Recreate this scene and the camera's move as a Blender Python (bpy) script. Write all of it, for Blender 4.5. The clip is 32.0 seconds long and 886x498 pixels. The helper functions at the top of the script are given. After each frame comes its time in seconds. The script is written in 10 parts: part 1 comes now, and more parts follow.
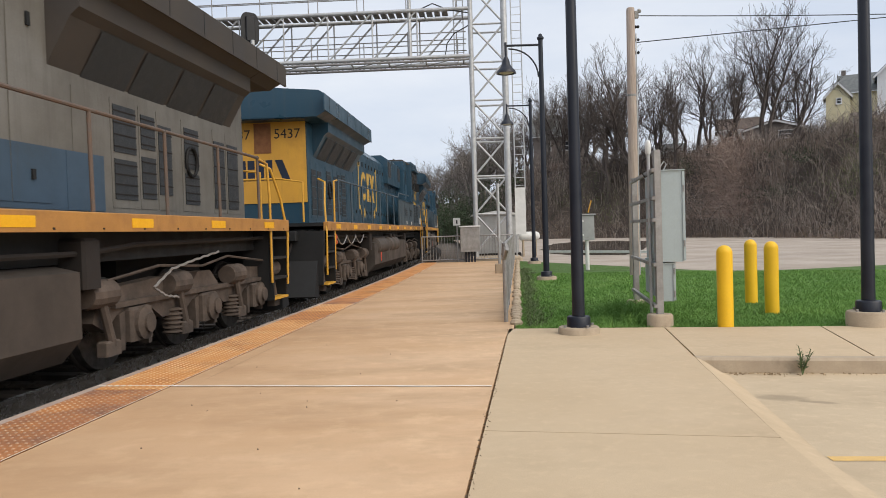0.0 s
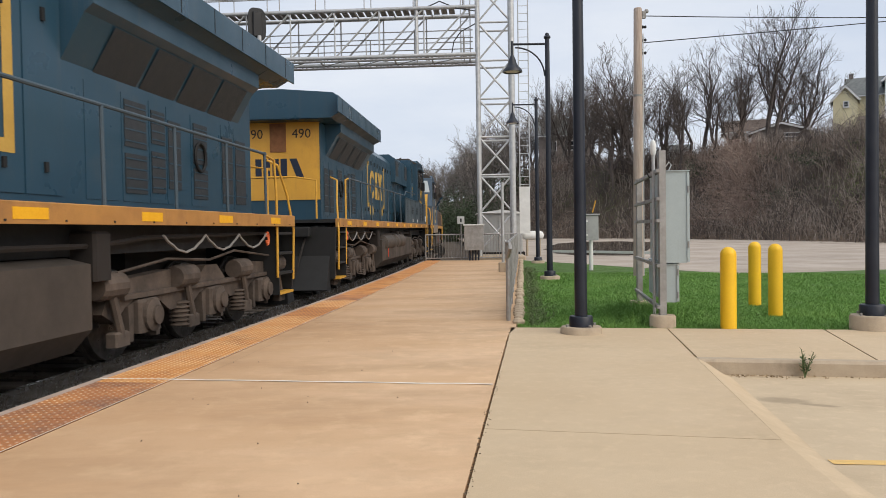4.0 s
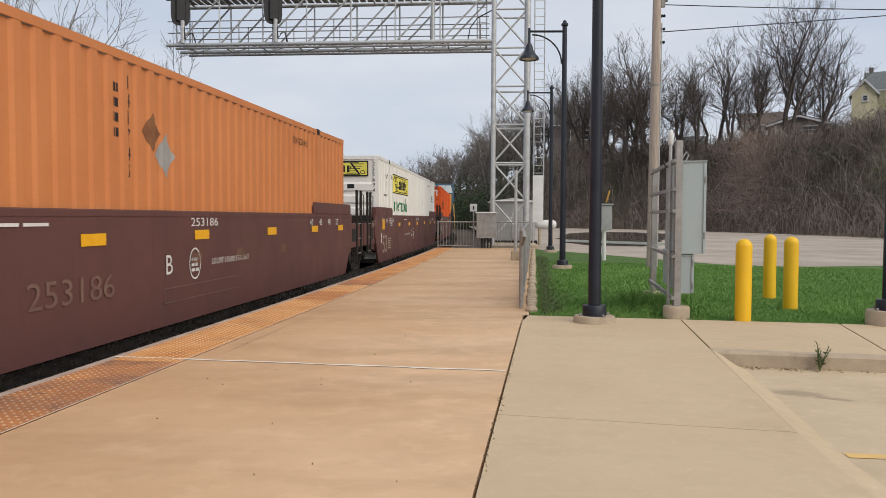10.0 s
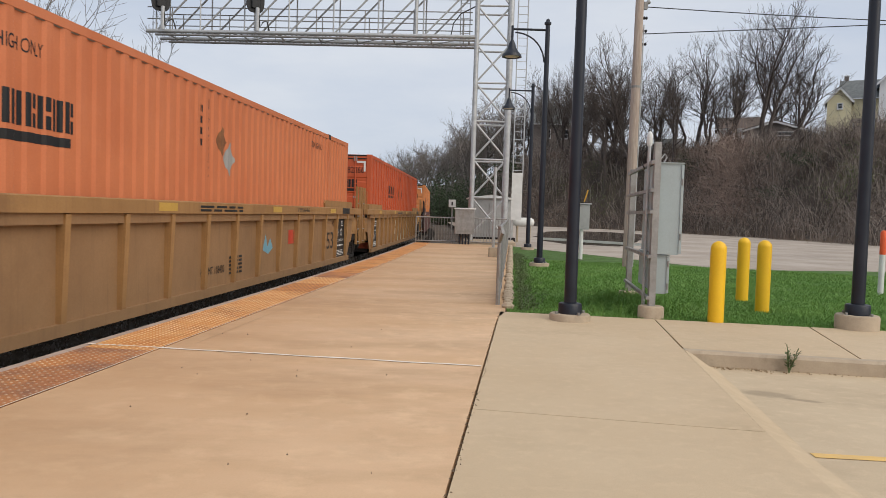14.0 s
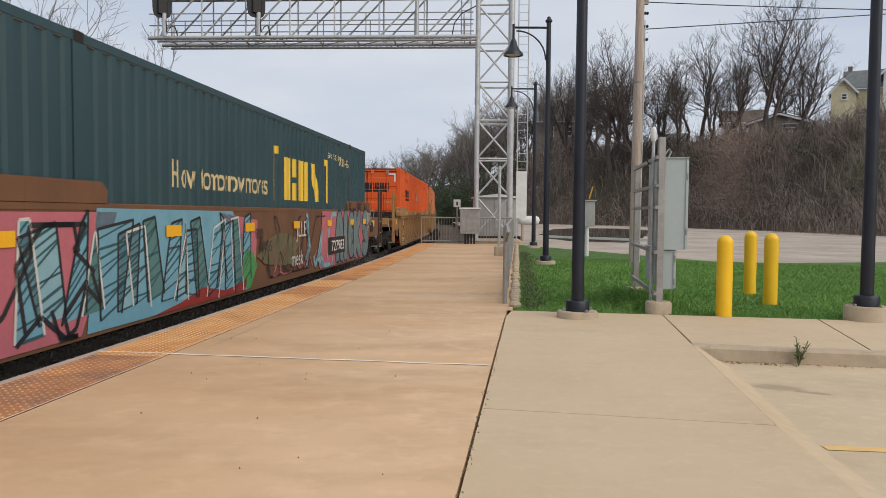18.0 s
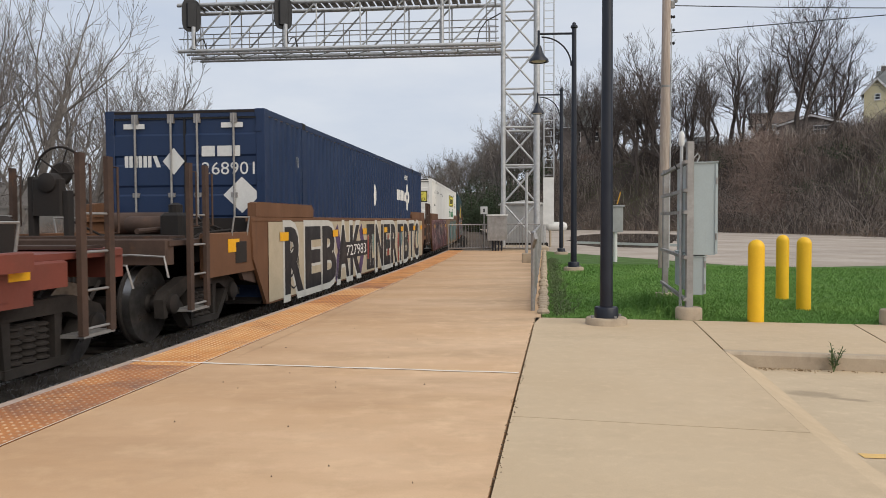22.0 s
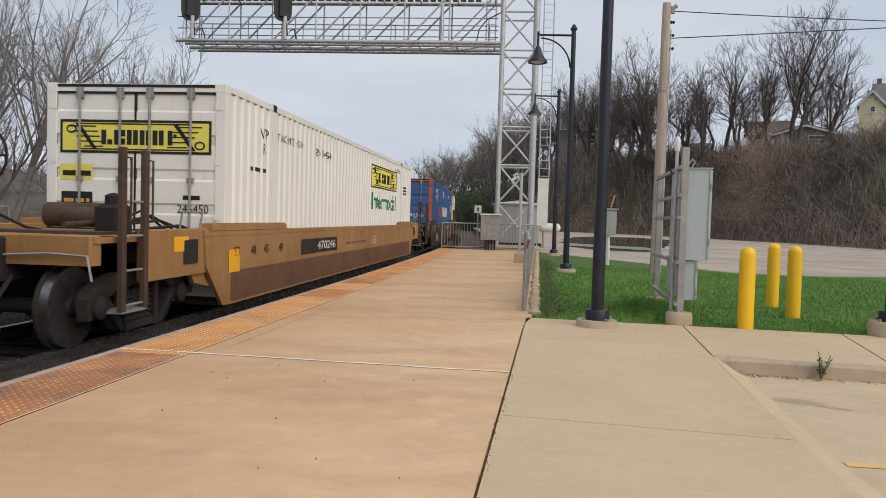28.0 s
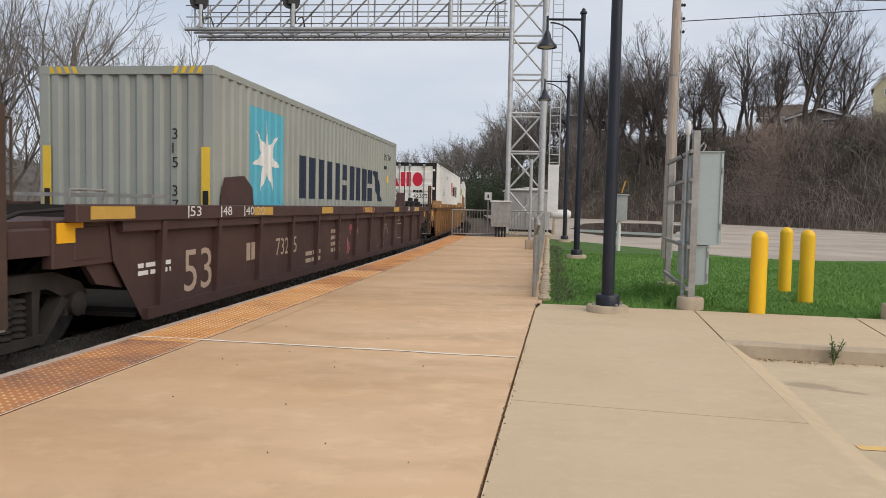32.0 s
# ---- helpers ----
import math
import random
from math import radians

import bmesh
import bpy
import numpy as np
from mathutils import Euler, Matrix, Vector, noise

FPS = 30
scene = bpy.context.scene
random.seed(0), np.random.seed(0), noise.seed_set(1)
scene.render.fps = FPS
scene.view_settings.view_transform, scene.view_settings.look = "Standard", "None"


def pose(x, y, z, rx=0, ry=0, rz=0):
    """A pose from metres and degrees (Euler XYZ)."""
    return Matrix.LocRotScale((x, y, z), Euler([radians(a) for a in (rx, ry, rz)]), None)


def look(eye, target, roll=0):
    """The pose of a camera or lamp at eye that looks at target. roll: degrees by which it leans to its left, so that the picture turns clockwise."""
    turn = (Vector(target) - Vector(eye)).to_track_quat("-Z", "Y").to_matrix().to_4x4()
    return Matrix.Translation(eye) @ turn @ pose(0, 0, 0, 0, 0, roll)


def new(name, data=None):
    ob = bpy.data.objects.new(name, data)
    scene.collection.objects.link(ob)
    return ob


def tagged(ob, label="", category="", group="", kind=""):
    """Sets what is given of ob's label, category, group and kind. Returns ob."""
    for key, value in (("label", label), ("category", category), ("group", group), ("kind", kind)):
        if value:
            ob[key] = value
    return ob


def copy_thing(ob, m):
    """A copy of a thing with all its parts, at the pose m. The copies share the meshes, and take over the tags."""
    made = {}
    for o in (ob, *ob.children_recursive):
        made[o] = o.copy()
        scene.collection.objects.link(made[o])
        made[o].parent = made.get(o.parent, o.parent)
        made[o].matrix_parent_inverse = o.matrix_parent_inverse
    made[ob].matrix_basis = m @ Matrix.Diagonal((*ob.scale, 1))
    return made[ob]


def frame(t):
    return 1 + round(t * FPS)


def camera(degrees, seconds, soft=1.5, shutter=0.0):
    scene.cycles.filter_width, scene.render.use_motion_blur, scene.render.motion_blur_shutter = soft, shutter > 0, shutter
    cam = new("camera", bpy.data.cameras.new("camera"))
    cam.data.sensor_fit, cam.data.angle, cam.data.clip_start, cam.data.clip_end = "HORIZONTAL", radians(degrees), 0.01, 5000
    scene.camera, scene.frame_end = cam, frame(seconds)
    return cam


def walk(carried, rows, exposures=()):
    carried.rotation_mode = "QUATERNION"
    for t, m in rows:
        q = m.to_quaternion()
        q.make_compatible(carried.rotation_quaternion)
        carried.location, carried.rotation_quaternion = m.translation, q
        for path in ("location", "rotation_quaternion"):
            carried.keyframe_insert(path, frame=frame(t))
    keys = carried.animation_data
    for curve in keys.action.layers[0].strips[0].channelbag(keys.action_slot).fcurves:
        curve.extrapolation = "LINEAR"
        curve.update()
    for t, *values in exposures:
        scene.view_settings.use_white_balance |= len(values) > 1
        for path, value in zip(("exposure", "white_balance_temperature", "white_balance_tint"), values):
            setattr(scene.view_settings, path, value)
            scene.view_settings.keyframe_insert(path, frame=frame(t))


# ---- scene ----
cam = camera(61.00, 32.0, soft=0.85, shutter=0.05)
PATH = [
    (0.0, pose(0.030, 0.007, 1.261, 88.68, 1.70, 0.00)),
    (0.5, pose(0.036, 0.002, 1.263, 88.75, 1.88, -0.17)),
    (1.0, pose(0.039, 0.001, 1.256, 88.80, 1.67, -0.39)),
    (1.5, pose(0.035, 0.000, 1.261, 88.75, 1.43, -0.14)),
    (2.0, pose(0.033, -0.007, 1.266, 88.86, 1.52, 0.41)),
    (2.5, pose(0.034, 0.005, 1.258, 89.18, 0.68, 0.29)),
    (3.0, pose(0.042, 0.006, 1.261, 89.22, 0.49, -0.64)),
    (3.5, pose(0.037, 0.005, 1.260, 89.20, 0.93, -0.71)),
    (4.0, pose(0.038, 0.012, 1.255, 88.55, 0.90, 0.32)),
    (4.5, pose(0.039, 0.027, 1.250, 87.81, 0.83, 1.18)),
    (6.5, pose(0.014, 0.026, 1.247, 87.76, 0.17, 0.34)),
    (7.0, pose(0.014, 0.010, 1.247, 88.01, 0.22, 0.62)),
    (7.5, pose(0.002, 0.013, 1.243, 88.20, -0.33, 0.66)),
    (8.0, pose(0.000, 0.018, 1.243, 87.87, -0.49, 0.09)),
    (8.5, pose(0.013, 0.013, 1.250, 88.01, 0.01, 0.07)),
    (9.0, pose(0.009, 0.030, 1.240, 87.99, -0.25, 0.35)),
    (9.5, pose(-0.002, 0.012, 1.242, 87.89, -0.31, 0.47)),
    (10.0, pose(0.003, 0.020, 1.238, 87.61, -0.20, 1.21)),
    (10.5, pose(-0.002, 0.016, 1.236, 87.30, -0.71, 1.46)),
    (11.0, pose(0.006, 0.005, 1.238, 87.57, -1.09, 0.65)),
    (11.5, pose(0.001, 0.016, 1.235, 87.56, -1.15, 0.18)),
    (12.0, pose(0.005, 0.013, 1.236, 87.25, -1.01, -0.30)),
    (12.5, pose(0.012, 0.003, 1.239, 87.13, -1.11, -0.57)),
    (13.0, pose(-0.007, -0.003, 1.232, 87.50, -1.80, -1.16)),
    (13.5, pose(-0.004, 0.010, 1.238, 87.46, -1.91, -1.37)),
    (14.0, pose(-0.010, 0.004, 1.233, 87.28, -1.74, -0.45)),
    (14.5, pose(-0.000, 0.011, 1.232, 87.26, -1.25, -0.08)),
    (16.5, pose(-0.008, 0.009, 1.233, 87.16, -0.35, -0.76)),
    (17.0, pose(-0.000, 0.007, 1.236, 87.07, -0.07, -1.05)),
    (17.5, pose(-0.005, -0.003, 1.234, 87.27, 0.23, -0.41)),
    (18.0, pose(-0.012, 0.001, 1.234, 87.28, -0.45, -0.07)),
    (18.5, pose(-0.016, 0.000, 1.237, 87.10, -0.75, -0.22)),
    (19.0, pose(-0.017, -0.005, 1.232, 87.30, -0.42, -0.11)),
    (19.5, pose(-0.020, 0.002, 1.236, 87.71, 0.11, 0.80)),
    (20.0, pose(-0.016, -0.008, 1.238, 87.79, 0.44, 1.57)),
    (20.5, pose(-0.015, 0.003, 1.240, 87.72, 0.33, 1.84)),
    (21.0, pose(-0.015, -0.008, 1.234, 87.86, 0.41, 2.03)),
    (21.5, pose(-0.008, -0.012, 1.241, 87.93, 0.37, 2.06)),
    (22.0, pose(-0.011, -0.015, 1.242, 87.82, 0.25, 1.99)),
    (22.5, pose(-0.016, -0.020, 1.239, 87.99, 0.42, 2.37)),
    (23.0, pose(-0.019, -0.018, 1.235, 88.11, 0.08, 2.51)),
    (23.5, pose(-0.011, -0.006, 1.237, 87.53, -0.45, 2.78)),
    (24.0, pose(-0.020, -0.016, 1.236, 87.45, -0.70, 2.43)),
    (24.5, pose(-0.009, -0.019, 1.233, 87.66, -0.54, 1.82)),
    (25.0, pose(-0.015, -0.013, 1.231, 87.63, -0.81, 1.71)),
    (25.5, pose(-0.013, -0.008, 1.230, 87.64, -1.07, 1.99)),
    (27.5, pose(-0.019, -0.019, 1.231, 87.46, -1.48, 1.85)),
    (28.0, pose(-0.018, -0.019, 1.237, 87.66, -1.61, 1.50)),
    (28.5, pose(-0.014, -0.015, 1.227, 87.33, -1.98, 1.43)),
    (29.0, pose(-0.017, -0.018, 1.224, 86.74, -1.89, 1.77)),
    (29.5, pose(-0.021, -0.010, 1.225, 86.62, -1.57, 1.79)),
    (30.0, pose(-0.018, -0.022, 1.224, 86.89, -1.34, 1.60)),
    (30.5, pose(-0.014, -0.016, 1.224, 87.16, -1.20, 1.66)),
    (31.0, pose(-0.017, -0.017, 1.228, 87.14, -1.53, 1.91)),
    (31.5, pose(-0.024, -0.015, 1.222, 87.01, -1.64, 2.11)),
    (32.0, pose(-0.002, -0.001, 1.220, 86.70, -1.15, 2.30)),
]
EXPOSURES = [(0.0, 0.20), (4.5, 0.17), (6.5, 0.02), (8.0, -0.02), (17.0, -0.02), (19.0, -0.08), (21.0, -0.06), (22.0, -0.01), (24.0, -0.07), (25.0, 0.03), (27.5, -0.06), (29.0, -0.15), (31.0, -0.03), (32.0, 0.0)]
walk(cam, PATH, EXPOSURES)

# ---- light ----
SUN_EL, SUN_AZ = radians(42), radians(132)
world = bpy.data.worlds.new("overcast_sky")
scene.world = world
world.use_nodes = True
_n, _l = world.node_tree.nodes, world.node_tree.links
_n.clear()
_sky = _n.new("ShaderNodeTexSky")
_sky.sky_type = "NISHITA"
_sky.sun_disc = False
_sky.sun_elevation, _sky.sun_rotation = SUN_EL, SUN_AZ
_sky.dust_density, _sky.air_density = 2.0, 1.0
_tc = _n.new("ShaderNodeTexCoord")
_map = _n.new("ShaderNodeMapping")
_map.inputs["Scale"].default_value = (1.0, 1.0, 3.2)
_cl = _n.new("ShaderNodeTexNoise")
_cl.inputs["Scale"].default_value, _cl.inputs["Detail"].default_value, _cl.inputs["Roughness"].default_value = 2.2, 7.0, 0.55
_ramp = _n.new("ShaderNodeValToRGB")
_ramp.color_ramp.elements[0].position, _ramp.color_ramp.elements[0].color = 0.30, (6.6, 7.5, 9.1, 1)
_ramp.color_ramp.elements[1].position, _ramp.color_ramp.elements[1].color = 0.68, (9.3, 9.7, 10.4, 1)
_mix = _n.new("ShaderNodeMixRGB")
_mix.inputs["Fac"].default_value = 0.88
_bg = _n.new("ShaderNodeBackground")
_bg.inputs["Strength"].default_value = 0.085
_out = _n.new("ShaderNodeOutputWorld")
_l.new(_tc.outputs["Generated"], _map.inputs["Vector"])
_l.new(_map.outputs["Vector"], _cl.inputs["Vector"])
_l.new(_cl.outputs["Fac"], _ramp.inputs["Fac"])
_l.new(_sky.outputs["Color"], _mix.inputs[1])
_l.new(_ramp.outputs["Color"], _mix.inputs[2])
_l.new(_mix.outputs["Color"], _bg.inputs["Color"])
_l.new(_bg.outputs["Background"], _out.inputs["Surface"])

_sun = bpy.data.lights.new("sun", "SUN")
_sun.energy, _sun.angle, _sun.color = 2.2, radians(60), (1.0, 0.90, 0.76)
sun = new("sun", _sun)
sun.matrix_world = look((0, 0, 40), (-40 * math.sin(SUN_AZ) / math.tan(SUN_EL), -40 * math.cos(SUN_AZ) / math.tan(SUN_EL), 0))


# ---- materials ----
def mat(name, c1, c2=None, rough=0.7, metal=0.0, scale=6.0, fine=60.0, bump=0.15, dist=0.01, c3=None, amount3=0.0, scale3=1.2,
        stretch=(1, 1, 1), spec=0.4, per=0.0, streak=None, amount_streak=0.0, mid=(0.35, 0.65), rvar=0.12, c4=None, amount4=0.0, scale4=3.0, patch=(), dust=None):
    """Two colours mixed by coarse noise, stains of a third, fine relief; object space, metres."""
    c2 = c2 or tuple(v * 0.8 for v in c1)
    m = bpy.data.materials.new(name)
    m.use_nodes = True
    nt = m.node_tree
    N, L = nt.nodes, nt.links
    b = N["Principled BSDF"]
    tc = N.new("ShaderNodeTexCoord")
    mp = N.new("ShaderNodeMapping")
    mp.inputs["Scale"].default_value = stretch
    L.new(tc.outputs["Object"], mp.inputs["Vector"])

    def noise_at(sc, det=4.0, rgh=0.6, vec=None):
        t = N.new("ShaderNodeTexNoise")
        t.inputs["Scale"].default_value, t.inputs["Detail"].default_value, t.inputs["Roughness"].default_value = sc, det, rgh
        L.new(vec or mp.outputs["Vector"], t.inputs["Vector"])
        return t.outputs["Fac"]

    def rng(src, lo, hi, a=0.0, z=1.0):
        r = N.new("ShaderNodeMapRange")
        r.inputs["From Min"].default_value, r.inputs["From Max"].default_value = lo, hi
        r.inputs["To Min"].default_value, r.inputs["To Max"].default_value = a, z
        L.new(src, r.inputs["Value"])
        return r.outputs["Result"]

    def mix(fac, a, z):
        x = N.new("ShaderNodeMixRGB")
        for s, v in ((x.inputs["Fac"], fac), (x.inputs[1], a), (x.inputs[2], z)):
            if isinstance(v, (tuple, float, int)):
                s.default_value = (*v, 1) if isinstance(v, tuple) else v
            else:
                L.new(v, s)
        return x.outputs["Color"]

    n1 = noise_at(scale)
    n2 = noise_at(fine, 3.0)
    col = mix(rng(n1, *mid), c1, c2)
    col = mix(rng(n2, 0.3, 0.8, 0.0, 0.35), col, tuple(v * 0.72 for v in c2))
    if c3:
        col = mix(rng(noise_at(scale3, 6.0, 0.7), 0.62 - 0.25 * amount3, 0.75, 0.0, min(1.0, amount3 + 0.4)), col, c3)
    if c4:
        col = mix(rng(noise_at(scale4, 9.0, 0.72, tc.outputs["Object"]), 0.50, 0.72, 0.0, amount4), col, c4)
        col = mix(rng(noise_at(scale4 * 4.3, 5.0, 0.6, tc.outputs["Object"]), 0.30, 0.48, amount4 * 0.6, 0.0), col, tuple(min(0.85, v * 1.25) for v in c1))
    if dust:
        # brown brake dust, thickest along the track side
        sx = N.new("ShaderNodeVectorMath")
        sx.operation = "DOT_PRODUCT"
        sx.inputs[1].default_value = (1.0, -0.1066, 0)
        L.new(tc.outputs["Object"], sx.inputs[0])
        ad = N.new("ShaderNodeMath")
        ad.operation = "MULTIPLY_ADD"
        ad.inputs[1].default_value = 3.2
        L.new(noise_at(0.7, 6.0, 0.65), ad.inputs[0])
        L.new(sx.outputs["Value"], ad.inputs[2])
        col = mix(rng(ad.outputs["Value"], -1.9, 1.3, 0.55, 0.0), col, dust)
    for px, py, pa, pb, turn in patch:
        # damp patch with a ragged outline
        mv = N.new("ShaderNodeMapping")
        mv.vector_type = "TEXTURE"
        mv.inputs["Location"].default_value = (px, py, 0)
        mv.inputs["Rotation"].default_value = (0, 0, radians(turn))
        mv.inputs["Scale"].default_value = (pa, pb, 10)
        L.new(tc.outputs["Object"], mv.inputs["Vector"])
        ln = N.new("ShaderNodeVectorMath")
        ln.operation = "LENGTH"
        L.new(mv.outputs["Vector"], ln.inputs[0])
        ad = N.new("ShaderNodeMath")
        ad.operation = "MULTIPLY_ADD"
        ad.inputs[1].default_value = 1.1
        L.new(noise_at(9.0, 5.0, 0.6, tc.outputs["Object"]), ad.inputs[0])
        L.new(ln.outputs["Value"], ad.inputs[2])
        col = mix(rng(ad.outputs["Value"], 1.15, 1.75, 0.55, 0.0), col, tuple(v * 0.45 for v in c2))
    if streak:
        ms = N.new("ShaderNodeMapping")
        ms.inputs["Scale"].default_value = (9.0, 9.0, 0.55)
        L.new(tc.outputs["Object"], ms.inputs["Vector"])
        col = mix(rng(noise_at(1.0, 5.0, 0.7, ms.outputs["Vector"]), 0.60 - 0.2 * amount_streak, 0.78, 0.0, 0.25 + 0.6 * amount_streak), col, streak)
    if per:
        oi = N.new("ShaderNodeObjectInfo")
        col = mix(rng(oi.outputs["Random"], 0, 1, 0.0, per), col, tuple(v * 0.55 for v in c1))
    L.new(col, b.inputs["Base Color"])
    L.new(rng(n1, 0.3, 0.7, max(0.02, rough - rvar), min(1.0, rough + rvar)), b.inputs["Roughness"])
    b.inputs["Metallic"].default_value = metal
    b.inputs["Specular IOR Level"].default_value = spec
    if bump:
        bp = N.new("ShaderNodeBump")
        bp.inputs["Strength"].default_value, bp.inputs["Distance"].default_value = bump, dist
        L.new(n2, bp.inputs["Height"])
        L.new(bp.outputs["Normal"], b.inputs["Normal"])
    return m


def glass(name, tint=(0.02, 0.025, 0.03), rough=0.06):
    m = bpy.data.materials.new(name)
    m.use_nodes = True
    b = m.node_tree.nodes["Principled BSDF"]
    b.inputs["Base Color"].default_value = (*tint, 1)
    b.inputs["Roughness"].default_value = rough
    b.inputs["Specular IOR Level"].default_value = 0.8
    return m


M = {}
M["platform"] = mat("platform_concrete", (0.705, 0.492, 0.31), (0.595, 0.39, 0.228), 0.82, scale=0.5, fine=150, bump=0.3, dist=0.004, c3=(0.40, 0.26, 0.15), amount3=0.6, scale3=0.45, stretch=(0.6, 1.5, 1), c4=(0.43, 0.30, 0.185), amount4=0.52, scale4=0.9, dust=(0.43, 0.245, 0.12))
M["walk"] = mat("walk_concrete", (0.575, 0.447, 0.298), (0.525, 0.40, 0.26), 0.85, scale=0.5, fine=120, bump=0.35, dist=0.005, c3=(0.42, 0.32, 0.205), amount3=0.3, scale3=0.7, c4=(0.41, 0.315, 0.21), amount4=0.32, scale4=2.6)
M["drive"] = mat("drive_concrete", (0.585, 0.465, 0.315), (0.51, 0.40, 0.27), 0.88, scale=0.8, fine=120, bump=0.4, dist=0.006, c3=(0.40, 0.31, 0.205), amount3=0.25, scale3=0.8, c4=(0.42, 0.325, 0.215), amount4=0.40, scale4=2.2, patch=((2.60, 5.80, 0.20, 0.13, -28), (2.80, 5.60, 0.14, 0.05, -28)))
M["curb"] = mat("curb_concrete", (0.47, 0.38, 0.275), (0.40, 0.32, 0.235), 0.9, scale=4, fine=70, bump=0.4, dist=0.006, c3=(0.22, 0.18, 0.13), amount3=0.25, scale3=3)
M["joint"] = mat("joint_filler", (0.10, 0.075, 0.05), (0.16, 0.12, 0.08), 0.95, scale=20)
M["joint_white"] = mat("joint_sealant", (0.85, 0.80, 0.71), (0.74, 0.66, 0.55), 0.8, scale=7)
M["edge"] = mat("edge_concrete", (0.50, 0.40, 0.34), (0.38, 0.29, 0.24), 0.9, scale=3, fine=60, bump=0.4, c3=(0.20, 0.12, 0.07), amount3=0.3, scale3=2)
M["grey_wall"] = mat("weathered_grey_concrete", (0.20, 0.19, 0.18), (0.14, 0.132, 0.125), 0.9, scale=0.6, fine=20, bump=0.3, streak=(0.08, 0.075, 0.07), amount_streak=0.4)
M["seam"] = mat("shallow_seam", (0.42, 0.29, 0.18), (0.50, 0.34, 0.20), 0.9, scale=2)
M["tactile"] = mat("tactile_paving", (0.66, 0.31, 0.095), (0.54, 0.215, 0.06), 0.75, scale=2.6, fine=80, bump=0.3, c3=(0.22, 0.085, 0.04), amount3=0.45, scale3=1.5, c4=(0.60, 0.40, 0.22), amount4=0.5, scale4=4.0)
M["tactile_dark"] = mat("tactile_paving_rusty", (0.55, 0.235, 0.08), (0.38, 0.16, 0.07), 0.8, scale=2.0, fine=80, bump=0.3, c3=(0.12, 0.08, 0.075), amount3=0.6, scale3=1.3)
M["tactile_dome"] = mat("tactile_dome", (0.78, 0.56, 0.33), (0.64, 0.36, 0.155), 0.7, scale=2.2)
M["dome_worn"] = mat("worn_tactile_dome", (0.66, 0.43, 0.25), (0.42, 0.23, 0.13), 0.75, scale=2.0, c3=(0.22, 0.15, 0.12), amount3=0.8, scale3=1.3)
# nearly black: shade beneath the train is painted into the ballast
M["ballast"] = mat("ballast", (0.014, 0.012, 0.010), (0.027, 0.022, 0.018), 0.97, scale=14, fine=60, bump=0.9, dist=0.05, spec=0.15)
M["stone"] = mat("ballast_stone", (0.060, 0.050, 0.043), (0.036, 0.030, 0.026), 0.95, scale=9, bump=0.3, per=0.6)
M["gravel"] = mat("gravel_lot", (0.46, 0.395, 0.335), (0.34, 0.285, 0.235), 0.95, scale=0.35, fine=9, bump=0.5, dist=0.03, c3=(0.17, 0.145, 0.12), amount3=0.4, scale3=0.25)
M["soil"] = mat("soil", (0.085, 0.066, 0.048), (0.055, 0.045, 0.032), 0.97, scale=0.9, fine=12, bump=0.8, dist=0.06, c3=(0.10, 0.11, 0.045), amount3=0.2, scale3=0.3)
M["leaf_soil"] = mat("leaf_litter_soil", (0.125, 0.096, 0.074), (0.06, 0.048, 0.038), 0.97, scale=0.35, fine=5, bump=0.8, dist=0.15, c3=(0.055, 0.055, 0.032), amount3=0.35, scale3=0.22)
M["water"] = glass("puddle_water", (0.05, 0.045, 0.04), 0.05)
M["turf"] = mat("turf", (0.085, 0.165, 0.03), (0.06, 0.12, 0.022), 0.95, scale=2.0, fine=40, bump=0.8, dist=0.03)
M["grass"] = mat("grass_blade", (0.165, 0.315, 0.065), (0.115, 0.245, 0.048), 0.75, scale=0.8, fine=5, bump=0, c3=(0.21, 0.27, 0.08), amount3=0.2, scale3=0.7)
M["weed"] = mat("weed_leaf", (0.13, 0.17, 0.07), (0.09, 0.125, 0.05), 0.7, scale=12)
M["litter"] = mat("dry_litter", (0.42, 0.32, 0.20), (0.24, 0.17, 0.10), 0.9, scale=12)
M["yellow_paint"] = mat("yellow_bollard_paint", (0.88, 0.53, 0.018), (0.82, 0.48, 0.016), 0.5, scale=3, bump=0.1, c3=(0.62, 0.36, 0.02), amount3=0.05, scale3=5)
M["line_yellow"] = mat("road_line_yellow", (0.80, 0.52, 0.16), (0.66, 0.44, 0.18), 0.85, scale=6)
M["black_paint"] = mat("black_lamp_paint", (0.011, 0.014, 0.024), (0.017, 0.021, 0.033), 0.42, scale=4, bump=0.08)
M["galv"] = mat("galvanised_steel", (0.56, 0.565, 0.57), (0.45, 0.455, 0.46), 0.5, 0.45, scale=6, fine=60, bump=0.1, c3=(0.25, 0.22, 0.20), amount3=0.1, scale3=2)
M["galv_dark"] = mat("weathered_galvanised_steel", (0.37, 0.36, 0.35), (0.28, 0.27, 0.26), 0.6, 0.5, scale=5, bump=0.15, c3=(0.20, 0.13, 0.09), amount3=0.2, scale3=2)
M["cabinet"] = mat("grey_cabinet_paint", (0.41, 0.475, 0.485), (0.375, 0.43, 0.44), 0.5, 0.1, scale=2, fine=60, bump=0.05, streak=(0.30, 0.29, 0.27), amount_streak=0.1)
M["steel_box"] = mat("weathered_steel_box", (0.40, 0.405, 0.40), (0.32, 0.325, 0.32), 0.55, 0.2, scale=3, c3=(0.25, 0.24, 0.22), amount3=0.2, scale3=3)
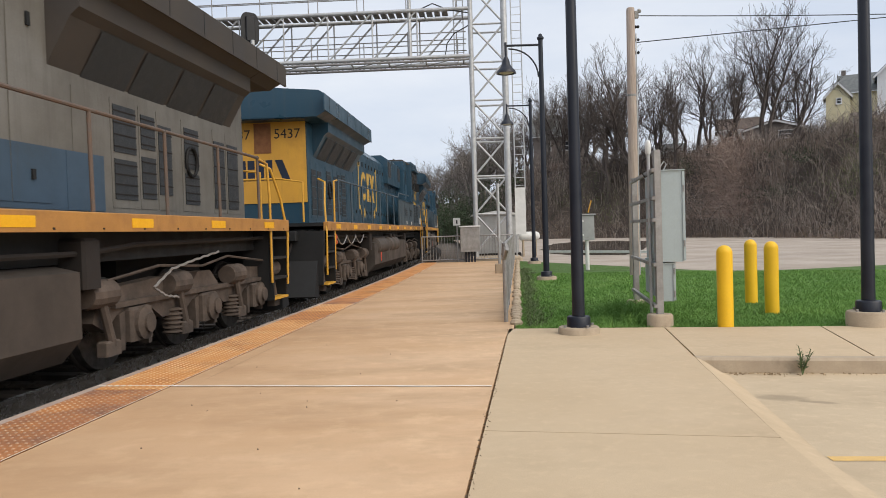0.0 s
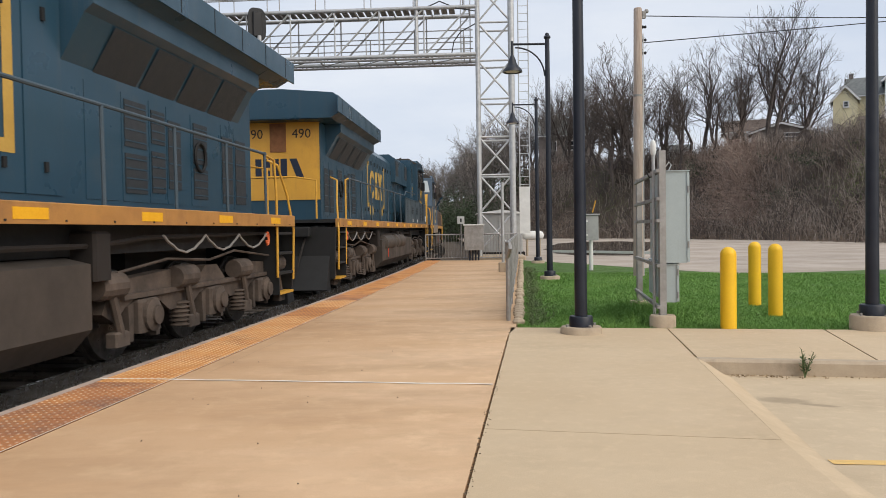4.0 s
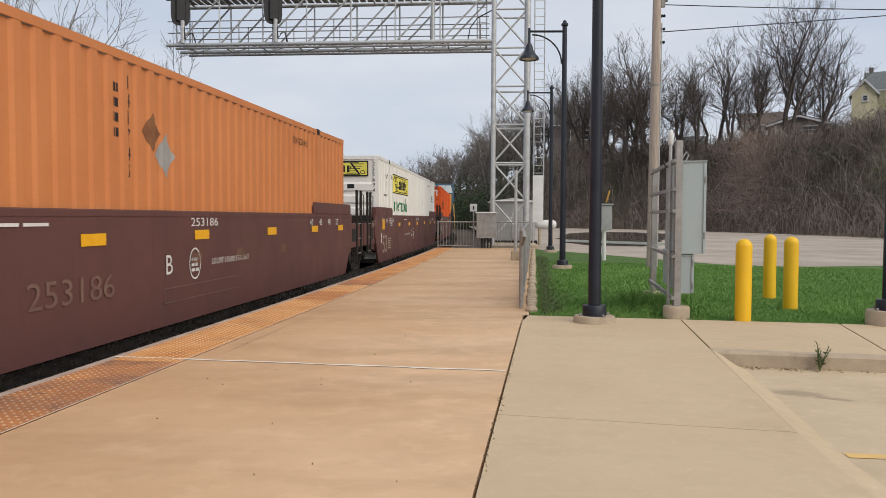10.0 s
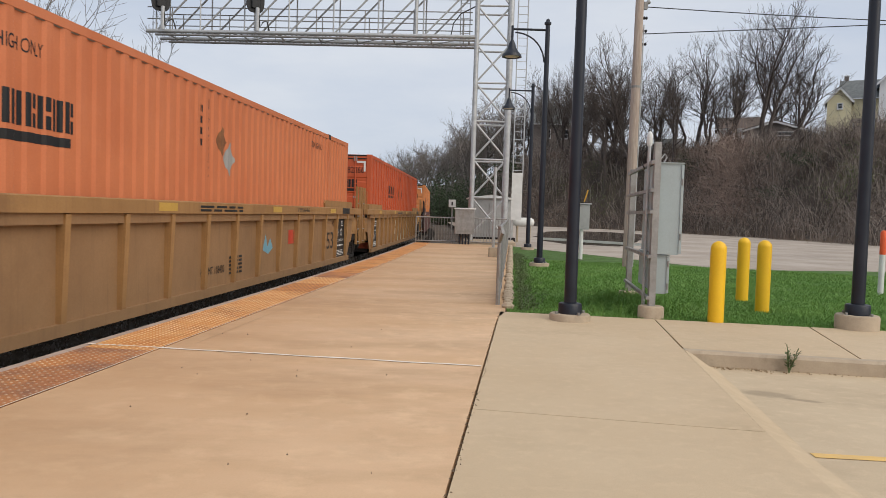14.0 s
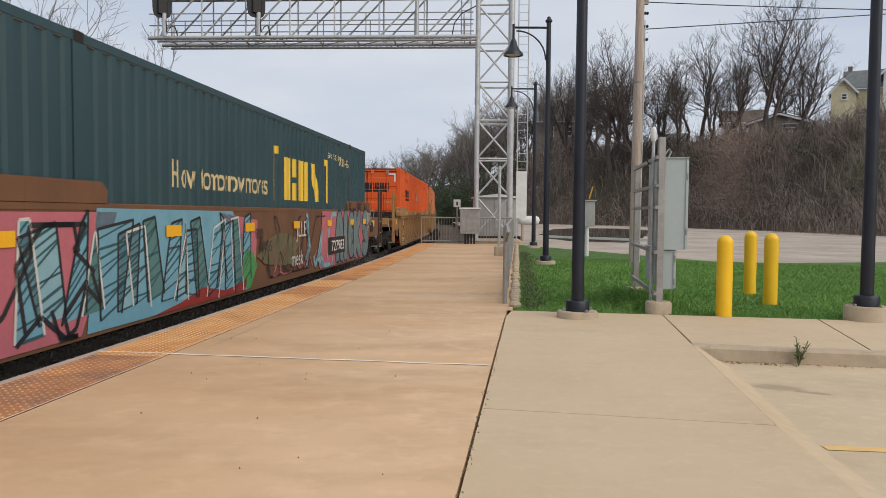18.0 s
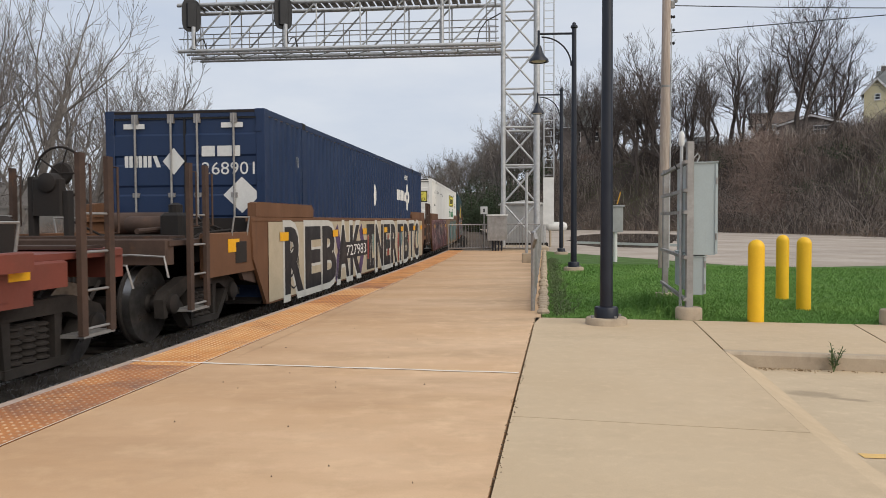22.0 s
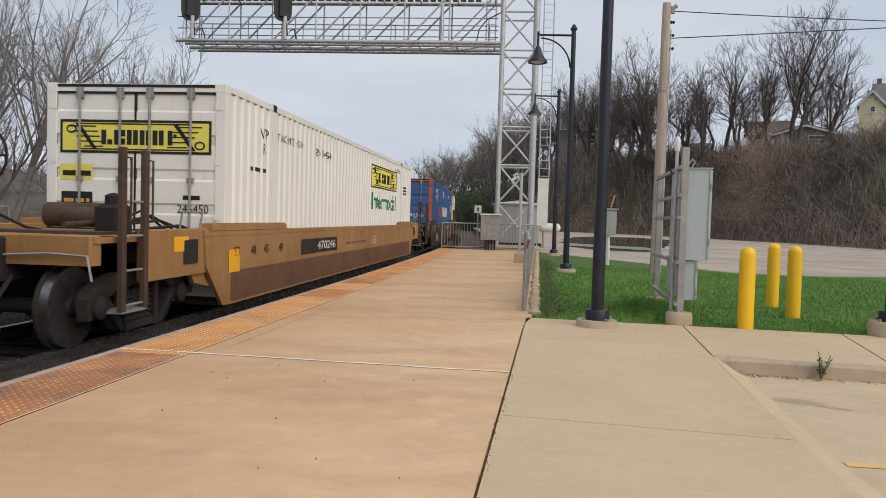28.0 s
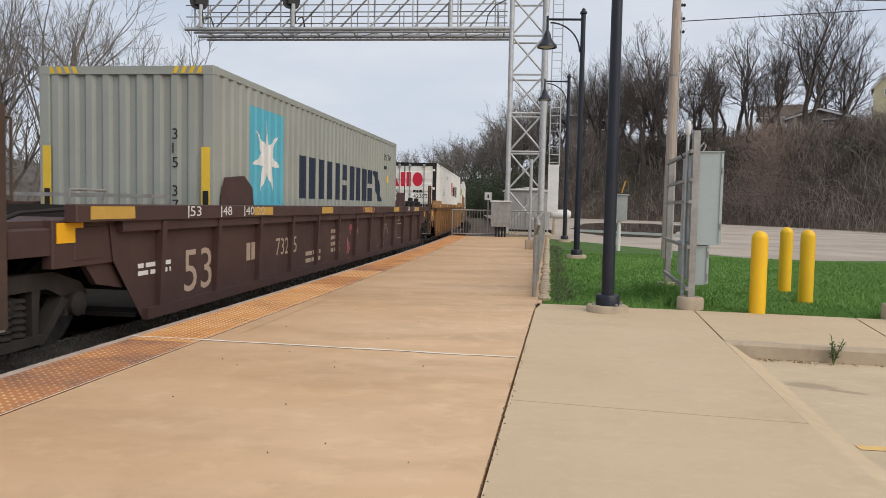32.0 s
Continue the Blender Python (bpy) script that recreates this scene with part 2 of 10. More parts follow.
M["aluminium"] = mat("aluminium_cabinet", (0.50, 0.50, 0.49), (0.42, 0.42, 0.41), 0.5, 0.5, scale=3)
M["white_box"] = mat("white_equipment_paint", (0.74, 0.74, 0.72), (0.64, 0.64, 0.62), 0.6, scale=3)
M["orange_marker"] = mat("orange_marker", (0.80, 0.12, 0.03), (0.72, 0.10, 0.03), 0.6)
M["pole_wood"] = mat("pole_wood", (0.52, 0.43, 0.37), (0.38, 0.30, 0.25), 0.92, scale=5, fine=30, bump=0.5, dist=0.02, stretch=(5, 5, 0.35), c3=(0.20, 0.15, 0.115), amount3=0.2, scale3=2)
M["cable"] = mat("cable", (0.03, 0.03, 0.032), (0.05, 0.05, 0.05), 0.7)
M["bark"] = mat("bark", (0.115, 0.095, 0.085), (0.075, 0.062, 0.057), 0.95, scale=6, fine=25, bump=0.5, dist=0.02)
# bark made paler: distance haze put into the far trees' colour
M["bark_hazed"] = mat("hazed_bark", (0.22, 0.195, 0.175), (0.145, 0.125, 0.112), 0.95, scale=4, fine=20, bump=0.4, dist=0.02)
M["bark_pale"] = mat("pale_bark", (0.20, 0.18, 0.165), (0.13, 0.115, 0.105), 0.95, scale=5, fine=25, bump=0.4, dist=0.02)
M["twig"] = mat("brush_twig", (0.29, 0.228, 0.19), (0.12, 0.093, 0.078), 0.95, scale=0.3, fine=3, bump=0, c3=(0.24, 0.155, 0.13), amount3=0.35, scale3=0.16)
M["spring"] = mat("spring_leaf", (0.16, 0.20, 0.06), (0.11, 0.15, 0.045), 0.8, scale=2)
M["evergreen"] = mat("evergreen_leaf", (0.055, 0.082, 0.038), (0.04, 0.06, 0.03), 0.85, scale=2)
M["far_wood"] = mat("far_wood", (0.12, 0.105, 0.095), (0.085, 0.075, 0.068), 0.98, scale=0.12, fine=1.2, bump=0)
M["house_yellow"] = mat("yellow_siding", (0.80, 0.73, 0.49), (0.75, 0.68, 0.45), 0.8, scale=1, stretch=(1, 1, 14), bump=0.2)
M["house_white"] = mat("white_siding", (0.82, 0.83, 0.85), (0.78, 0.79, 0.81), 0.8, scale=1, stretch=(1, 1, 14), bump=0.2)
M["house_brown"] = mat("brown_siding", (0.26, 0.22, 0.20), (0.20, 0.17, 0.155), 0.85, scale=1)
M["roof_grey"] = mat("grey_shingle", (0.20, 0.215, 0.215), (0.15, 0.16, 0.16), 0.9, scale=3, bump=0.3)
M["roof_blue"] = mat("blue_shingle", (0.22, 0.28, 0.36), (0.17, 0.22, 0.29), 0.9, scale=3, bump=0.3)
M["window"] = glass("window_glass", (0.03, 0.035, 0.04), 0.08)
M["white_trim"] = mat("white_trim", (0.72, 0.72, 0.70), (0.62, 0.62, 0.60), 0.7)
M["brick"] = mat("chimney_brick", (0.20, 0.16, 0.13), (0.15, 0.12, 0.10), 0.9)
M["black_signal"] = mat("black_signal_housing", (0.012, 0.012, 0.014), (0.02, 0.02, 0.022), 0.55)
M["rail"] = mat("rail_steel", (0.16, 0.12, 0.095), (0.11, 0.08, 0.06), 0.6, 0.6, scale=8)
M["rail_top"] = mat("polished_rail_head", (0.42, 0.41, 0.40), (0.33, 0.32, 0.31), 0.25, 0.9, scale=8)
M["tie"] = mat("creosoted_tie", (0.055, 0.045, 0.038), (0.08, 0.066, 0.055), 0.95, scale=5, bump=0.5)
# rolling stock
M["maroon"] = mat("maroon_well_car_paint", (0.125, 0.050, 0.044), (0.105, 0.045, 0.04), 0.62, scale=0.9, fine=40, bump=0.1, c3=(0.105, 0.055, 0.045), amount3=0.2, scale3=0.5, streak=(0.05, 0.026, 0.022), amount_streak=0.25)
M["fec"] = mat("brown_red_well_car_paint", (0.066, 0.034, 0.030), (0.052, 0.028, 0.025), 0.65, scale=1.0, fine=40, bump=0.1, c3=(0.065, 0.035, 0.028), amount3=0.3, scale3=0.7, streak=(0.05, 0.028, 0.022), amount_streak=0.4)
M["fec_red"] = mat("red_sill_paint", (0.20, 0.052, 0.034), (0.15, 0.042, 0.03), 0.6, scale=1.5, bump=0.1, c3=(0.12, 0.045, 0.03), amount3=0.3, scale3=1.0)
M["ttx"] = mat("weathered_yellow_car_paint", (0.37, 0.205, 0.078), (0.29, 0.155, 0.058), 0.7, scale=0.9, fine=40, bump=0.12, c3=(0.18, 0.095, 0.045), amount3=0.3, scale3=0.6, streak=(0.16, 0.08, 0.038), amount_streak=0.45)
M["ttx_brown"] = mat("rusty_brown_car_side", (0.17, 0.080, 0.038), (0.13, 0.062, 0.031), 0.75, scale=0.8, fine=40, bump=0.12, c3=(0.115, 0.055, 0.03), amount3=0.35, scale3=0.6, streak=(0.09, 0.045, 0.026), amount_streak=0.5)
M["ttx_tan"] = mat("tan_weathered_car_side", (0.31, 0.18, 0.085), (0.26, 0.148, 0.07), 0.75, scale=0.8, fine=40, bump=0.12, c3=(0.19, 0.11, 0.055), amount3=0.3, scale3=0.6, streak=(0.15, 0.085, 0.045), amount_streak=0.4)
M["car_dark"] = mat("grimy_underframe", (0.014, 0.012, 0.011), (0.024, 0.019, 0.017), 0.85, scale=3, bump=0.2, dist=0.01)
M["car_brown"] = mat("rusty_brown_steel", (0.080, 0.048, 0.035), (0.055, 0.035, 0.027), 0.8, scale=3, bump=0.2, c3=(0.16, 0.075, 0.035), amount3=0.2, scale3=2)
M["truck_grey"] = mat("dusty_truck_iron", (0.036, 0.029, 0.025), (0.020, 0.017, 0.015), 0.85, scale=3, bump=0.25, dist=0.01)
M["wheel"] = mat("wheel_iron", (0.020, 0.017, 0.016), (0.032, 0.026, 0.023), 0.7, 0.3, scale=6)
M["tread"] = mat("polished_wheel_rim", (0.30, 0.29, 0.285), (0.14, 0.135, 0.13), 0.35, 0.9, scale=5)
M["loco_blue"] = mat("dark_blue_loco_paint", (0.020, 0.060, 0.098), (0.024, 0.064, 0.10), 0.36, scale=1.2, fine=50, bump=0.05, c3=(0.065, 0.085, 0.10), amount3=0.2, scale3=0.7, streak=(0.075, 0.085, 0.09), amount_streak=0.25)
M["loco_skirt"] = mat("dusty_blue_loco_skirt", (0.055, 0.078, 0.094), (0.043, 0.066, 0.082), 0.6, scale=1.0, fine=50, bump=0.05, c3=(0.10, 0.10, 0.095), amount3=0.3, scale3=0.9, streak=(0.09, 0.085, 0.075), amount_streak=0.3)
# pale base colour paints in the bright sky mirrored by the glass
M["windscreen"] = glass("sky_toned_windscreen_glass", (0.42, 0.46, 0.47), 0.05)
M["loco_yellow"] = mat("yellow_loco_paint", (0.68, 0.37, 0.055), (0.60, 0.32, 0.05), 0.45, scale=1.5, bump=0.05, c3=(0.36, 0.18, 0.045), amount3=0.15, scale3=1.0, streak=(0.30, 0.16, 0.05), amount_streak=0.2)
M["loco_sill"] = mat("dirty_yellow_sill", (0.45, 0.22, 0.055), (0.34, 0.165, 0.05), 0.6, scale=2.5, bump=0.1, c3=(0.15, 0.08, 0.04), amount3=0.25, scale3=1.5)
M["loco_grey"] = mat("weathered_grey_loco_paint", (0.36, 0.35, 0.30), (0.30, 0.29, 0.25), 0.55, scale=1.2, fine=50, bump=0.06, c3=(0.13, 0.115, 0.095), amount3=0.25, scale3=0.6, streak=(0.11, 0.095, 0.08), amount_streak=0.4)
M["loco_grey_blue"] = mat("faded_blue_loco_paint", (0.052, 0.088, 0.135), (0.045, 0.074, 0.108), 0.5, scale=1.2, bump=0.05, c3=(0.07, 0.08, 0.09), amount3=0.2, scale3=0.6, streak=(0.06, 0.062, 0.06), amount_streak=0.3)
M["loco_roof"] = mat("sooty_loco_roof", (0.040, 0.034, 0.030), (0.065, 0.055, 0.047), 0.75, scale=1.5, bump=0.1)
M["loco_dark"] = mat("black_grille", (0.009, 0.010, 0.011), (0.015, 0.015, 0.016), 0.7, scale=5)
M["loco_screen"] = mat("dark_wire_screen", (0.024, 0.028, 0.033), (0.034, 0.038, 0.043), 0.6, scale=8, fine=90, bump=0.4)
M["tank"] = mat("dusty_fuel_tank", (0.072, 0.058, 0.048), (0.045, 0.037, 0.031), 0.7, scale=1.2, bump=0.1, c3=(0.12, 0.097, 0.075), amount3=0.25, scale3=0.8)
M["handrail_yellow"] = mat("yellow_handrail", (0.66, 0.36, 0.04), (0.55, 0.29, 0.04), 0.5, scale=8)
M["handrail_blue"] = mat("blue_handrail", (0.045, 0.075, 0.10), (0.06, 0.085, 0.11), 0.5, scale=8)
M["handrail_dark"] = mat("rusty_handrail", (0.10, 0.085, 0.075), (0.14, 0.09, 0.065), 0.6, scale=8)
M["reflector"] = mat("yellow_reflector", (0.85, 0.45, 0.015), (0.80, 0.40, 0.012), 0.4, scale=20, bump=0)
M["cont_white"] = mat("white_container_paint", (0.80, 0.79, 0.75), (0.74, 0.73, 0.69), 0.5, scale=1.0, fine=50, bump=0.05, c3=(0.50, 0.46, 0.40), amount3=0.12, scale3=0.8, streak=(0.42, 0.34, 0.26), amount_streak=0.18)
M["cont_cream"] = mat("cream_container_paint", (0.78, 0.73, 0.60), (0.72, 0.66, 0.53), 0.5, scale=1.0, fine=50, bump=0.05, streak=(0.40, 0.26, 0.14), amount_streak=0.22)
M["cream_rusty"] = mat("rusty_cream_paint", (0.74, 0.68, 0.55), (0.66, 0.58, 0.45), 0.6, scale=1.5, bump=0.1, c3=(0.30, 0.13, 0.05), amount3=0.55, scale3=1.6, streak=(0.33, 0.15, 0.06), amount_streak=0.6)
M["cont_orange"] = mat("bright_orange_container_paint", (0.70, 0.105, 0.012), (0.63, 0.09, 0.012), 0.5, scale=1.0, bump=0.05, c3=(0.50, 0.11, 0.03), amount3=0.1, scale3=0.7, streak=(0.45, 0.09, 0.02), amount_streak=0.15)
M["cont_orange_pale"] = mat("faded_orange_container_paint", (0.60, 0.225, 0.075), (0.54, 0.195, 0.065), 0.6, scale=1.0, bump=0.05, c3=(0.48, 0.15, 0.05), amount3=0.15, scale3=0.7, streak=(0.45, 0.14, 0.045), amount_streak=0.2)
M["cont_orange_red"] = mat("red_orange_container_paint", (0.54, 0.105, 0.035), (0.47, 0.09, 0.032), 0.55, scale=1.0, bump=0.05, c3=(0.40, 0.09, 0.04), amount3=0.2, scale3=0.7, streak=(0.36, 0.075, 0.03), amount_streak=0.25)
M["cont_salmon"] = mat("salmon_orange_container_paint", (0.58, 0.19, 0.078), (0.52, 0.16, 0.065), 0.6, scale=1.0, bump=0.05, streak=(0.44, 0.12, 0.045), amount_streak=0.2)
M["cont_green"] = mat("dark_green_container_paint", (0.022, 0.055, 0.066), (0.028, 0.064, 0.076), 0.5, scale=1.0, bump=0.05, streak=(0.035, 0.06, 0.055), amount_streak=0.15)
M["cont_navy"] = mat("navy_container_paint", (0.011, 0.027, 0.075), (0.014, 0.032, 0.085), 0.45, scale=1.0, bump=0.05, streak=(0.03, 0.036, 0.05), amount_streak=0.12)
M["cont_blue"] = mat("blue_container_paint", (0.045, 0.115, 0.29), (0.038, 0.095, 0.24), 0.5, scale=1.0, bump=0.05, c3=(0.06, 0.09, 0.15), amount3=0.2, scale3=0.7, streak=(0.055, 0.075, 0.115), amount_streak=0.3)
M["cont_grey"] = mat("grey_green_container_paint", (0.33, 0.345, 0.315), (0.29, 0.305, 0.28), 0.5, scale=1.0, bump=0.05, streak=(0.24, 0.22, 0.18), amount_streak=0.15)
M["rust"] = mat("rusty_steel", (0.26, 0.115, 0.045), (0.18, 0.075, 0.035), 0.85, scale=6, bump=0.3)
M["roof_dirt"] = mat("dirty_container_roof", (0.33, 0.31, 0.28), (0.25, 0.23, 0.20), 0.8, scale=0.8)
for key, c in {"ink_black": (0.012, 0.012, 0.013), "ink_white": (0.72, 0.72, 0.70), "ink_yellow": (0.78, 0.52, 0.05), "ink_lemon": (0.80, 0.72, 0.12),
               "ink_green": (0.012, 0.20, 0.075), "ink_blue": (0.015, 0.045, 0.30), "ink_red": (0.62, 0.015, 0.05), "ink_sky": (0.10, 0.42, 0.55),
               "ink_cream": (0.62, 0.50, 0.26), "ink_gold": (0.55, 0.34, 0.07), "ink_navy": (0.014, 0.024, 0.05), "ink_orange_red": (0.55, 0.06, 0.03),
               "ink_pale": (0.42, 0.33, 0.26), "ink_grey": (0.33, 0.33, 0.32), "spray_teal": (0.085, 0.20, 0.20), "spray_blue": (0.16, 0.36, 0.46),
               "spray_pink": (0.48, 0.14, 0.17), "spray_white": (0.60, 0.60, 0.56), "spray_black": (0.022, 0.022, 0.026), "spray_green": (0.07, 0.28, 0.09),
               "spray_red": (0.30, 0.035, 0.03), "spray_purple": (0.09, 0.055, 0.14), "spray_cream": (0.50, 0.43, 0.31), "spray_orange": (0.52, 0.22, 0.05), "spray_sky": (0.24, 0.42, 0.48), "spray_deep": (0.035, 0.10, 0.12),
               "spray_olive": (0.13, 0.115, 0.06), "spray_slate": (0.15, 0.21, 0.22), "spray_tan": (0.30, 0.185, 0.10), "spray_dusk": (0.07, 0.05, 0.065), "spray_maroon": (0.15, 0.05, 0.06), "spray_rose": (0.62, 0.45, 0.45)}.items():
    M[key] = mat(key, c, tuple(v * 0.88 for v in c), 0.55, scale=2.5, fine=30, bump=0.03)

M["cane"] = mat("grey_cane", (0.42, 0.36, 0.315), (0.29, 0.245, 0.21), 0.95, scale=0.3, fine=6, bump=0)
M["vine"] = mat("dead_vine", (0.36, 0.275, 0.23), (0.24, 0.175, 0.145), 0.95, scale=0.4, fine=3, bump=0)
M["roof_brown"] = mat("brown_shingle", (0.13, 0.10, 0.085), (0.10, 0.078, 0.066), 0.9, scale=3, bump=0.3)
M["house_glass"] = mat("dark_window_glass", (0.03, 0.035, 0.045), (0.02, 0.025, 0.03), 0.12, scale=1, bump=0, spec=0.5)
M["rust_screen"] = mat("red_rusty_screen", (0.12, 0.045, 0.035), (0.07, 0.03, 0.025), 0.9, scale=9)
M["loco_cream"] = mat("dirty_cream_paint", (0.50, 0.40, 0.24), (0.40, 0.31, 0.185), 0.6, scale=2, bump=0.1, c3=(0.26, 0.19, 0.11), amount3=0.25, scale3=2)
M["truck_loco"] = mat("dusty_loco_truck", (0.115, 0.087, 0.069), (0.055, 0.043, 0.036), 0.85, scale=3, bump=0.25, dist=0.01)
M["loco_apron"] = mat("dirty_grey_brown_apron", (0.26, 0.205, 0.155), (0.21, 0.165, 0.125), 0.7, scale=1.5, bump=0.1, c3=(0.42, 0.24, 0.11), amount3=0.3, scale3=0.9)
M["loco_grey_dirty"] = mat("sooty_grey_loco_paint", (0.172, 0.165, 0.148), (0.125, 0.118, 0.105), 0.6, scale=1.0, fine=50, bump=0.06, c3=(0.10, 0.088, 0.075), amount3=0.35, scale3=0.7, streak=(0.08, 0.07, 0.06), amount_streak=0.5)
M["ink_faint"] = mat("worn_stencil", (0.20, 0.125, 0.10), (0.15, 0.085, 0.07), 0.6, scale=4, fine=30, bump=0.03)
M["maroon_faint"] = mat("worn_round_patch", (0.19, 0.105, 0.06), (0.12, 0.06, 0.045), 0.65, scale=3, fine=40, bump=0.05)

M["orange_link"] = mat("orange_painted_steel", (0.75, 0.16, 0.05), (0.6, 0.12, 0.04), 0.5, scale=20)


# ---- mesh tools ----
class Mesh:
    """Collects boxes, bars and prisms for one part."""

    def __init__(self):
        self.v, self.f, self.k, self.cur = [], [], [], 0

    def add(self, verts, faces):
        o = len(self.v)
        self.v += [tuple(p) for p in verts]
        self.f += [tuple(i + o for i in q) for q in faces]
        self.k += [self.cur] * len(faces)
        return self

    def box(self, x0, x1, y0, y1, z0, z1, c=0.0):
        """A box; c chamfers its four upright edges and its top."""
        if c <= 0:
            v = [(x, y, z) for z in (z0, z1) for x, y in ((x0, y0), (x1, y0), (x1, y1), (x0, y1))]
            return self.add(v, [(3, 2, 1, 0), (4, 5, 6, 7), (0, 1, 5, 4), (1, 2, 6, 5), (2, 3, 7, 6), (3, 0, 4, 7)])
        o = [(x0 + c, y0), (x1 - c, y0), (x1, y0 + c), (x1, y1 - c), (x1 - c, y1), (x0 + c, y1), (x0, y1 - c), (x0, y0 + c)]
        mx, my = (x0 + x1) / 2, (y0 + y1) / 2
        top = [(mx + (x - mx) * (1 - 2 * c / max(1e-6, x1 - x0)), my + (y - my) * (1 - 2 * c / max(1e-6, y1 - y0))) for x, y in o]
        v = [(*p, z0) for p in o] + [(*p, z1 - c) for p in o] + [(*p, z1) for p in top]
        f = [tuple(range(7, -1, -1)), tuple(range(16, 24))]
        for k in (0, 8):
            f += [(k + i, k + (i + 1) % 8, k + 8 + (i + 1) % 8, k + 8 + i) for i in range(8)]
        return self.add(v, f)

    def prism(self, poly, a, b, axis="x"):
        """A polygon swept from a to b. axis x: poly in (y, z); y: (x, z); z: (x, y)."""
        def at(p, k):
            return {"x": (k, p[0], p[1]), "y": (p[0], k, p[1]), "z": (p[0], p[1], k)}[axis]
        n = len(poly)
        v = [at(p, a) for p in poly] + [at(p, b) for p in poly]
        return self.add(v, [tuple(range(n)), tuple(range(2 * n - 1, n - 1, -1))] + [(i, i + n, (i + 1) % n + n, (i + 1) % n) for i in range(n)])

    def bar(self, p, q, r, n=8, r2=None, caps=True):
        """A round bar from p to q."""
        p, q = Vector(p), Vector(q)
        d = q - p
        if d.length < 1e-6:
            return self
        a = d.orthogonal().normalized()
        b = d.normalized().cross(a)
        r2 = r if r2 is None else r2
        v = []
        for c, rr in ((p, r), (q, r2)):
            v += [c + (a * math.cos(2 * math.pi * i / n) + b * math.sin(2 * math.pi * i / n)) * rr for i in range(n)]
        f = [(i, (i + 1) % n, (i + 1) % n + n, i + n) for i in range(n)]
        if caps:
            f += [tuple(range(n - 1, -1, -1)), tuple(range(n, 2 * n))]
        return self.add(v, f)

    def path(self, pts, r, n=6):
        """A round bar along points, in one skin."""
        pts = [Vector(p) for p in pts]
        v, f, u = [], [], None
        for i, p in enumerate(pts):
            d = (pts[min(i + 1, len(pts) - 1)] - pts[max(i - 1, 0)]).normalized()
            if u is None:
                u = d.cross(Vector((0, 0, 1)) if abs(d.z) < 0.9 else Vector((1, 0, 0)))
            u = (u - d * u.dot(d)).normalized()
            w = d.cross(u)
            v += [p + (u * math.cos(2 * math.pi * k / n) + w * math.sin(2 * math.pi * k / n)) * r for k in range(n)]
        for i in range(len(pts) - 1):
            f += [(i * n + k, i * n + (k + 1) % n, (i + 1) * n + (k + 1) % n, (i + 1) * n + k) for k in range(n)]
        f += [tuple(range(n - 1, -1, -1)), tuple(range((len(pts) - 1) * n, len(pts) * n))]
        return self.add(v, f)

    def beam(self, p, q, w, h):
        """A rectangular bar from p to q, w across, h high."""
        p, q = Vector(p), Vector(q)
        d = (q - p).normalized()
        s = d.cross(Vector((0, 0, 1)))
        s = s.normalized() if s.length > 1e-4 else Vector((1, 0, 0))
        u = s.cross(d).normalized()
        v = [c + s * a * w / 2 + u * b * h / 2 for c in (p, q) for a, b in ((-1, -1), (1, -1), (1, 1), (-1, 1))]
        return self.add(v, [(3, 2, 1, 0), (4, 5, 6, 7), (0, 1, 5, 4), (1, 2, 6, 5), (2, 3, 7, 6), (3, 0, 4, 7)])

    def lathe(self, prof, n=20, o=(0, 0, 0), axis="z"):
        """A turned profile of (radius, height)."""
        v, f = [], []
        for r, h in prof:
            for i in range(n):
                c, s = r * math.cos(2 * math.pi * i / n), r * math.sin(2 * math.pi * i / n)
                p = {"z": (c, s, h), "x": (h, c, s), "y": (s, h, c)}[axis]
                v.append((p[0] + o[0], p[1] + o[1], p[2] + o[2]))
        for k in range(len(prof) - 1):
            f += [(k * n + i, k * n + (i + 1) % n, (k + 1) * n + (i + 1) % n, (k + 1) * n + i) for i in range(n)]
        f += [tuple(range(n - 1, -1, -1)), tuple(range((len(prof) - 1) * n, len(prof) * n))]
        return self.add(v, f)

    def data(self, name, m, smooth=False):
        d = bpy.data.meshes.new(name)
        d.from_pydata(self.v, [], self.f)
        for one in m if isinstance(m, (list, tuple)) else [m] if m is not None else []:
            d.materials.append(one)
        if any(self.k) and len(self.k) == len(self.f):
            d.polygons.foreach_set("material_index", self.k)
        if smooth:
            d.shade_smooth()
            d.set_sharp_from_angle(angle=radians(40))
        d.update()
        return d


def part(name, mesh, material, parent, label="", smooth=False, at=None):
    ob = new(name, mesh if isinstance(mesh, bpy.types.Mesh) else mesh.data(name, [M[k] for k in material.split()], smooth))
    ob.parent = parent
    if at is not None:
        ob.matrix_basis = at
    if label:
        ob["label"] = label
    return ob


def thing(name, label, category, at=None, group="", kind=""):
    ob = new(name)
    ob.empty_display_size = 0.2
    if at is not None:
        ob.matrix_basis = at
    return tagged(ob, label, category, group, kind)


def solid(name, mesh, material, label, category="", kind="", group="", smooth=False, at=None):
    ob = new(name, mesh.data(name, M[material], smooth))
    if at is not None:
        ob.matrix_basis = at
    return tagged(ob, label, category, group, kind)


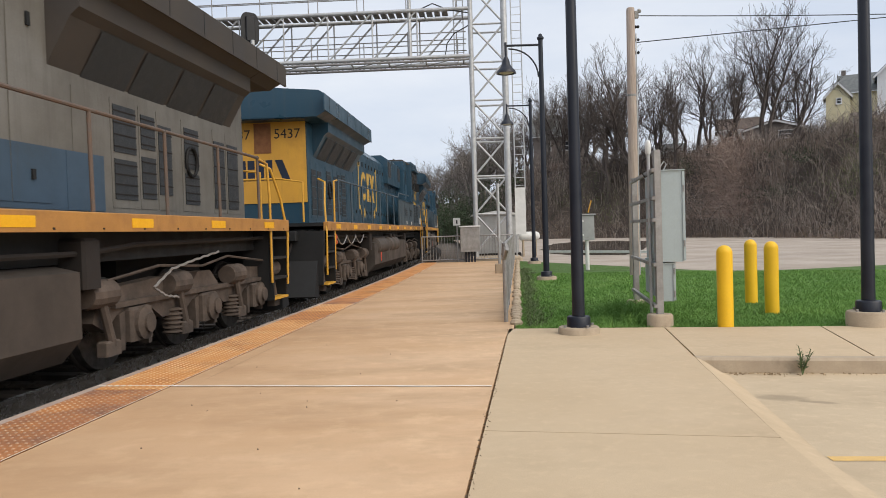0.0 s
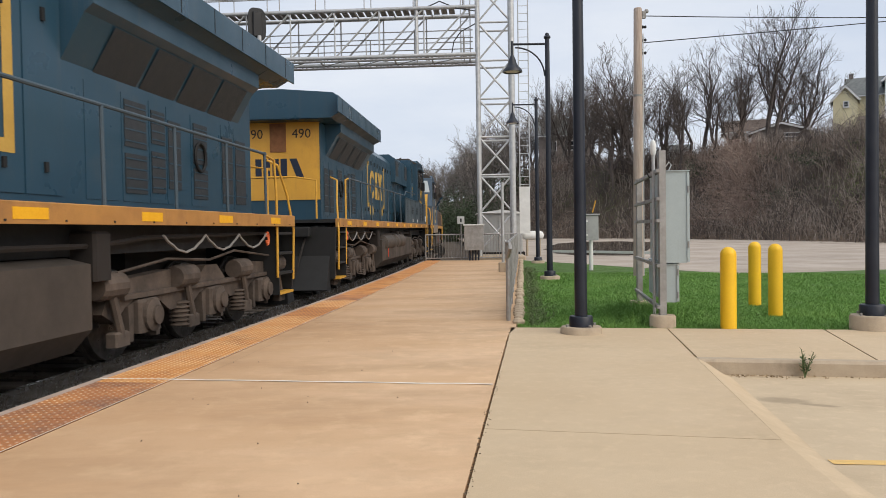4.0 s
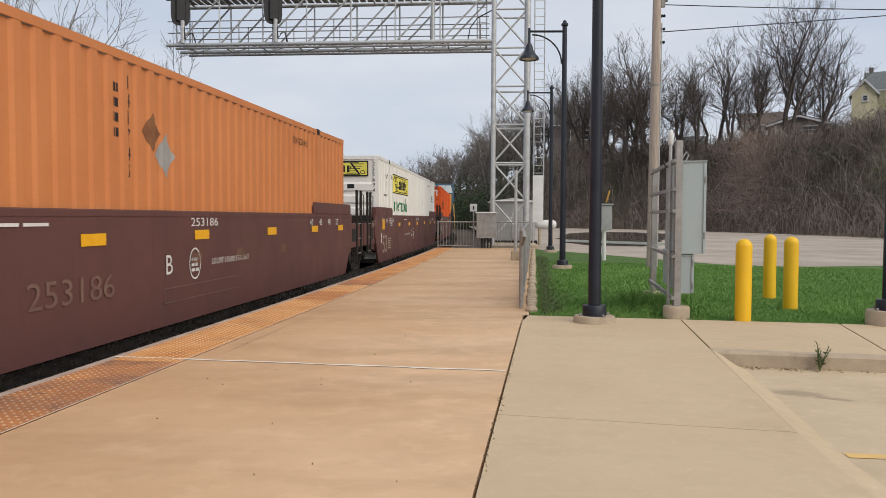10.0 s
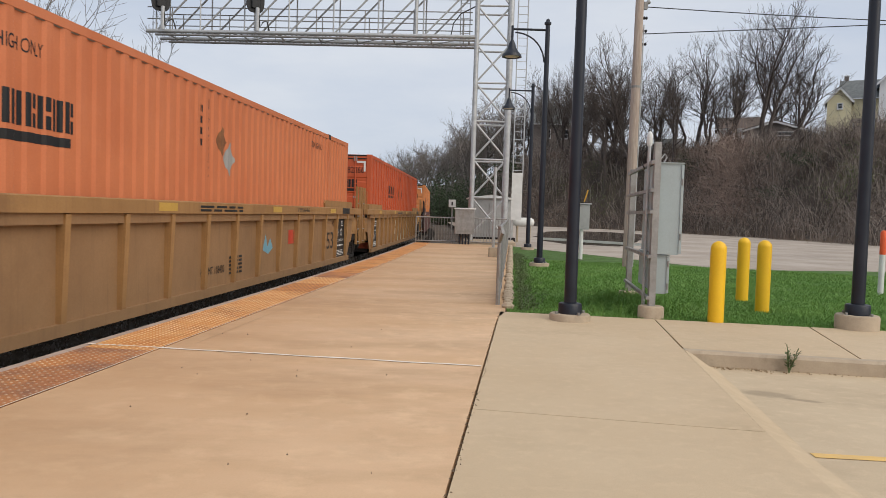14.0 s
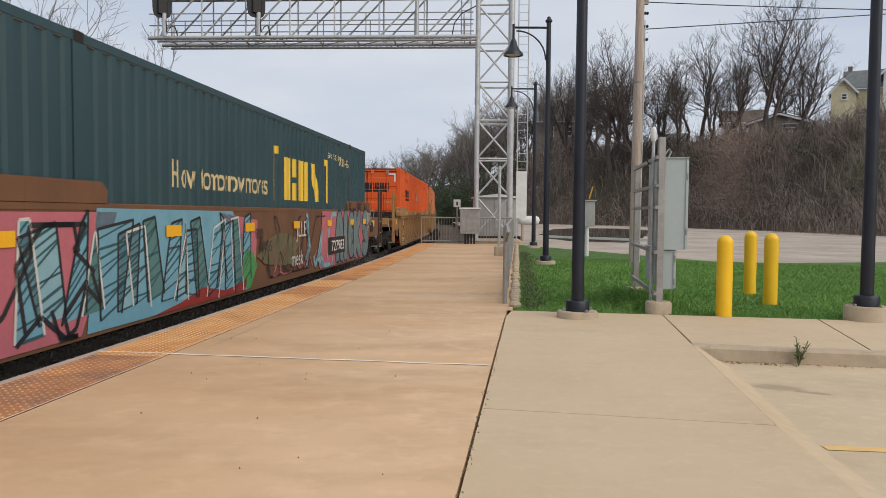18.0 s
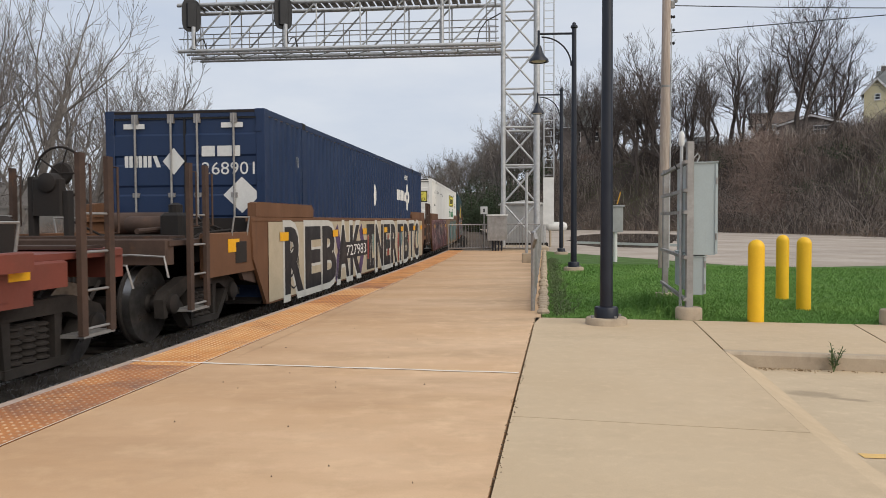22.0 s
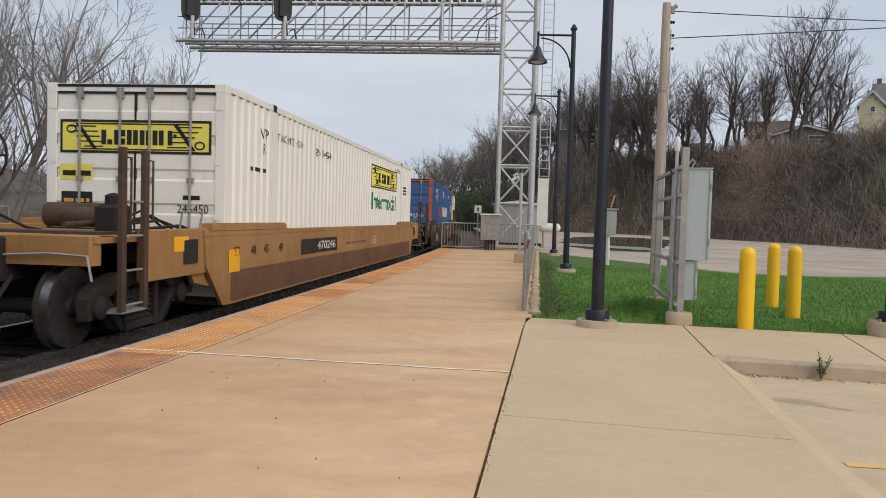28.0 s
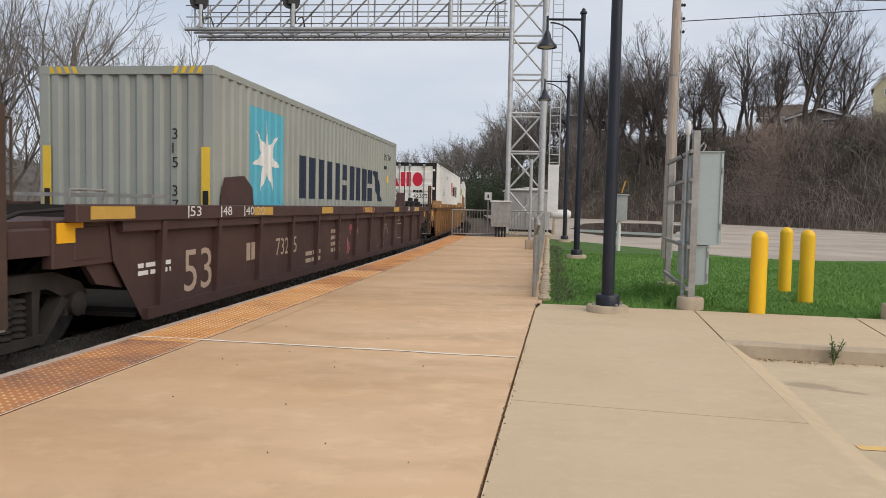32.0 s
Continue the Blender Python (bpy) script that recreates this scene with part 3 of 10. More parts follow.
def sheet(text, size, material, name, extrude=0.002, parent=None, at=None, align="LEFT", squeeze=1.0, bold=0.0):
    """Lettering as a flat mesh."""
    c = bpy.data.curves.new(name, "FONT")
    c.body, c.size, c.extrude, c.align_x, c.offset = text, size, extrude, align, bold
    c.resolution_u = 3
    t = bpy.data.objects.new(name, c)
    d = bpy.data.meshes.new_from_object(t)
    bpy.data.objects.remove(t)
    bpy.data.curves.remove(c)
    if squeeze != 1.0:
        d.transform(Matrix.Diagonal((squeeze, 1, 1, 1)))
    d.materials.clear()
    d.materials.append(M[material])
    ob = new(name, d)
    ob.parent = parent
    if at is not None:
        ob.matrix_basis = at
    return ob


# ---- track line: straight, then a left curve of 484 m radius ----
TRACK_X, TRACK_TAN, CURVE_S, CURVE_R = -4.563, 0.1066, 9.335, 484.0
TRACK_PHI = math.atan(TRACK_TAN)
RAIL_Z = -0.20


def track(s, off=0.0):
    """Place and heading (clockwise from +y) at s metres along the track, off metres to its right."""
    d = max(0.0, s - CURVE_S)
    a = TRACK_PHI - d / CURVE_R
    lin = min(s, CURVE_S) - 10.0
    x = TRACK_X + math.sin(TRACK_PHI) * lin + CURVE_R * (math.cos(a) - math.cos(TRACK_PHI))
    y = 10.0 + math.cos(TRACK_PHI) * lin - CURVE_R * (math.sin(a) - math.sin(TRACK_PHI))
    return x + off * math.cos(a), y - off * math.sin(a), a


def ribbon(name, rows, material, label, close_z=None, kind="structure"):
    """A strip between pairs of points, with sides down to close_z."""
    m = Mesh()
    v, f = [], []
    for a, b in rows:
        v += [a, b]
    n = len(rows)
    f += [(2 * i, 2 * i + 1, 2 * i + 3, 2 * i + 2) for i in range(n - 1)]
    if close_z is not None:
        k = len(v)
        v += [(x, y, close_z) for x, y, z in v]
        f += [(2 * i + 1, k + 2 * i + 1, k + 2 * i + 3, 2 * i + 3) for i in range(n - 1)]
        f += [(2 * i, 2 * i + 2, k + 2 * i + 2, k + 2 * i) for i in range(n - 1)]
        f += [(0, k, k + 1, 1), (2 * n - 2, 2 * n - 1, k + 2 * n - 1, k + 2 * n - 2)]
    m.add(v, f)
    return solid(name, m, material, label, kind=kind)


# ---- ground, track bed ----
def build_ground():
    m = Mesh()
    m.add([(-3000, -3000, -0.75), (3000, -3000, -0.75), (3000, 3000, -0.75), (-3000, 3000, -0.75)], [(0, 1, 2, 3)])
    solid("ground", m, "soil", "brown earth reaching to the horizon", kind="structure")
    ss = list(range(-420, 420, 5))
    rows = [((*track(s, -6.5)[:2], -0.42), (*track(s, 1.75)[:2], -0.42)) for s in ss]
    ribbon("track_bed", rows, "ballast", "railway track ballast, its colour darkened as shade under the train", -0.8)
    # second track's bed and the verge beyond it
    rows = [((*track(s, -60)[:2], -0.5), (*track(s, -6.4)[:2], -0.46)) for s in ss]
    ribbon("verge", rows, "soil", "bare brown verge beyond the railway track", -0.8)
    prof = [(-0.07, -0.18), (0.07, -0.18), (0.02, -0.15), (0.02, -0.05), (0.037, -0.04), (0.037, 0.0), (-0.037, 0.0), (-0.037, -0.04), (-0.02, -0.05), (-0.02, -0.15)]
    n = len(prof)
    for side_off in (-0.7525, 0.7525):
        line = thing("rail_line", "worn steel rail with a polished head on wooden ties", "rail", group="rails of the track")
        for k0 in range(-60, 136, 14):
            v, f = [], []
            st = np.linspace(k0, k0 + 13.99, 6)
            for q in st:
                for o, z in prof:
                    x, y, _ = track(q, side_off + o)
                    v.append((x, y, RAIL_Z + z))
            for k in range(len(st) - 1):
                f += [(k * n + i, k * n + (i + 1) % n, (k + 1) * n + (i + 1) % n, (k + 1) * n + i) for i in range(n)]
            part("rail", Mesh().add(v, f), "rail_top", line)
    tie = Mesh().box(-1.3, 1.3, -0.115, 0.115, -0.10, 0.06, 0.01).data("tie", M["tie"])
    ties = thing("tie_row", "row of dark creosoted wooden railway ties", "railway ties")
    for i in range(110):
        x, y, a = track(-6 + i * 0.55)
        part("tie", tie, None, ties, at=pose(x, y, RAIL_Z - 0.24, 0, 0, -math.degrees(a)))
    rng = np.random.default_rng(3)
    m = Mesh()
    for i in range(5200):
        s, o = rng.uniform(2, 34), rng.uniform(-2.6, 1.75)
        x, y, a = track(s, o)
        r = rng.uniform(0.02, 0.045)
        z = -0.41 + rng.uniform(0, 0.03)
        p = [(x + r * math.cos(k * 2.1 + i), y + r * math.sin(k * 2.1 + i), z) for k in range(3)]
        m.add(p + [(x + rng.uniform(-.3, .3) * r, y, z + r * 0.9)], [(0, 1, 3), (1, 2, 3), (2, 0, 3)])
    solid("ballast_stones", m, "stone", "loose grey ballast stones between the rails", "ballast", kind="stuff")


def edge_x(y, off):
    """x of the line that runs off metres right of the track centre, at y."""
    lo, hi = -40.0, 90.0
    for _ in range(40):
        mid = (lo + hi) / 2
        if track(mid, off)[1] < y:
            lo = mid
        else:
            hi = mid
    return track(lo, off)[0]


EDGE, TACT0, TACT1 = 1.85, 1.95, 2.56
FENCE_Y0, FENCE_Y1 = 10.3, 31.0


def fence_x(y):
    return 0.86 + 0.100 * (y - 10.3)


def crack_x(y):
    return 0.83 + 0.1205 * (y - 9.55)


def build_platform():
    base = thing("platform", "tan stained concrete railway platform slabs", "platform", kind="structure")
    cuts = [-9.0, -3.2, 0.6, 6.48, 10.4, 14.9, 19.4, 24.0, 28.0, FENCE_Y1 - 0.1]
    for y0, y1 in zip(cuts, cuts[1:]):
        n = max(2, int((y1 - y0) / 0.6))
        v, f = [], []
        for k in range(n + 1):
            y = y0 + (y1 - y0) * k / n + (0.006 if k == 0 else -0.006 if k == n else 0)
            skew = float(np.interp(y, (0.6, 6.48, 10.4, 11.0), (0.024, 0.145, 0.024, 0.0)))
            xl = edge_x(y, TACT1 + 0.02)
            ye = y - skew * (crack_x(y) - xl)
            xr = crack_x(ye) - 0.012 if y < 9.6 else fence_x(y) + 0.10
            for j in range(5):
                x = xl + (xr - xl) * j / 4
                v.append((x, y - skew * (x - xl), 0.0))
        w = 5
        f = [(k * w + j, k * w + j + 1, (k + 1) * w + j + 1, (k + 1) * w + j) for k in range(n) for j in range(4)]
        m = Mesh().add(v, f)
        o = len(m.v)
        border = [j for j in range(w)] + [k * w + w - 1 for k in range(1, n + 1)] + [n * w + j for j in range(w - 2, -1, -1)] + [k * w for k in range(n - 1, 0, -1)]
        nb = len(border)
        m.add([m.v[i] for i in border] + [(m.v[i][0], m.v[i][1], -0.12) for i in border], [(i, i + nb, (i + 1) % nb + nb, (i + 1) % nb) for i in range(nb)])
        part("slab", m, "platform", base)
    # filler under the joints and the body of the platform
    rows = [((edge_x(y, EDGE + 0.02), y, -0.10), (max(crack_x(y), 0.0) + 0.05 if y < 9.6 else fence_x(y) + 0.08, y, -0.10)) for y in np.linspace(-9, FENCE_Y1 - 0.1, 60)]
    m = Mesh()
    v = [p for r in rows for p in r]
    k = len(v)
    v += [(x, y, -0.7) for x, y, z in v]
    n = len(rows)
    f = [(2 * i, 2 * i + 1, 2 * i + 3, 2 * i + 2) for i in range(n - 1)] + [(2 * i, 2 * i + 2, k + 2 * i + 2, k + 2 * i) for i in range(n - 1)] + [(2 * n - 2, 2 * n - 1, k + 2 * n - 1, k + 2 * n - 2)]
    f += [(2 * i + 1, 2 * i + 3, k + 2 * i + 3, k + 2 * i + 1) for i in range(n - 1)]
    m.add(v, f)
    part("footing", m, "joint", base)
    # white sealed joint across the platform
    m = Mesh()
    pts = [(x, 6.117 - 0.145 * x + 0.006 * math.sin(x * 7)) for x in np.linspace(edge_x(6.56, TACT0 - 0.05), crack_x(6.05) - 0.02, 24)]
    m.add([(a, b + s, 0.0045) for a, b in pts for s in (-0.019 + 0.005 * math.sin(a * 9), 0.019 + 0.005 * math.sin(a * 13))], [(2 * i, 2 * i + 2, 2 * i + 3, 2 * i + 1) for i in range(23)])
    part("sealed_joint", m, "joint_white", base, "white sealant line")
    # edge beam
    rows = [((edge_x(y, EDGE), y, -0.004), (edge_x(y, TACT0 - 0.006), y, -0.004)) for y in np.linspace(-9, FENCE_Y1, 60)]
    m = Mesh()
    v = [p for r in rows for p in r]
    k = len(v)
    v += [(x, y, -0.16) for x, y, z in v]
    n = len(rows)
    m.add(v, [(2 * i, 2 * i + 1, 2 * i + 3, 2 * i + 2) for i in range(n - 1)] + [(2 * i, 2 * i + 2, k + 2 * i + 2, k + 2 * i) for i in range(n - 1)])
    part("edge_beam", m, "edge", base, "worn grey concrete edge")


def build_tactile():
    strip = thing("tactile_strip", "orange-brown stained tactile warning paving with raised domes along the platform edge", "tactile paving")
    s = 0.48
    spans = []
    while s < 31.3:
        ln = 1.22
        spans.append((s, min(31.3, s + ln)))
        s += ln
    for i, (a, b) in enumerate(spans):
        m = Mesh()
        q = [track(a + 0.004, TACT0), track(a + 0.004, TACT1), track(b - 0.004, TACT1), track(b - 0.004, TACT0)]
        m.add([(x, y, 0.002) for x, y, _ in q] + [(x, y, -0.09) for x, y, _ in q], [(0, 1, 2, 3), (0, 4, 5, 1), (1, 5, 6, 2), (2, 6, 7, 3), (3, 7, 4, 0)])
        tile = part("tile", m, "tactile_dark" if i in (3, 4, 9, 11) else "tactile", strip)
        if a < 13:
            d = Mesh()
            step = 0.061
            for u in np.arange(a + 0.03, b - 0.01, step):
                for o in np.arange(TACT0 + 0.03, TACT1 - 0.01, step):
                    x, y, _ = track(u, o)
                    p = []
                    for r, z in ((0.013, 0.002), (0.007, 0.0075)):
                        p += [(x + r * math.cos(k * 1.0472), y + r * math.sin(k * 1.0472), z) for k in range(6)]
                    d.add(p, [(k, (k + 1) % 6, 6 + (k + 1) % 6, 6 + k) for k in range(6)] + [(6, 7, 8, 9, 10, 11)])
            part("dome", d, "tactile" if i in (9, 11) else "dome_worn" if i in (3, 4) else "tactile_dome", tile)["kind"] = "stuff"
    # pale sealant along the inner edge
    m = Mesh()
    pts = [(track(s, TACT1 + 0.002), track(s, TACT1 + 0.011)) for s in np.linspace(-0.2, 31, 80)]
    m.add([(*p[:2], 0.004) for a, b in pts for p in (a, b)], [(2 * i, 2 * i + 1, 2 * i + 3, 2 * i + 2) for i in range(79)])
    part("sealant", m, "joint_white", strip, "pale sealant line")
    m = Mesh()
    pts = [(track(s, TACT1 + 0.20), track(s, TACT1 + 0.207)) for s in np.linspace(7.0, 31, 80)]
    m.add([(*p[:2], 0.003) for a, b in pts for p in (a, b)], [(2 * i, 2 * i + 1, 2 * i + 3, 2 * i + 2) for i in range(79)])
    part("groove", m, "seam", strip, "shallow seam beside the paving")


def grass_edge_y(x):
    return 9.58 - 0.165 * (x - 0.83)


def build_walk():
    base = thing("walkway", "pale tan concrete walkway with sawn joints beside the platform", "walkway", kind="structure")
    g = 0.005

    def slab(poly, z=0.0, name="slab", material="walk", z_list=None):
        m = Mesh()
        n = len(poly)
        zs = z_list or [z] * n
        m.add([(x, y, zz) for (x, y), zz in zip(poly, zs)] + [(x, y, -0.5) for x, y in poly], [tuple(range(n))] + [(i, i + n, (i + 1) % n + n, (i + 1) % n) for i in range(n)])
        return part(name, m, material, base)

    # walkway bays between the crack and the drive
    slab([(crack_x(-9) + g, -9), (1.3, -9.0), (1.62, 0.9), (crack_x(1.0) + g, 1.0)])
    slab([(crack_x(1.0) + g, 1.0 + 2 * g), (1.60, 0.9 + 2 * g), (1.97, 4.38 - g), (crack_x(4.71) + g, 4.72 - g)])
    slab([(crack_x(4.72) + g, 4.72 + g), (1.97, 4.38 + g), (2.40, 7.24), (2.72, 9.27), (crack_x(9.55) + g, 9.57)])
    # raised walk behind the kerb
    slab([(2.41 + g, 7.20), (3.96 - g, 6.91), (4.50 - g, 8.96), (2.73 + g, 9.265)], name="slab")
    slab([(3.97 + g, 6.908), (9.0 - g, 6.02), (9.4, 8.15), (4.51 + g, 8.955)], name="slab")
    slab([(9.0 + g, 6.02), (30.0, 2.9), (30.5, 4.8), (9.41, 8.14)], name="slab")
    # kerb: flared at its end
    m = Mesh()
    pts = [(2.40, 7.085), (3.96, 6.78), (6.5, 6.33), (9.0, 5.89), (30.0, 2.77)]
    v, f = [], []
    for x, y in pts:
        v += [(x, y + 0.125, 0.0), (x, y + 0.025, 0.0), (x, y, -0.025), (x, y - 0.012, -0.2)]
    f = [(4 * i + j, 4 * i + j + 1, 4 * i + j + 5, 4 * i + j + 4) for i in range(len(pts) - 1) for j in range(3)]
    m.add(v, f)
    part("kerb", m, "curb", base, "chipped concrete kerb")
    part("joint_bed", Mesh().add([(-0.8, -9, -0.03), (1.26, -9, -0.03), (1.56, 0.9, -0.03), (1.93, 4.38, -0.03), (2.36, 7.15, -0.03), (2.65, 9.2, -0.03), (0.8, 9.5, -0.03)], [(0, 1, 2, 3, 4, 5, 6)]), "joint", base)
    # ramp flare and drive
    drv = thing("driveway", "pale concrete driveway below the kerb with a yellow line", "driveway", kind="structure")
    m = Mesh()
    high = [(1.28, -9), (1.60, 0.9), (1.97, 4.38), (2.40, 7.22)]
    low = [(1.60, -9, -0.01), (1.86, 0.84, -0.015), (2.05, 3.9, -0.03), (2.62, 6.86, -0.14)]
    v = []
    for (xa, ya), (xb, yb, zb) in zip(high, low):
        for k in range(9):
            u = k / 8
            v.append((xa + (xb - xa) * u, ya + (yb - ya) * u, (zb + 0.001) * (0.45 * u + 0.55 * u * u * (3 - 2 * u))))
    m.add(v, [(9 * i + k, 9 * i + k + 1, 9 * i + k + 10, 9 * i + k + 9) for i in range(3) for k in range(8)])
    part("ramp", m, "walk", drv, smooth=True)
    m = Mesh().add(low + [(2.45, 7.1, -0.14), (30, 2.9, -0.14), (40, -9, -0.14), (32, 0.85, -0.14), (30.5, 2.0, -0.14)], [(0, 6, 7, 1), (1, 7, 8, 2), (2, 8, 5, 3), (3, 5, 4)])
    part("slab", m, "drive", drv)
    m = Mesh().add([(2.10, 4.11, -0.0345), (5.98, 3.77, -0.0455), (5.97, 3.68, -0.0425), (2.09, 4.02, -0.031)], [(3, 2, 1, 0)])
    part("painted_line", m, "line_yellow", drv, "worn yellow painted line")


def build_grass():
    rng = np.random.default_rng(11)
    poly = [(0.98, 9.62), (2.74, 9.30), (5.09, 8.87), (9.4, 8.2), (30, 4.9), (60, 3), (60, 24), (30, 22), (14.5, 20.9), (11.85, 20.6), (9.5, 20.0), (7.55, 19.8), (5.4, 24.9), (3.0, 30.5), (2.5, 25), (1.95, 20), (1.45, 15)]
    m = Mesh().add([(x, y, -0.015) for x, y in poly], [tuple(range(len(poly)))])
    solid("lawn", m, "turf", "mown green lawn beside the walkway", kind="structure")
    n = 170000
    # denser near the camera
    r = 8.5 + 13.0 * rng.random(n * 2) ** 1.6
    a = rng.uniform(-0.02, 0.95, n * 2)
    x, y = r * np.sin(a), r * np.cos(a)
    ok = (y > grass_edge_y(x) + 0.0) & (x > 0.13 + fence_x(y)) & (y < np.where(x > 7.5, 20.3, 24.5 - (x - 5.4) * 2.2)) & (y < 26)
    x, y, r = x[ok][:n], y[ok][:n], r[ok][:n]
    k = len(x)
    h = rng.uniform(0.008, 0.030, k) * (1 + 0.35 * np.sin(x * 2.1) * np.sin(y * 1.7))
    w = rng.uniform(0.003, 0.006, k) * (0.6 + r / 14)
    t = rng.uniform(0, 2 * math.pi, k)
    lx, ly = rng.normal(0, 0.025, k), rng.normal(0, 0.025, k)
    v = np.empty((k, 3, 3))
    v[:, 0] = np.stack([x - w * np.cos(t), y - w * np.sin(t), np.full(k, -0.016)], 1)
    v[:, 1] = np.stack([x + w * np.cos(t), y + w * np.sin(t), np.full(k, -0.016)], 1)
    v[:, 2] = np.stack([x + lx, y + ly, h], 1)
    d = bpy.data.meshes.new("grass")
    d.from_pydata(v.reshape(-1, 3), [], np.arange(3 * k).reshape(-1, 3).tolist())
    d.materials.append(M["grass"])
    tagged(new("grass", d), "short green lawn grass with a few weeds", "grass", kind="stuff")


FOOT = [(10, 36.0), (40, 31.5), (50.5, 29.5), (62, 28.0), (73, 25.6), (85, 21.6), (93, 17.2), (101, 10.4), (111, 6.5), (130, 3.0), (150, -2.0), (190, -12.0), (260, -42.0), (330, -95.0)]
FOOT_Y, FOOT_X = zip(*FOOT)


def foot_x(y):
    """The foot line of the bank: its x at a distance ahead."""
    return float(np.interp(y, FOOT_Y, FOOT_X))


def foot_far(az):
    """Where a bearing from the platform's start meets the foot line."""
    y = np.linspace(30, 320, 581)
    d = np.interp(y, FOOT_Y, FOOT_X) - az * y
    return float(y[np.argmax(d < 0)])


def hill_z(x, y):
    """The bank behind the gravel lot and the ground on top of it."""
    d = 0.90 * (x - foot_x(y)) * (1.0 if y < 90 else 0.93 if y < 112 else 0.98)
    if y > 92:
        d = min(d + 0.25 * (y - 92) * (x > 8), x - foot_x(y) + 3)
    top = 9.9 - 2.4 * min(1.0, max(0.0, (y - 112) / 60)) - 1.2 * min(1.0, max(0.0, (72 - y) / 20))
    if d <= 0:
        return -0.5
    k = min(1.0, d / 11.5)
    z = top * (0.35 * k + 0.65 * k * k * (3 - 2 * k)) + 0.085 * max(0.0, d - 11.5)
    return z - 0.3 + 0.5 * noise.noise(Vector((x * 0.12, y * 0.12, 0))) + 0.25 * noise.noise(Vector((x * 0.5, y * 0.5, 0)))


def build_far_ground():
    m = Mesh().add([(2.9, 31.6, -0.06), (3.0, 30.4, -0.06), (5.4, 24.8, -0.06), (7.55, 19.75, -0.06), (9.5, 19.95, -0.06), (14.5, 20.85, -0.06), (60, 23.9, -0.06), (70, 30, -0.06), (32, 46, -0.06), (30, 62, -0.06), (27.5, 75, -0.06), (19, 95, -0.06), (7, 112, -0.06), (1.5, 112, -0.06), (2.0, 60, -0.06)],
                   [tuple(range(15))])
    solid("gravel_lot", m, "gravel", "pale grey gravel lot with damp patches", kind="structure")
    ring = []
    shore = [(6.3, 35.6), (8.6, 34.9), (10.4, 40.0), (12.8, 47.0), (15.2, 55.0), (17.4, 64.0), (16.0, 69.5), (12.6, 70.5), (9.4, 64.0), (7.6, 56.0), (6.2, 47.0), (5.7, 40.0)]
    n = len(shore)
    for i in range(n):
        (xa, ya), (xb, yb) = shore[i], shore[(i + 1) % n]
        for k in range(5):
            u = k / 5
            x, y = xa + (xb - xa) * u, ya + (yb - ya) * u
            w = 0.5 * noise.noise(Vector((x * 0.5, y * 0.5, 2.0)))
            ring.append((x + w, y + w, -0.052))
    solid("puddle", Mesh().add(ring, [tuple(range(len(ring)))]), "water", "shallow brown puddle on the gravel", "puddle", kind="structure")
    v, f = [], []
    xs = [-110 + 2.6 * i for i in range(90)]
    ys = [8 + 3.0 * j for j in range(110)]
    for x in xs:
        for y in ys:
            v.append((x, y, hill_z(x, y)))
    n = len(ys)
    for i in range(len(xs) - 1):
        for j in range(n - 1):
            f.append((i * n + j, (i + 1) * n + j, (i + 1) * n + j + 1, i * n + j + 1))
    d = Mesh().add(v, f)
    solid("embankment", d, "leaf_soil", "steep bank of brown earth behind the gravel lot", kind="structure", smooth=True)


build_ground()
build_platform()
build_tactile()
build_walk()
build_grass()
build_far_ground()


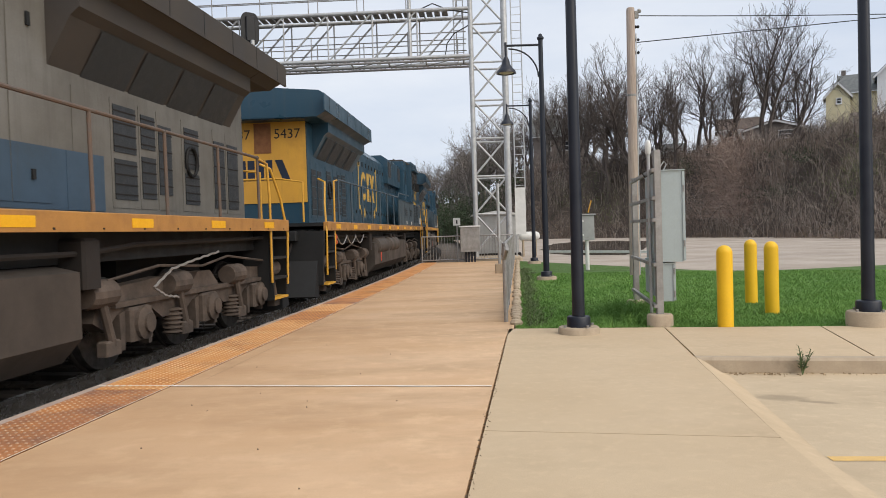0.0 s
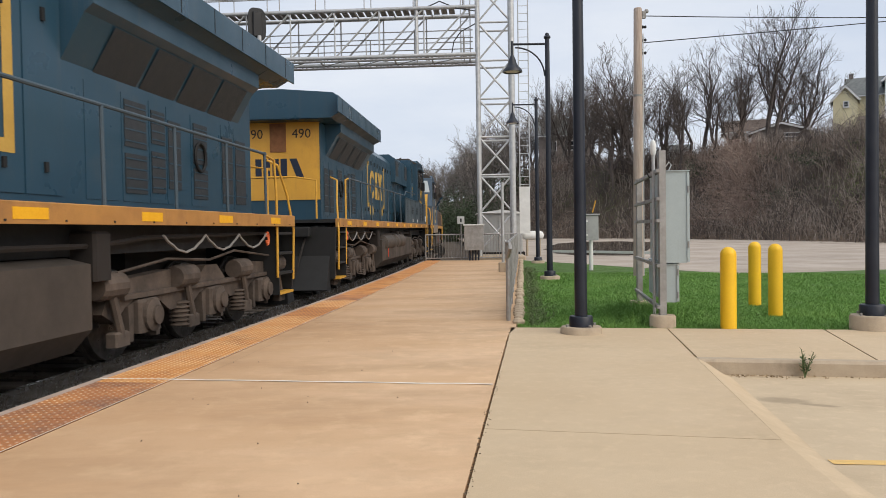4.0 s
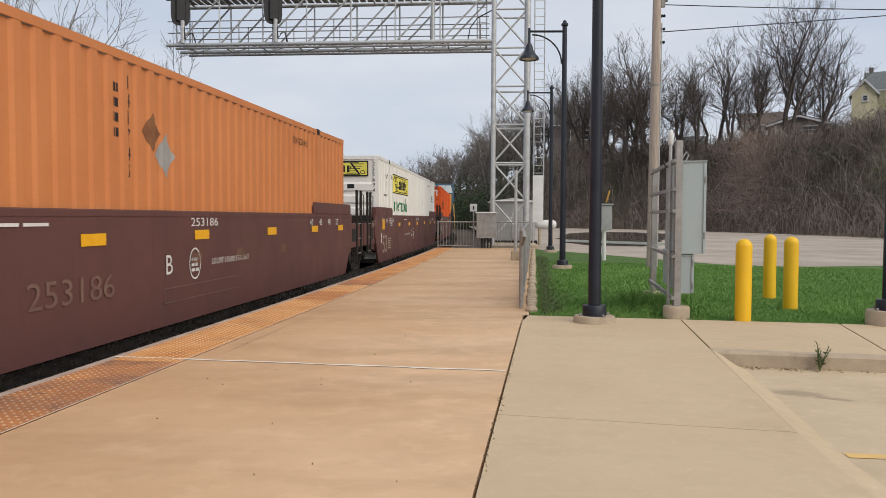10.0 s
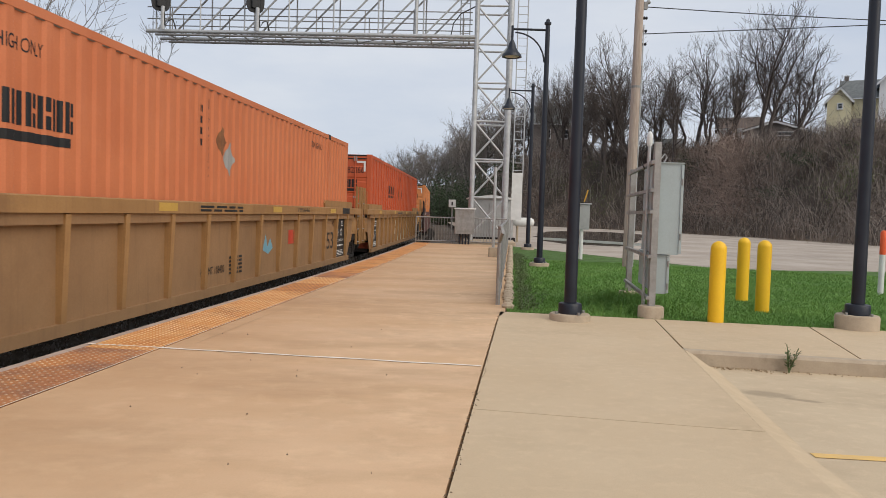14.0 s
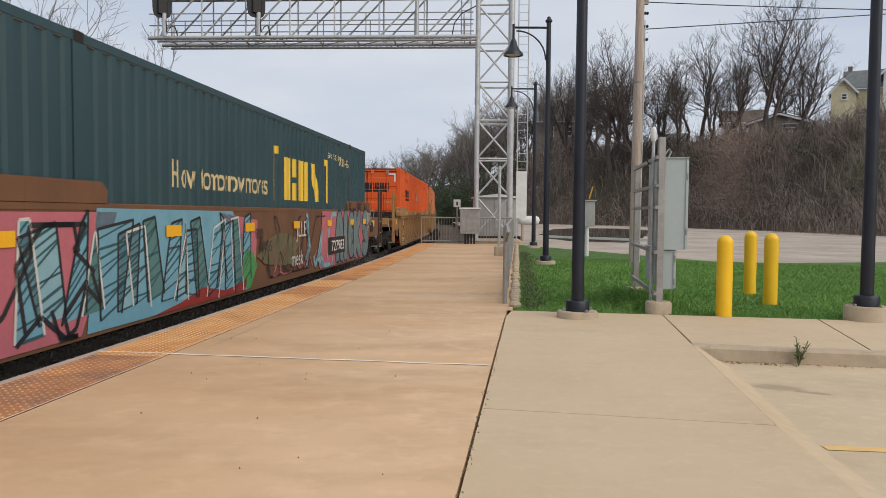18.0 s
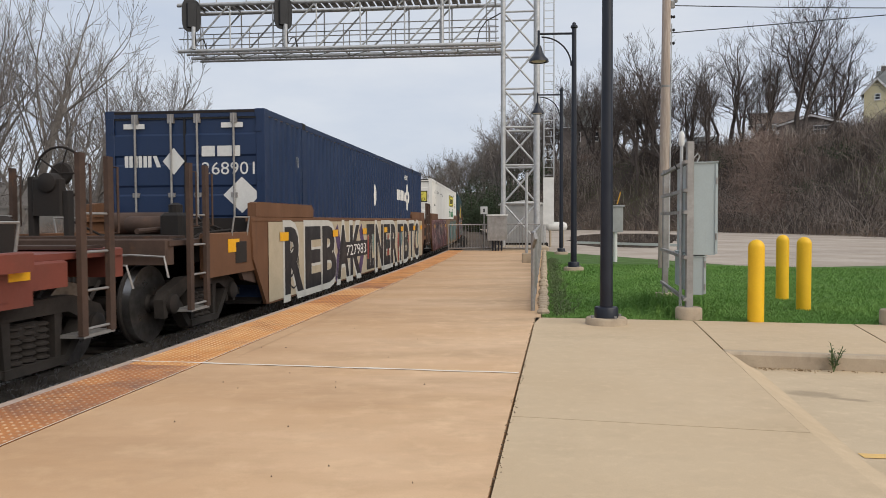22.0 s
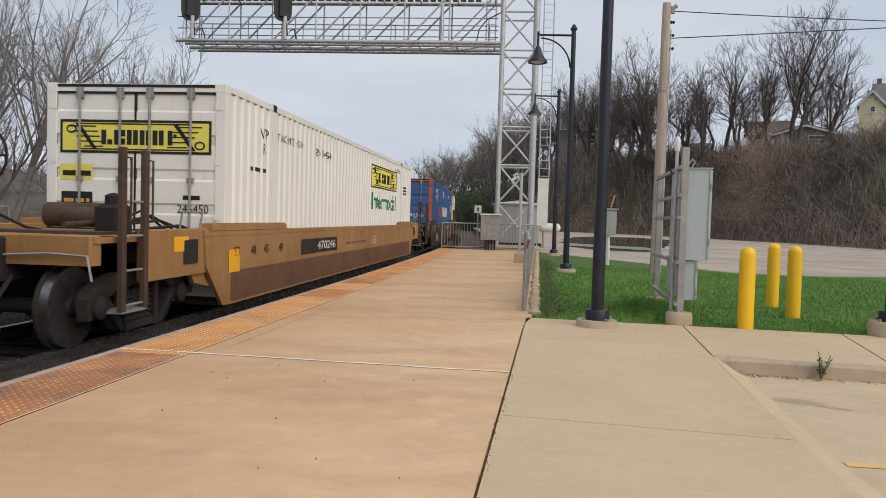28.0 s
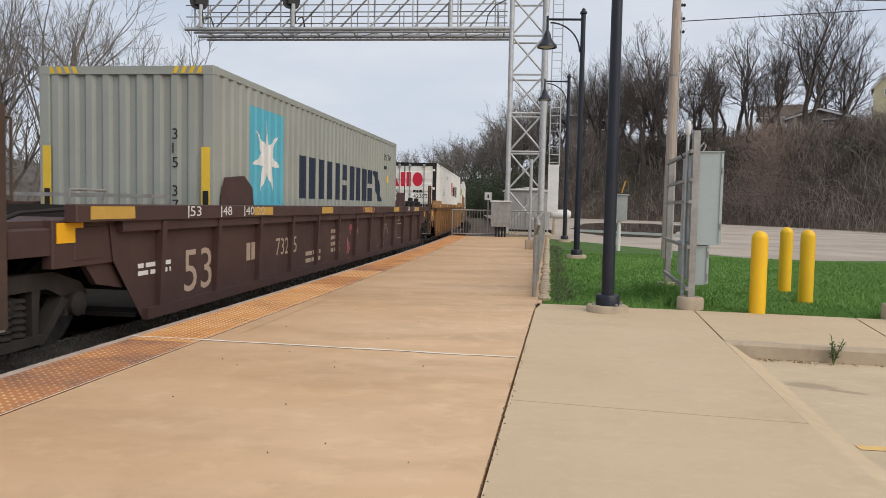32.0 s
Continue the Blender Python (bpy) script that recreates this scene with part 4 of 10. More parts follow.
# ---- things beside the platform ----
def make_lamp(at, label, group="platform lamps"):
    t = thing("street_lamp", label, "street lamp", at, group)
    part("footing", Mesh().lathe([(0.245, -0.3), (0.245, 0.06), (0.23, 0.08), (0.0, 0.08)], 28), "curb", t, "round concrete footing", True)
    part("base_collar", Mesh().lathe([(0.14, 0.075), (0.14, 0.19), (0.13, 0.205), (0.08, 0.21)], 24), "black_paint", t, smooth=True)
    for k in range(4):
        a = k * math.pi / 2 + 0.4
        part("bolt", Mesh().lathe([(0.018, 0.08), (0.018, 0.11)], 6, (0.19 * math.cos(a), 0.19 * math.sin(a), 0)), "galv_dark", t)
    part("post", Mesh().lathe([(0.076, 0.20), (0.068, 2.5), (0.056, 5.9)], 20), "black_paint", t, smooth=True)
    part("finial", Mesh().lathe([(0.06, 5.9), (0.085, 5.92), (0.085, 5.96), (0.05, 5.99), (0.045, 6.03), (0.0, 6.06)], 16), "black_paint", t, smooth=True)
    arm = part("arm", Mesh().bar((0, 0, 5.78), (-0.86, 0, 5.78), 0.028), "black_paint", t)
    ring, nn = [], 8
    for q in np.linspace(0, math.pi / 2, 12):
        cx, cz = -0.07 - 0.72 * (1 - math.cos(q)), 5.0 + 0.70 * math.sin(q)
        for k in range(nn):
            a = 2 * math.pi * k / nn
            ring.append((cx + 0.02 * math.cos(a) * math.cos(q), 0.02 * math.sin(a), cz + 0.02 * math.cos(a) * math.sin(q)))
    part("arm_brace", Mesh().add(ring, [(i * nn + k, i * nn + (k + 1) % nn, (i + 1) * nn + (k + 1) % nn, (i + 1) * nn + k) for i in range(11) for k in range(nn)]), "black_paint", t, smooth=True)
    part("stem", Mesh().bar((-0.86, 0, 5.86), (-0.86, 0, 5.45), 0.03), "black_paint", t)
    shade = part("shade", Mesh().lathe([(0.03, 5.52), (0.06, 5.47), (0.085, 5.41), (0.105, 5.32), (0.17, 5.22), (0.235, 5.15), (0.245, 5.10), (0.215, 5.10), (0.16, 5.17)], 24, (-0.86, 0, 0)), "black_paint", t, "bell-shaped black shade", True)
    part("lens", Mesh().lathe([(0.19, 5.13), (0.16, 5.11), (0.08, 5.095), (0.0, 5.09)], 20, (-0.86, 0, 0)), "white_box", shade, smooth=True)
    return t


lamp = make_lamp(pose(1.62, 8.98, 0), "tall black lamp post on a round concrete footing by the lawn")
for x, y, r in ((2.56, 18.6, 0), (3.35, 27.6, 0)):
    copy_thing(lamp, pose(x, y, 0, 0, 0, r))
lamp = make_lamp(pose(5.06, 8.93, 0.09, 0, 0, 180), "tall black lamp post on a high concrete footing behind the kerb")


def make_bollard(at):
    t = thing("bollard", "bright yellow rounded bollard standing in the grass", "bollard", at, "yellow bollards")
    prof = [(0.095, -0.3), (0.095, 0.90)] + [(0.095 * math.cos(a), 0.90 + 0.095 * math.sin(a)) for a in np.linspace(0.15, math.pi / 2 - 0.05, 7)]
    part("sleeve", Mesh().lathe(prof, 24), "yellow_paint", t, smooth=True)
    return t


bol = make_bollard(pose(3.46, 9.2, 0))
copy_thing(bol, pose(4.58, 10.46, 0.0))
copy_thing(bol, pose(4.89, 11.92, 0.0))


def make_signboard():
    """Grey cabinets on a steel frame, seen nearly from its edge."""
    t = thing("equipment_rack", "grey electrical cabinets mounted on a galvanised steel frame by the lawn", "equipment rack", pose(2.72, 9.42, 0, 0, 0, 0))
    d = Vector((0.37, 2.58, 0)).normalized()
    n = Vector((d.y, -d.x, 0))
    far = d * 2.6
    for o, top, label in ((Vector((0, 0, 0)), 0.13, "round concrete footing"), (far, 0.06, "")):
        part("footing", Mesh().lathe([(0.165, -0.3), (0.16, top), (0.145, top + 0.02), (0.0, top + 0.02)], 20, (o.x, o.y, 0)), "curb", t, label, True)
    for o, top in ((Vector((0, 0, 0)), 2.2), (far, 2.02)):
        # channel-shaped uprights
        ch = Mesh().prism([(o.x - 0.04, o.y - 0.04), (o.x + 0.04, o.y - 0.04), (o.x + 0.04, o.y + 0.04), (o.x + 0.028, o.y + 0.04), (o.x + 0.028, o.y - 0.028), (o.x - 0.028, o.y - 0.028), (o.x - 0.028, o.y + 0.04), (o.x - 0.04, o.y + 0.04)], 0.05, top, "z")
        part("post", ch, "galv_dark", t)
    for z in (0.25, 0.77, 1.33, 1.60, 1.95):
        part("rail", Mesh().beam(Vector((0, 0, z)) - n * 0.05 - d * 0.06, far + Vector((0, 0, z)) - n * 0.05 + d * 0.06, 0.042, 0.042), "galv_dark", t)

    def cab(a, b, z0, z1, dep, label):
        p, q = d * a + n * 0.045, d * b + n * 0.045
        c = Mesh()
        v = [p, q, q + n * dep, p + n * dep]
        c.prism([(w.x, w.y) for w in v], z0, z1, "z")
        ob = part("cabinet", c, "cabinet", t, label)
        e = Mesh()
        v = [p - d * 0.014 + n * dep, q + d * 0.014 + n * dep, q + d * 0.014 + n * (dep + 0.03), p - d * 0.014 + n * (dep + 0.03)]
        e.prism([(w.x, w.y) for w in v], z0 + 0.012, z1 - 0.012, "z")
        part("door", e, "cabinet", ob)
        part("cap", Mesh().prism([(w.x, w.y) for w in (p - d * 0.02 - n * 0.005, q + d * 0.02 - n * 0.005, q + d * 0.02 + n * (dep + 0.036), p - d * 0.02 + n * (dep + 0.036))], z1, z1 + 0.012, "z"), "cabinet", ob)
        for u in (0.2, 0.8):
            k = p - d * 0.014 + n * (dep + 0.015) + Vector((0, 0, z0 + (z1 - z0) * u))
            part("hinge", Mesh().bar(k - Vector((0, 0, 0.04)), k + Vector((0, 0, 0.04)), 0.012, 8), "galv_dark", ob)
        return ob
    cab(0.02, 1.55, 0.80, 1.94, 0.26, "tall pale grey cabinet")
    cab(0.06, 1.75, 0.30, 0.775, 0.135, "small grey cabinet under the tall one")
    c0 = n * -0.075 + d * 0.2
    part("conduit", Mesh().bar(c0 + Vector((0, 0, 0.12)), c0 + Vector((0, 0, 2.2)), 0.021, 10), "galv", t, smooth=True)
    part("conduit", Mesh().bar(d * 0.9 + n * 0.02 + Vector((0, 0, 0.3)), d * 0.9 + n * 0.02 + Vector((0, 0, 1.5)), 0.018, 8), "galv_dark", t, smooth=True)
    part("antenna", Mesh().lathe([(0.028, 2.17), (0.036, 2.19), (0.036, 2.30), (0.026, 2.34), (0.0, 2.36)], 14, (c0.x, c0.y, 0)), "white_box", t, "small white antenna", True)
    part("cable", Mesh().path([(0.04, 0.02, 1.98), (0.10, 0.02, 2.06), (0.13, 0.03, 2.02), (0.10, 0.05, 1.95)], 0.008), "galv", t)
    part("cable", Mesh().path([c0 + Vector((0, 0, 2.15)), c0 + Vector((-0.05, 0.1, 2.08)), c0 + Vector((-0.03, 0.25, 1.98)), c0 + Vector((0.03, 0.3, 1.9))], 0.008), "cable", t)


make_signboard()


def make_utility_pole():
    t = thing("utility_pole", "weathered wooden utility pole with two overhead wires", "utility pole", pose(4.95, 19.4, -0.02, 0, 0.35, 0))
    part("pole", Mesh().lathe([(0.132, -0.2), (0.128, 1.0), (0.112, 5.0), (0.104, 6.83), (0.09, 6.86)], 16), "pole_wood", t, smooth=True)
    part("bracket", Mesh().box(0.10, 0.20, -0.05, 0.05, 6.60, 6.78, 0.01), "galv_dark", t)
    part("insulator", Mesh().lathe([(0.05, 6.74), (0.06, 6.78), (0.03, 6.83)], 12, (0.22, 0, 0)), "galv_dark", t, smooth=True)
    part("conduit", Mesh().bar((0.13, -0.04, 0.0), (0.125, -0.04, 6.2), 0.016, 8), "galv", t, smooth=True)
    for z in (6.38, 6.05, 5.72):
        part("insulator", Mesh().lathe([(0.028, 0.10), (0.045, 0.13), (0.025, 0.16), (0.045, 0.19), (0.02, 0.22)], 10, (0, 0, z), "x"), "black_signal", t, smooth=True)
    part("strap", Mesh().lathe([(0.118, 4.6), (0.121, 4.62), (0.118, 4.66)], 16), "galv_dark", t)
    for z0, end, sag in ((6.66, (46, 24.0, 9.6), 0.7), (5.98, (46, 24.0, 10.5), 0.1)):
        pts = []
        for k in np.linspace(0, 1, 24):
            pts.append((0.15 + (end[0] - 4.95) * k, (end[1] - 19.4) * k, z0 + (end[2] - z0) * k - sag * 4 * k * (1 - k)))
        part("wire", Mesh().path(pts, 0.013, 5), "cable", t)


make_utility_pole()


def make_fence(name, p, q, label, height=1.08, spacing=0.115, post_every=2.3):
    t = thing(name, label, "fence")
    p, q = Vector((*p, 0)), Vector((*q, 0))
    d = q - p
    n = max(1, round(d.length / post_every))
    u = d.normalized()
    for i in range(n + 1):
        c = p + d * i / n
        part("post", Mesh().bar(c + Vector((0, 0, -0.1)), c + Vector((0, 0, height)), 0.03, 8), "galv_dark", t)
    for z in (0.09, height - 0.02):
        part("rail", Mesh().bar(p + Vector((0, 0, z)), q + Vector((0, 0, z)), 0.025, 8), "galv_dark", t)
    k = int(d.length / spacing)
    pic = Mesh().bar((0, 0, 0.09), (0, 0, height - 0.03), 0.010, 6).data("picket", M["galv_dark"])
    for i in range(1, k):
        c = p + u * (i * d.length / k)
        part("picket", pic, None, t, at=Matrix.Translation(c))
    return t


fl = make_fence("railing", (fence_x(10.3), 10.3), (fence_x(31.0), 31.0), "grey steel picket railing along the platform's back edge")
part("end_loop", Mesh().path([(fence_x(10.3), 10.3, 0.86), (fence_x(10.3) + 0.02, 10.05, 1.0), (fence_x(10.3) + 0.01, 10.12, 1.06), (fence_x(10.3), 10.3, 1.07)], 0.025), "galv_dark", fl)
make_fence("railing", (edge_x(31.0, 1.95), 31.0), (fence_x(31.0) - 0.05, 31.0), "grey steel picket railing across the platform's end")

# tall pipe post on the platform
t = thing("pipe_post", "tall slim grey pipe post in a concrete block on the platform", "post", pose(1.66, 22.0, 0))
part("pipe", Mesh().bar((0, 0, 0), (0, 0, 2.62), 0.045, 12), "galv", t, smooth=True)
part("block", Mesh().box(-0.13, 0.13, -0.13, 0.13, 0, 0.28, 0.02), "curb", t)

# stone border between the fence and the lawn
border = thing("stone_border", "row of small rough stones between railing and lawn", "stone border")
_r = np.random.default_rng(21)
for i in range(70):
    y = 10.0 + i * 0.29
    m = Mesh()
    w, h = _r.uniform(0.05, 0.09), _r.uniform(0.04, 0.09)
    m.lathe([(w, -0.05), (w * 1.1, h * 0.4), (w * 0.7, h * 0.9), (w * 0.2, h)], 7)
    part("stone", m, "curb", border, at=pose(fence_x(y) + 0.14, y, 0, 0, 0, _r.uniform(0, 360)))


def make_signal_bridge():
    """Cantilever signal bridge: a lattice tower and a twin-truss arm over the track."""
    TY, TX0 = 32.3, 1.45
    W = 1.43
    ang = 0.055
    t = thing("signal_bridge", "galvanised steel cantilever signal bridge with lattice tower and walkway", "signal bridge", pose(TX0, TY, 0, 0, 0, -math.degrees(ang)))
    # local: x right, y away; tower legs at x 0..W, y 0..W
    HT = 14.0
    for n, (x, y) in enumerate(((0, 0), (W, 0), (0, W), (W, W))):
        part("tower_leg", Mesh().bar((x, y, -0.1), (x, y, HT), 0.10 if n != 1 else 0.13, 14), "galv", t, smooth=True)
    zs = [0.34 + 1.62 * i for i in range(9)]
    for a, b in (((0, 0), (W, 0)), ((0, W), (W, W)), ((0, 0), (0, W)), ((W, 0), (W, W))):
        for i, (z0, z1) in enumerate(zip(zs, zs[1:])):
            if a == (0, 0) and b == (W, 0):
                part("brace", Mesh().bar((*a, z0), (*b, z1), 0.042, 8), "galv", t)
                part("brace", Mesh().bar((*a, z1), (*b, z0), 0.042, 8), "galv", t)
            part("strut", Mesh().bar((*a, z1), (*b, z1), 0.042, 8), "galv", t)
    L, ZB, ZT = 14.3, 8.74, 10.75
    for y in (0, W):
        for z in (ZB, ZT):
            part("chord", Mesh().bar((0, y, z), (-L, y, z), 0.085, 10), "galv", t, smooth=True)
        part("lower_chord", Mesh().bar((0, y, ZB - 0.15), (-L + 0.4, y, ZB - 0.15), 0.05, 8), "galv_dark", t)
        bay = 1.93
        nb = 7
        for i in range(nb):
            x0, x1 = -0.35 - i * bay, -0.35 - (i + 1) * bay
            part("upright", Mesh().bar((x1, y, ZB), (x1, y, ZT), 0.035, 6), "galv", t)
            part("diagonal", Mesh().bar((x0, y, ZT), (x1, y, ZB), 0.04, 6), "galv", t)
            for k in range(4):
                xa = x0 - bay * k / 4
                part("lacing", Mesh().bar((xa, y, ZB), (xa - bay / 8, y, ZB - 0.15), 0.018, 5), "galv_dark", t)
                part("lacing", Mesh().bar((xa - bay / 8, y, ZB - 0.15), (xa - bay / 4, y, ZB), 0.018, 5), "galv_dark", t)
    for i in range(9):
        x = -0.35 - i * 1.65
        part("cross_strut", Mesh().bar((x, 0, ZB), (x, W, ZB), 0.035, 6), "galv_dark", t)
        part("cross_strut", Mesh().bar((x, 0, ZT), (x, W, ZT), 0.035, 6), "galv", t)
        if i < 8:
            part("cross_brace", Mesh().bar((x, 0, ZB - 0.05), (x - 1.65, W, ZB - 0.05), 0.02, 5), "galv_dark", t)
    deck = Mesh()
    for i in range(40):
        deck.box(-L + i * 0.335, -L + i * 0.335 + 0.25, 0.15, W - 0.2, ZT + 0.05, ZT + 0.09)
    part("grating", deck, "galv_dark", t, "steel grating walkway")
    # handrails: within the arm and on top
    for y, zb, zz in ((0.1, ZB, (0.55, 1.05)), (W - 0.1, ZB, (0.55, 1.05)), (-0.25, ZT, (0.55, 1.1)), (W + 0.25, ZT, (0.55, 1.1))):
        for dz in zz:
            part("handrail", Mesh().bar((-0.2, y, zb + dz), (-L, y, zb + dz), 0.022, 6), "galv_dark", t)
        for i in range(7):
            x = -0.6 - i * 2.1
            part("handrail_post", Mesh().bar((x, y, zb), (x, y, zb + zz[-1]), 0.022, 6), "galv_dark", t)
    for yy in (0.05,):
        for x in (-2.6,):
            part("hanger", Mesh().bar((x, yy, ZB), (x, yy, ZT + 1.0), 0.08, 8), "galv", t)
    # ladders
    for x0, y0, z0, z1 in ((W + 0.30, 0.1, 3.0, 13.5), (-0.75, W, ZB, ZT + 2.5)):
        lad = part("ladder", Mesh().bar((x0, y0, z0), (x0, y0, z1), 0.025, 6), "galv", t)
        part("stile", Mesh().bar((x0 + 0.42, y0, z0), (x0 + 0.42, y0, z1), 0.025, 6), "galv", lad)
        for k in range(int((z1 - z0) / 0.33)):
            part("rung", Mesh().bar((x0, y0, z0 + 0.15 + k * 0.33), (x0 + 0.42, y0, z0 + 0.15 + k * 0.33), 0.014, 5), "galv", lad)
    part("ladder_guard", Mesh().box(W + 0.27, W + 0.72, 0.02, 0.07, 1.05, 3.05), "white_box", t, "white ladder guard")
    # lower ladder part
    part("ladder_leg", Mesh().bar((W + 0.30, 0.1, 0), (W + 0.30, 0.1, 3.0), 0.025, 6), "galv", t)
    # cable loops
    part("cable", Mesh().path([(-0.05, 0, ZB + 1.3), (-0.7, -0.05, ZB + 0.95), (-1.0, -0.05, ZB + 0.55), (-1.1, 0, ZB + 0.05)], 0.025), "cable", t)
    part("cable", Mesh().path([(0.0, 0, ZT - 0.2), (-0.9, -0.05, ZT - 0.05), (-1.6, 0.1, ZT + 0.3), (-2.2, 0.1, ZT + 0.05)], 0.025), "cable", t)
    part("foundation", Mesh().box(-0.5, W + 0.5, -0.5, W + 0.5, -0.6, 0.12, 0.05), "curb", t)
    # signal heads hang in front of the arm
    for x in (-13.55, -9.45):
        rim = [(0.40 * math.copysign(abs(math.cos(a)) ** 0.55, math.cos(a)), 1.02 + 0.70 * math.copysign(abs(math.sin(a)) ** 0.6, math.sin(a))) for a in np.linspace(0, 2 * math.pi, 28, endpoint=False)]
        s = part("signal_head", Mesh().prism(rim, -0.03, 0.03, "y"), "black_signal", t, "black oval signal backplate", at=Matrix.Translation((x, -0.3, ZB + 0.45)) @ Matrix.Rotation(radians(38), 4, "Z"))
        part("housing", Mesh().box(-0.20, 0.20, -0.13, -0.03, 0.50, 1.55, 0.03), "black_signal", s)
        for k in range(3):
            part("hood", Mesh().lathe([(0.15, 0.03), (0.15, 0.42), (0.14, 0.42), (0.14, 0.03)], 16, (0, 0, 0.62 + 0.40 * k), "y"), "black_signal", s)
        part("bracket", Mesh().bar((0.06, -0.10, -0.45), (0.06, -0.10, 0.52), 0.09, 10), "galv", s)
        part("cable", Mesh().path([(0.10, -0.15, 0.30), (0.14, -0.2, -0.30), (0.30, -0.15, -0.05), (0.50, -0.05, 0.05), (0.62, 0, -0.25), (0.66, 0, -0.45)], 0.03), "cable", s)
    return t


make_signal_bridge()

# cabinets and far things at the end of the platform
t = thing("junction_cabinet", "grey steel junction cabinet on four legs behind the railing", "cabinet", pose(0.72, 30.3, 0))
part("body", Mesh().box(0, 0.78, 0, 0.6, 0.42, 1.42, 0.01), "galv_dark", t)
part("lid", Mesh().box(-0.04, 0.82, -0.04, 0.64, 1.42, 1.47, 0.01), "white_box", t)
for x in (0.18, 0.30, 0.42, 0.54):
    part("leg", Mesh().box(x, x + 0.07, 0.2, 0.3, 0, 0.42), "black_paint", t)
t = thing("signal_house", "pale grey metal signal equipment house behind the railing", "equipment house", pose(1.5, 34.6, -0.1))
part("body", Mesh().box(0, 2.0, 0, 2.2, 0.3, 2.05, 0.02), "aluminium", t)
part("roof", Mesh().prism([(-0.1, 2.05), (2.1, 2.05), (2.1, 2.10), (1.0, 2.25), (-0.1, 2.10)], -0.1, 2.3, "y"), "white_box", t)
part("door", Mesh().box(0.9, 1.7, -0.03, 0.0, 0.4, 1.95), "aluminium", t)
part("base", Mesh().box(-0.1, 2.1, -0.1, 2.3, 0, 0.3), "car_dark", t)
t = thing("propane_tank", "white horizontal propane tank beyond the platform", "tank", pose(4.2, 36.5, -0.06))
part("tank", Mesh().lathe([(0.04, -0.52), (0.15, -0.48), (0.22, -0.36), (0.22, 0.36), (0.15, 0.48), (0.04, 0.52)], 20, (0, 0, 0.98), "x"), "white_box", t, smooth=True)
part("saddle", Mesh().box(-0.34, -0.26, -0.18, 0.18, 0, 0.80), "curb", t)
part("saddle", Mesh().box(0.26, 0.34, -0.18, 0.18, 0, 0.80), "curb", t)
t = thing("meter_box", "grey meter box on a white post in the lawn", "meter box", pose(4.12, 22.2, 0))
part("post", Mesh().bar((0.15, 0, 0), (0.15, 0, 1.0), 0.06, 10), "white_box", t)
part("box", Mesh().box(-0.06, 0.36, -0.1, 0.2, 0.88, 1.62, 0.02), "steel_box", t)
part("lid", Mesh().box(-0.08, 0.40, -0.13, 0.22, 1.62, 1.66, 0.01), "steel_box", t)
for _z in (1.02, 1.42):
    part("bracket", Mesh().box(-0.12, 0.04, -0.14, -0.1, _z, _z + 0.05, 0.005), "white_box", t)
part("marker", Mesh().bar((0.2, 0, 1.7), (0.3, 0, 2.05), 0.02, 6), "handrail_yellow", t)
t = thing("track_sign", "small square white sign on a post beyond the railing", "sign", pose(0.66, 34.0, -0.4))
part("post", Mesh().bar((0, 0, 0), (0, 0, 2.0), 0.03, 8), "galv_dark", t)
part("plate", Mesh().box(-0.16, 0.16, -0.05, -0.03, 1.92, 2.26), "white_box", t)
part("mark", Mesh().box(-0.035, 0.035, -0.056, -0.05, 2.0, 2.16), "ink_black", t)
t = thing("marker_post", "slim white marker post with an orange top", "marker post", pose(8.2, 13.75, 0))
part("post", Mesh().lathe([(0.05, -0.1), (0.05, 0.72), (0.05, 0.725)], 12), "white_box", t, smooth=True)
part("top", Mesh().lathe([(0.052, 0.72), (0.052, 1.12), (0.03, 1.16), (0, 1.165)], 12), "orange_marker", t, smooth=True)
t = thing("gravel_bar", "low white timber barrier at the edge of the gravel", "barrier", pose(4.9, 26.8, -0.06))
part("bar", Mesh().beam((-1.2, 0, 0.5), (1.8, -3.5, 0.5), 0.06, 0.08), "white_box", t)
part("post", Mesh().bar((1.8, -3.5, 0), (1.8, -3.5, 0.55), 0.05, 8), "white_box", t)

# weed at the kerb and litter in the gutter
t = thing("weed", "small leafy weed growing at the kerb's foot", "weed", pose(3.27, 6.84, -0.14))
_r = np.random.default_rng(4)
for i in range(7):
    # upright stalks with small leaves in whorls
    tip = Vector((_r.normal(0.01, 0.07), _r.normal(0, 0.04), _r.uniform(0.10, 0.27)))
    mid = tip * 0.5 + Vector((_r.normal(0, 0.012), 0, 0.01))
    stalk = part("stalk", Mesh().bar((0, 0, 0), mid, 0.005, 5).bar(mid, tip, 0.004, 5), "weed", t)
    m = Mesh()
    for k in range(13):
        u = 0.25 + 0.75 * k / 12
        c = mid * (2 * u) if u < 0.5 else mid.lerp(tip, 2 * u - 1)
        a = 2.4 * k + i
        ln = 0.055 * (1.15 - 0.6 * u) * _r.uniform(0.7, 1.2)
        e, n = Vector((math.cos(a), math.sin(a), 0.45)), Vector((-math.sin(a), math.cos(a), 0))
        m.add([c, c + e * ln * 0.5 + n * ln * 0.22, c + e * ln, c + e * ln * 0.5 - n * ln * 0.22], [(0, 1, 2, 3)])
    part("leaves", m, "weed", stalk)
m = Mesh()
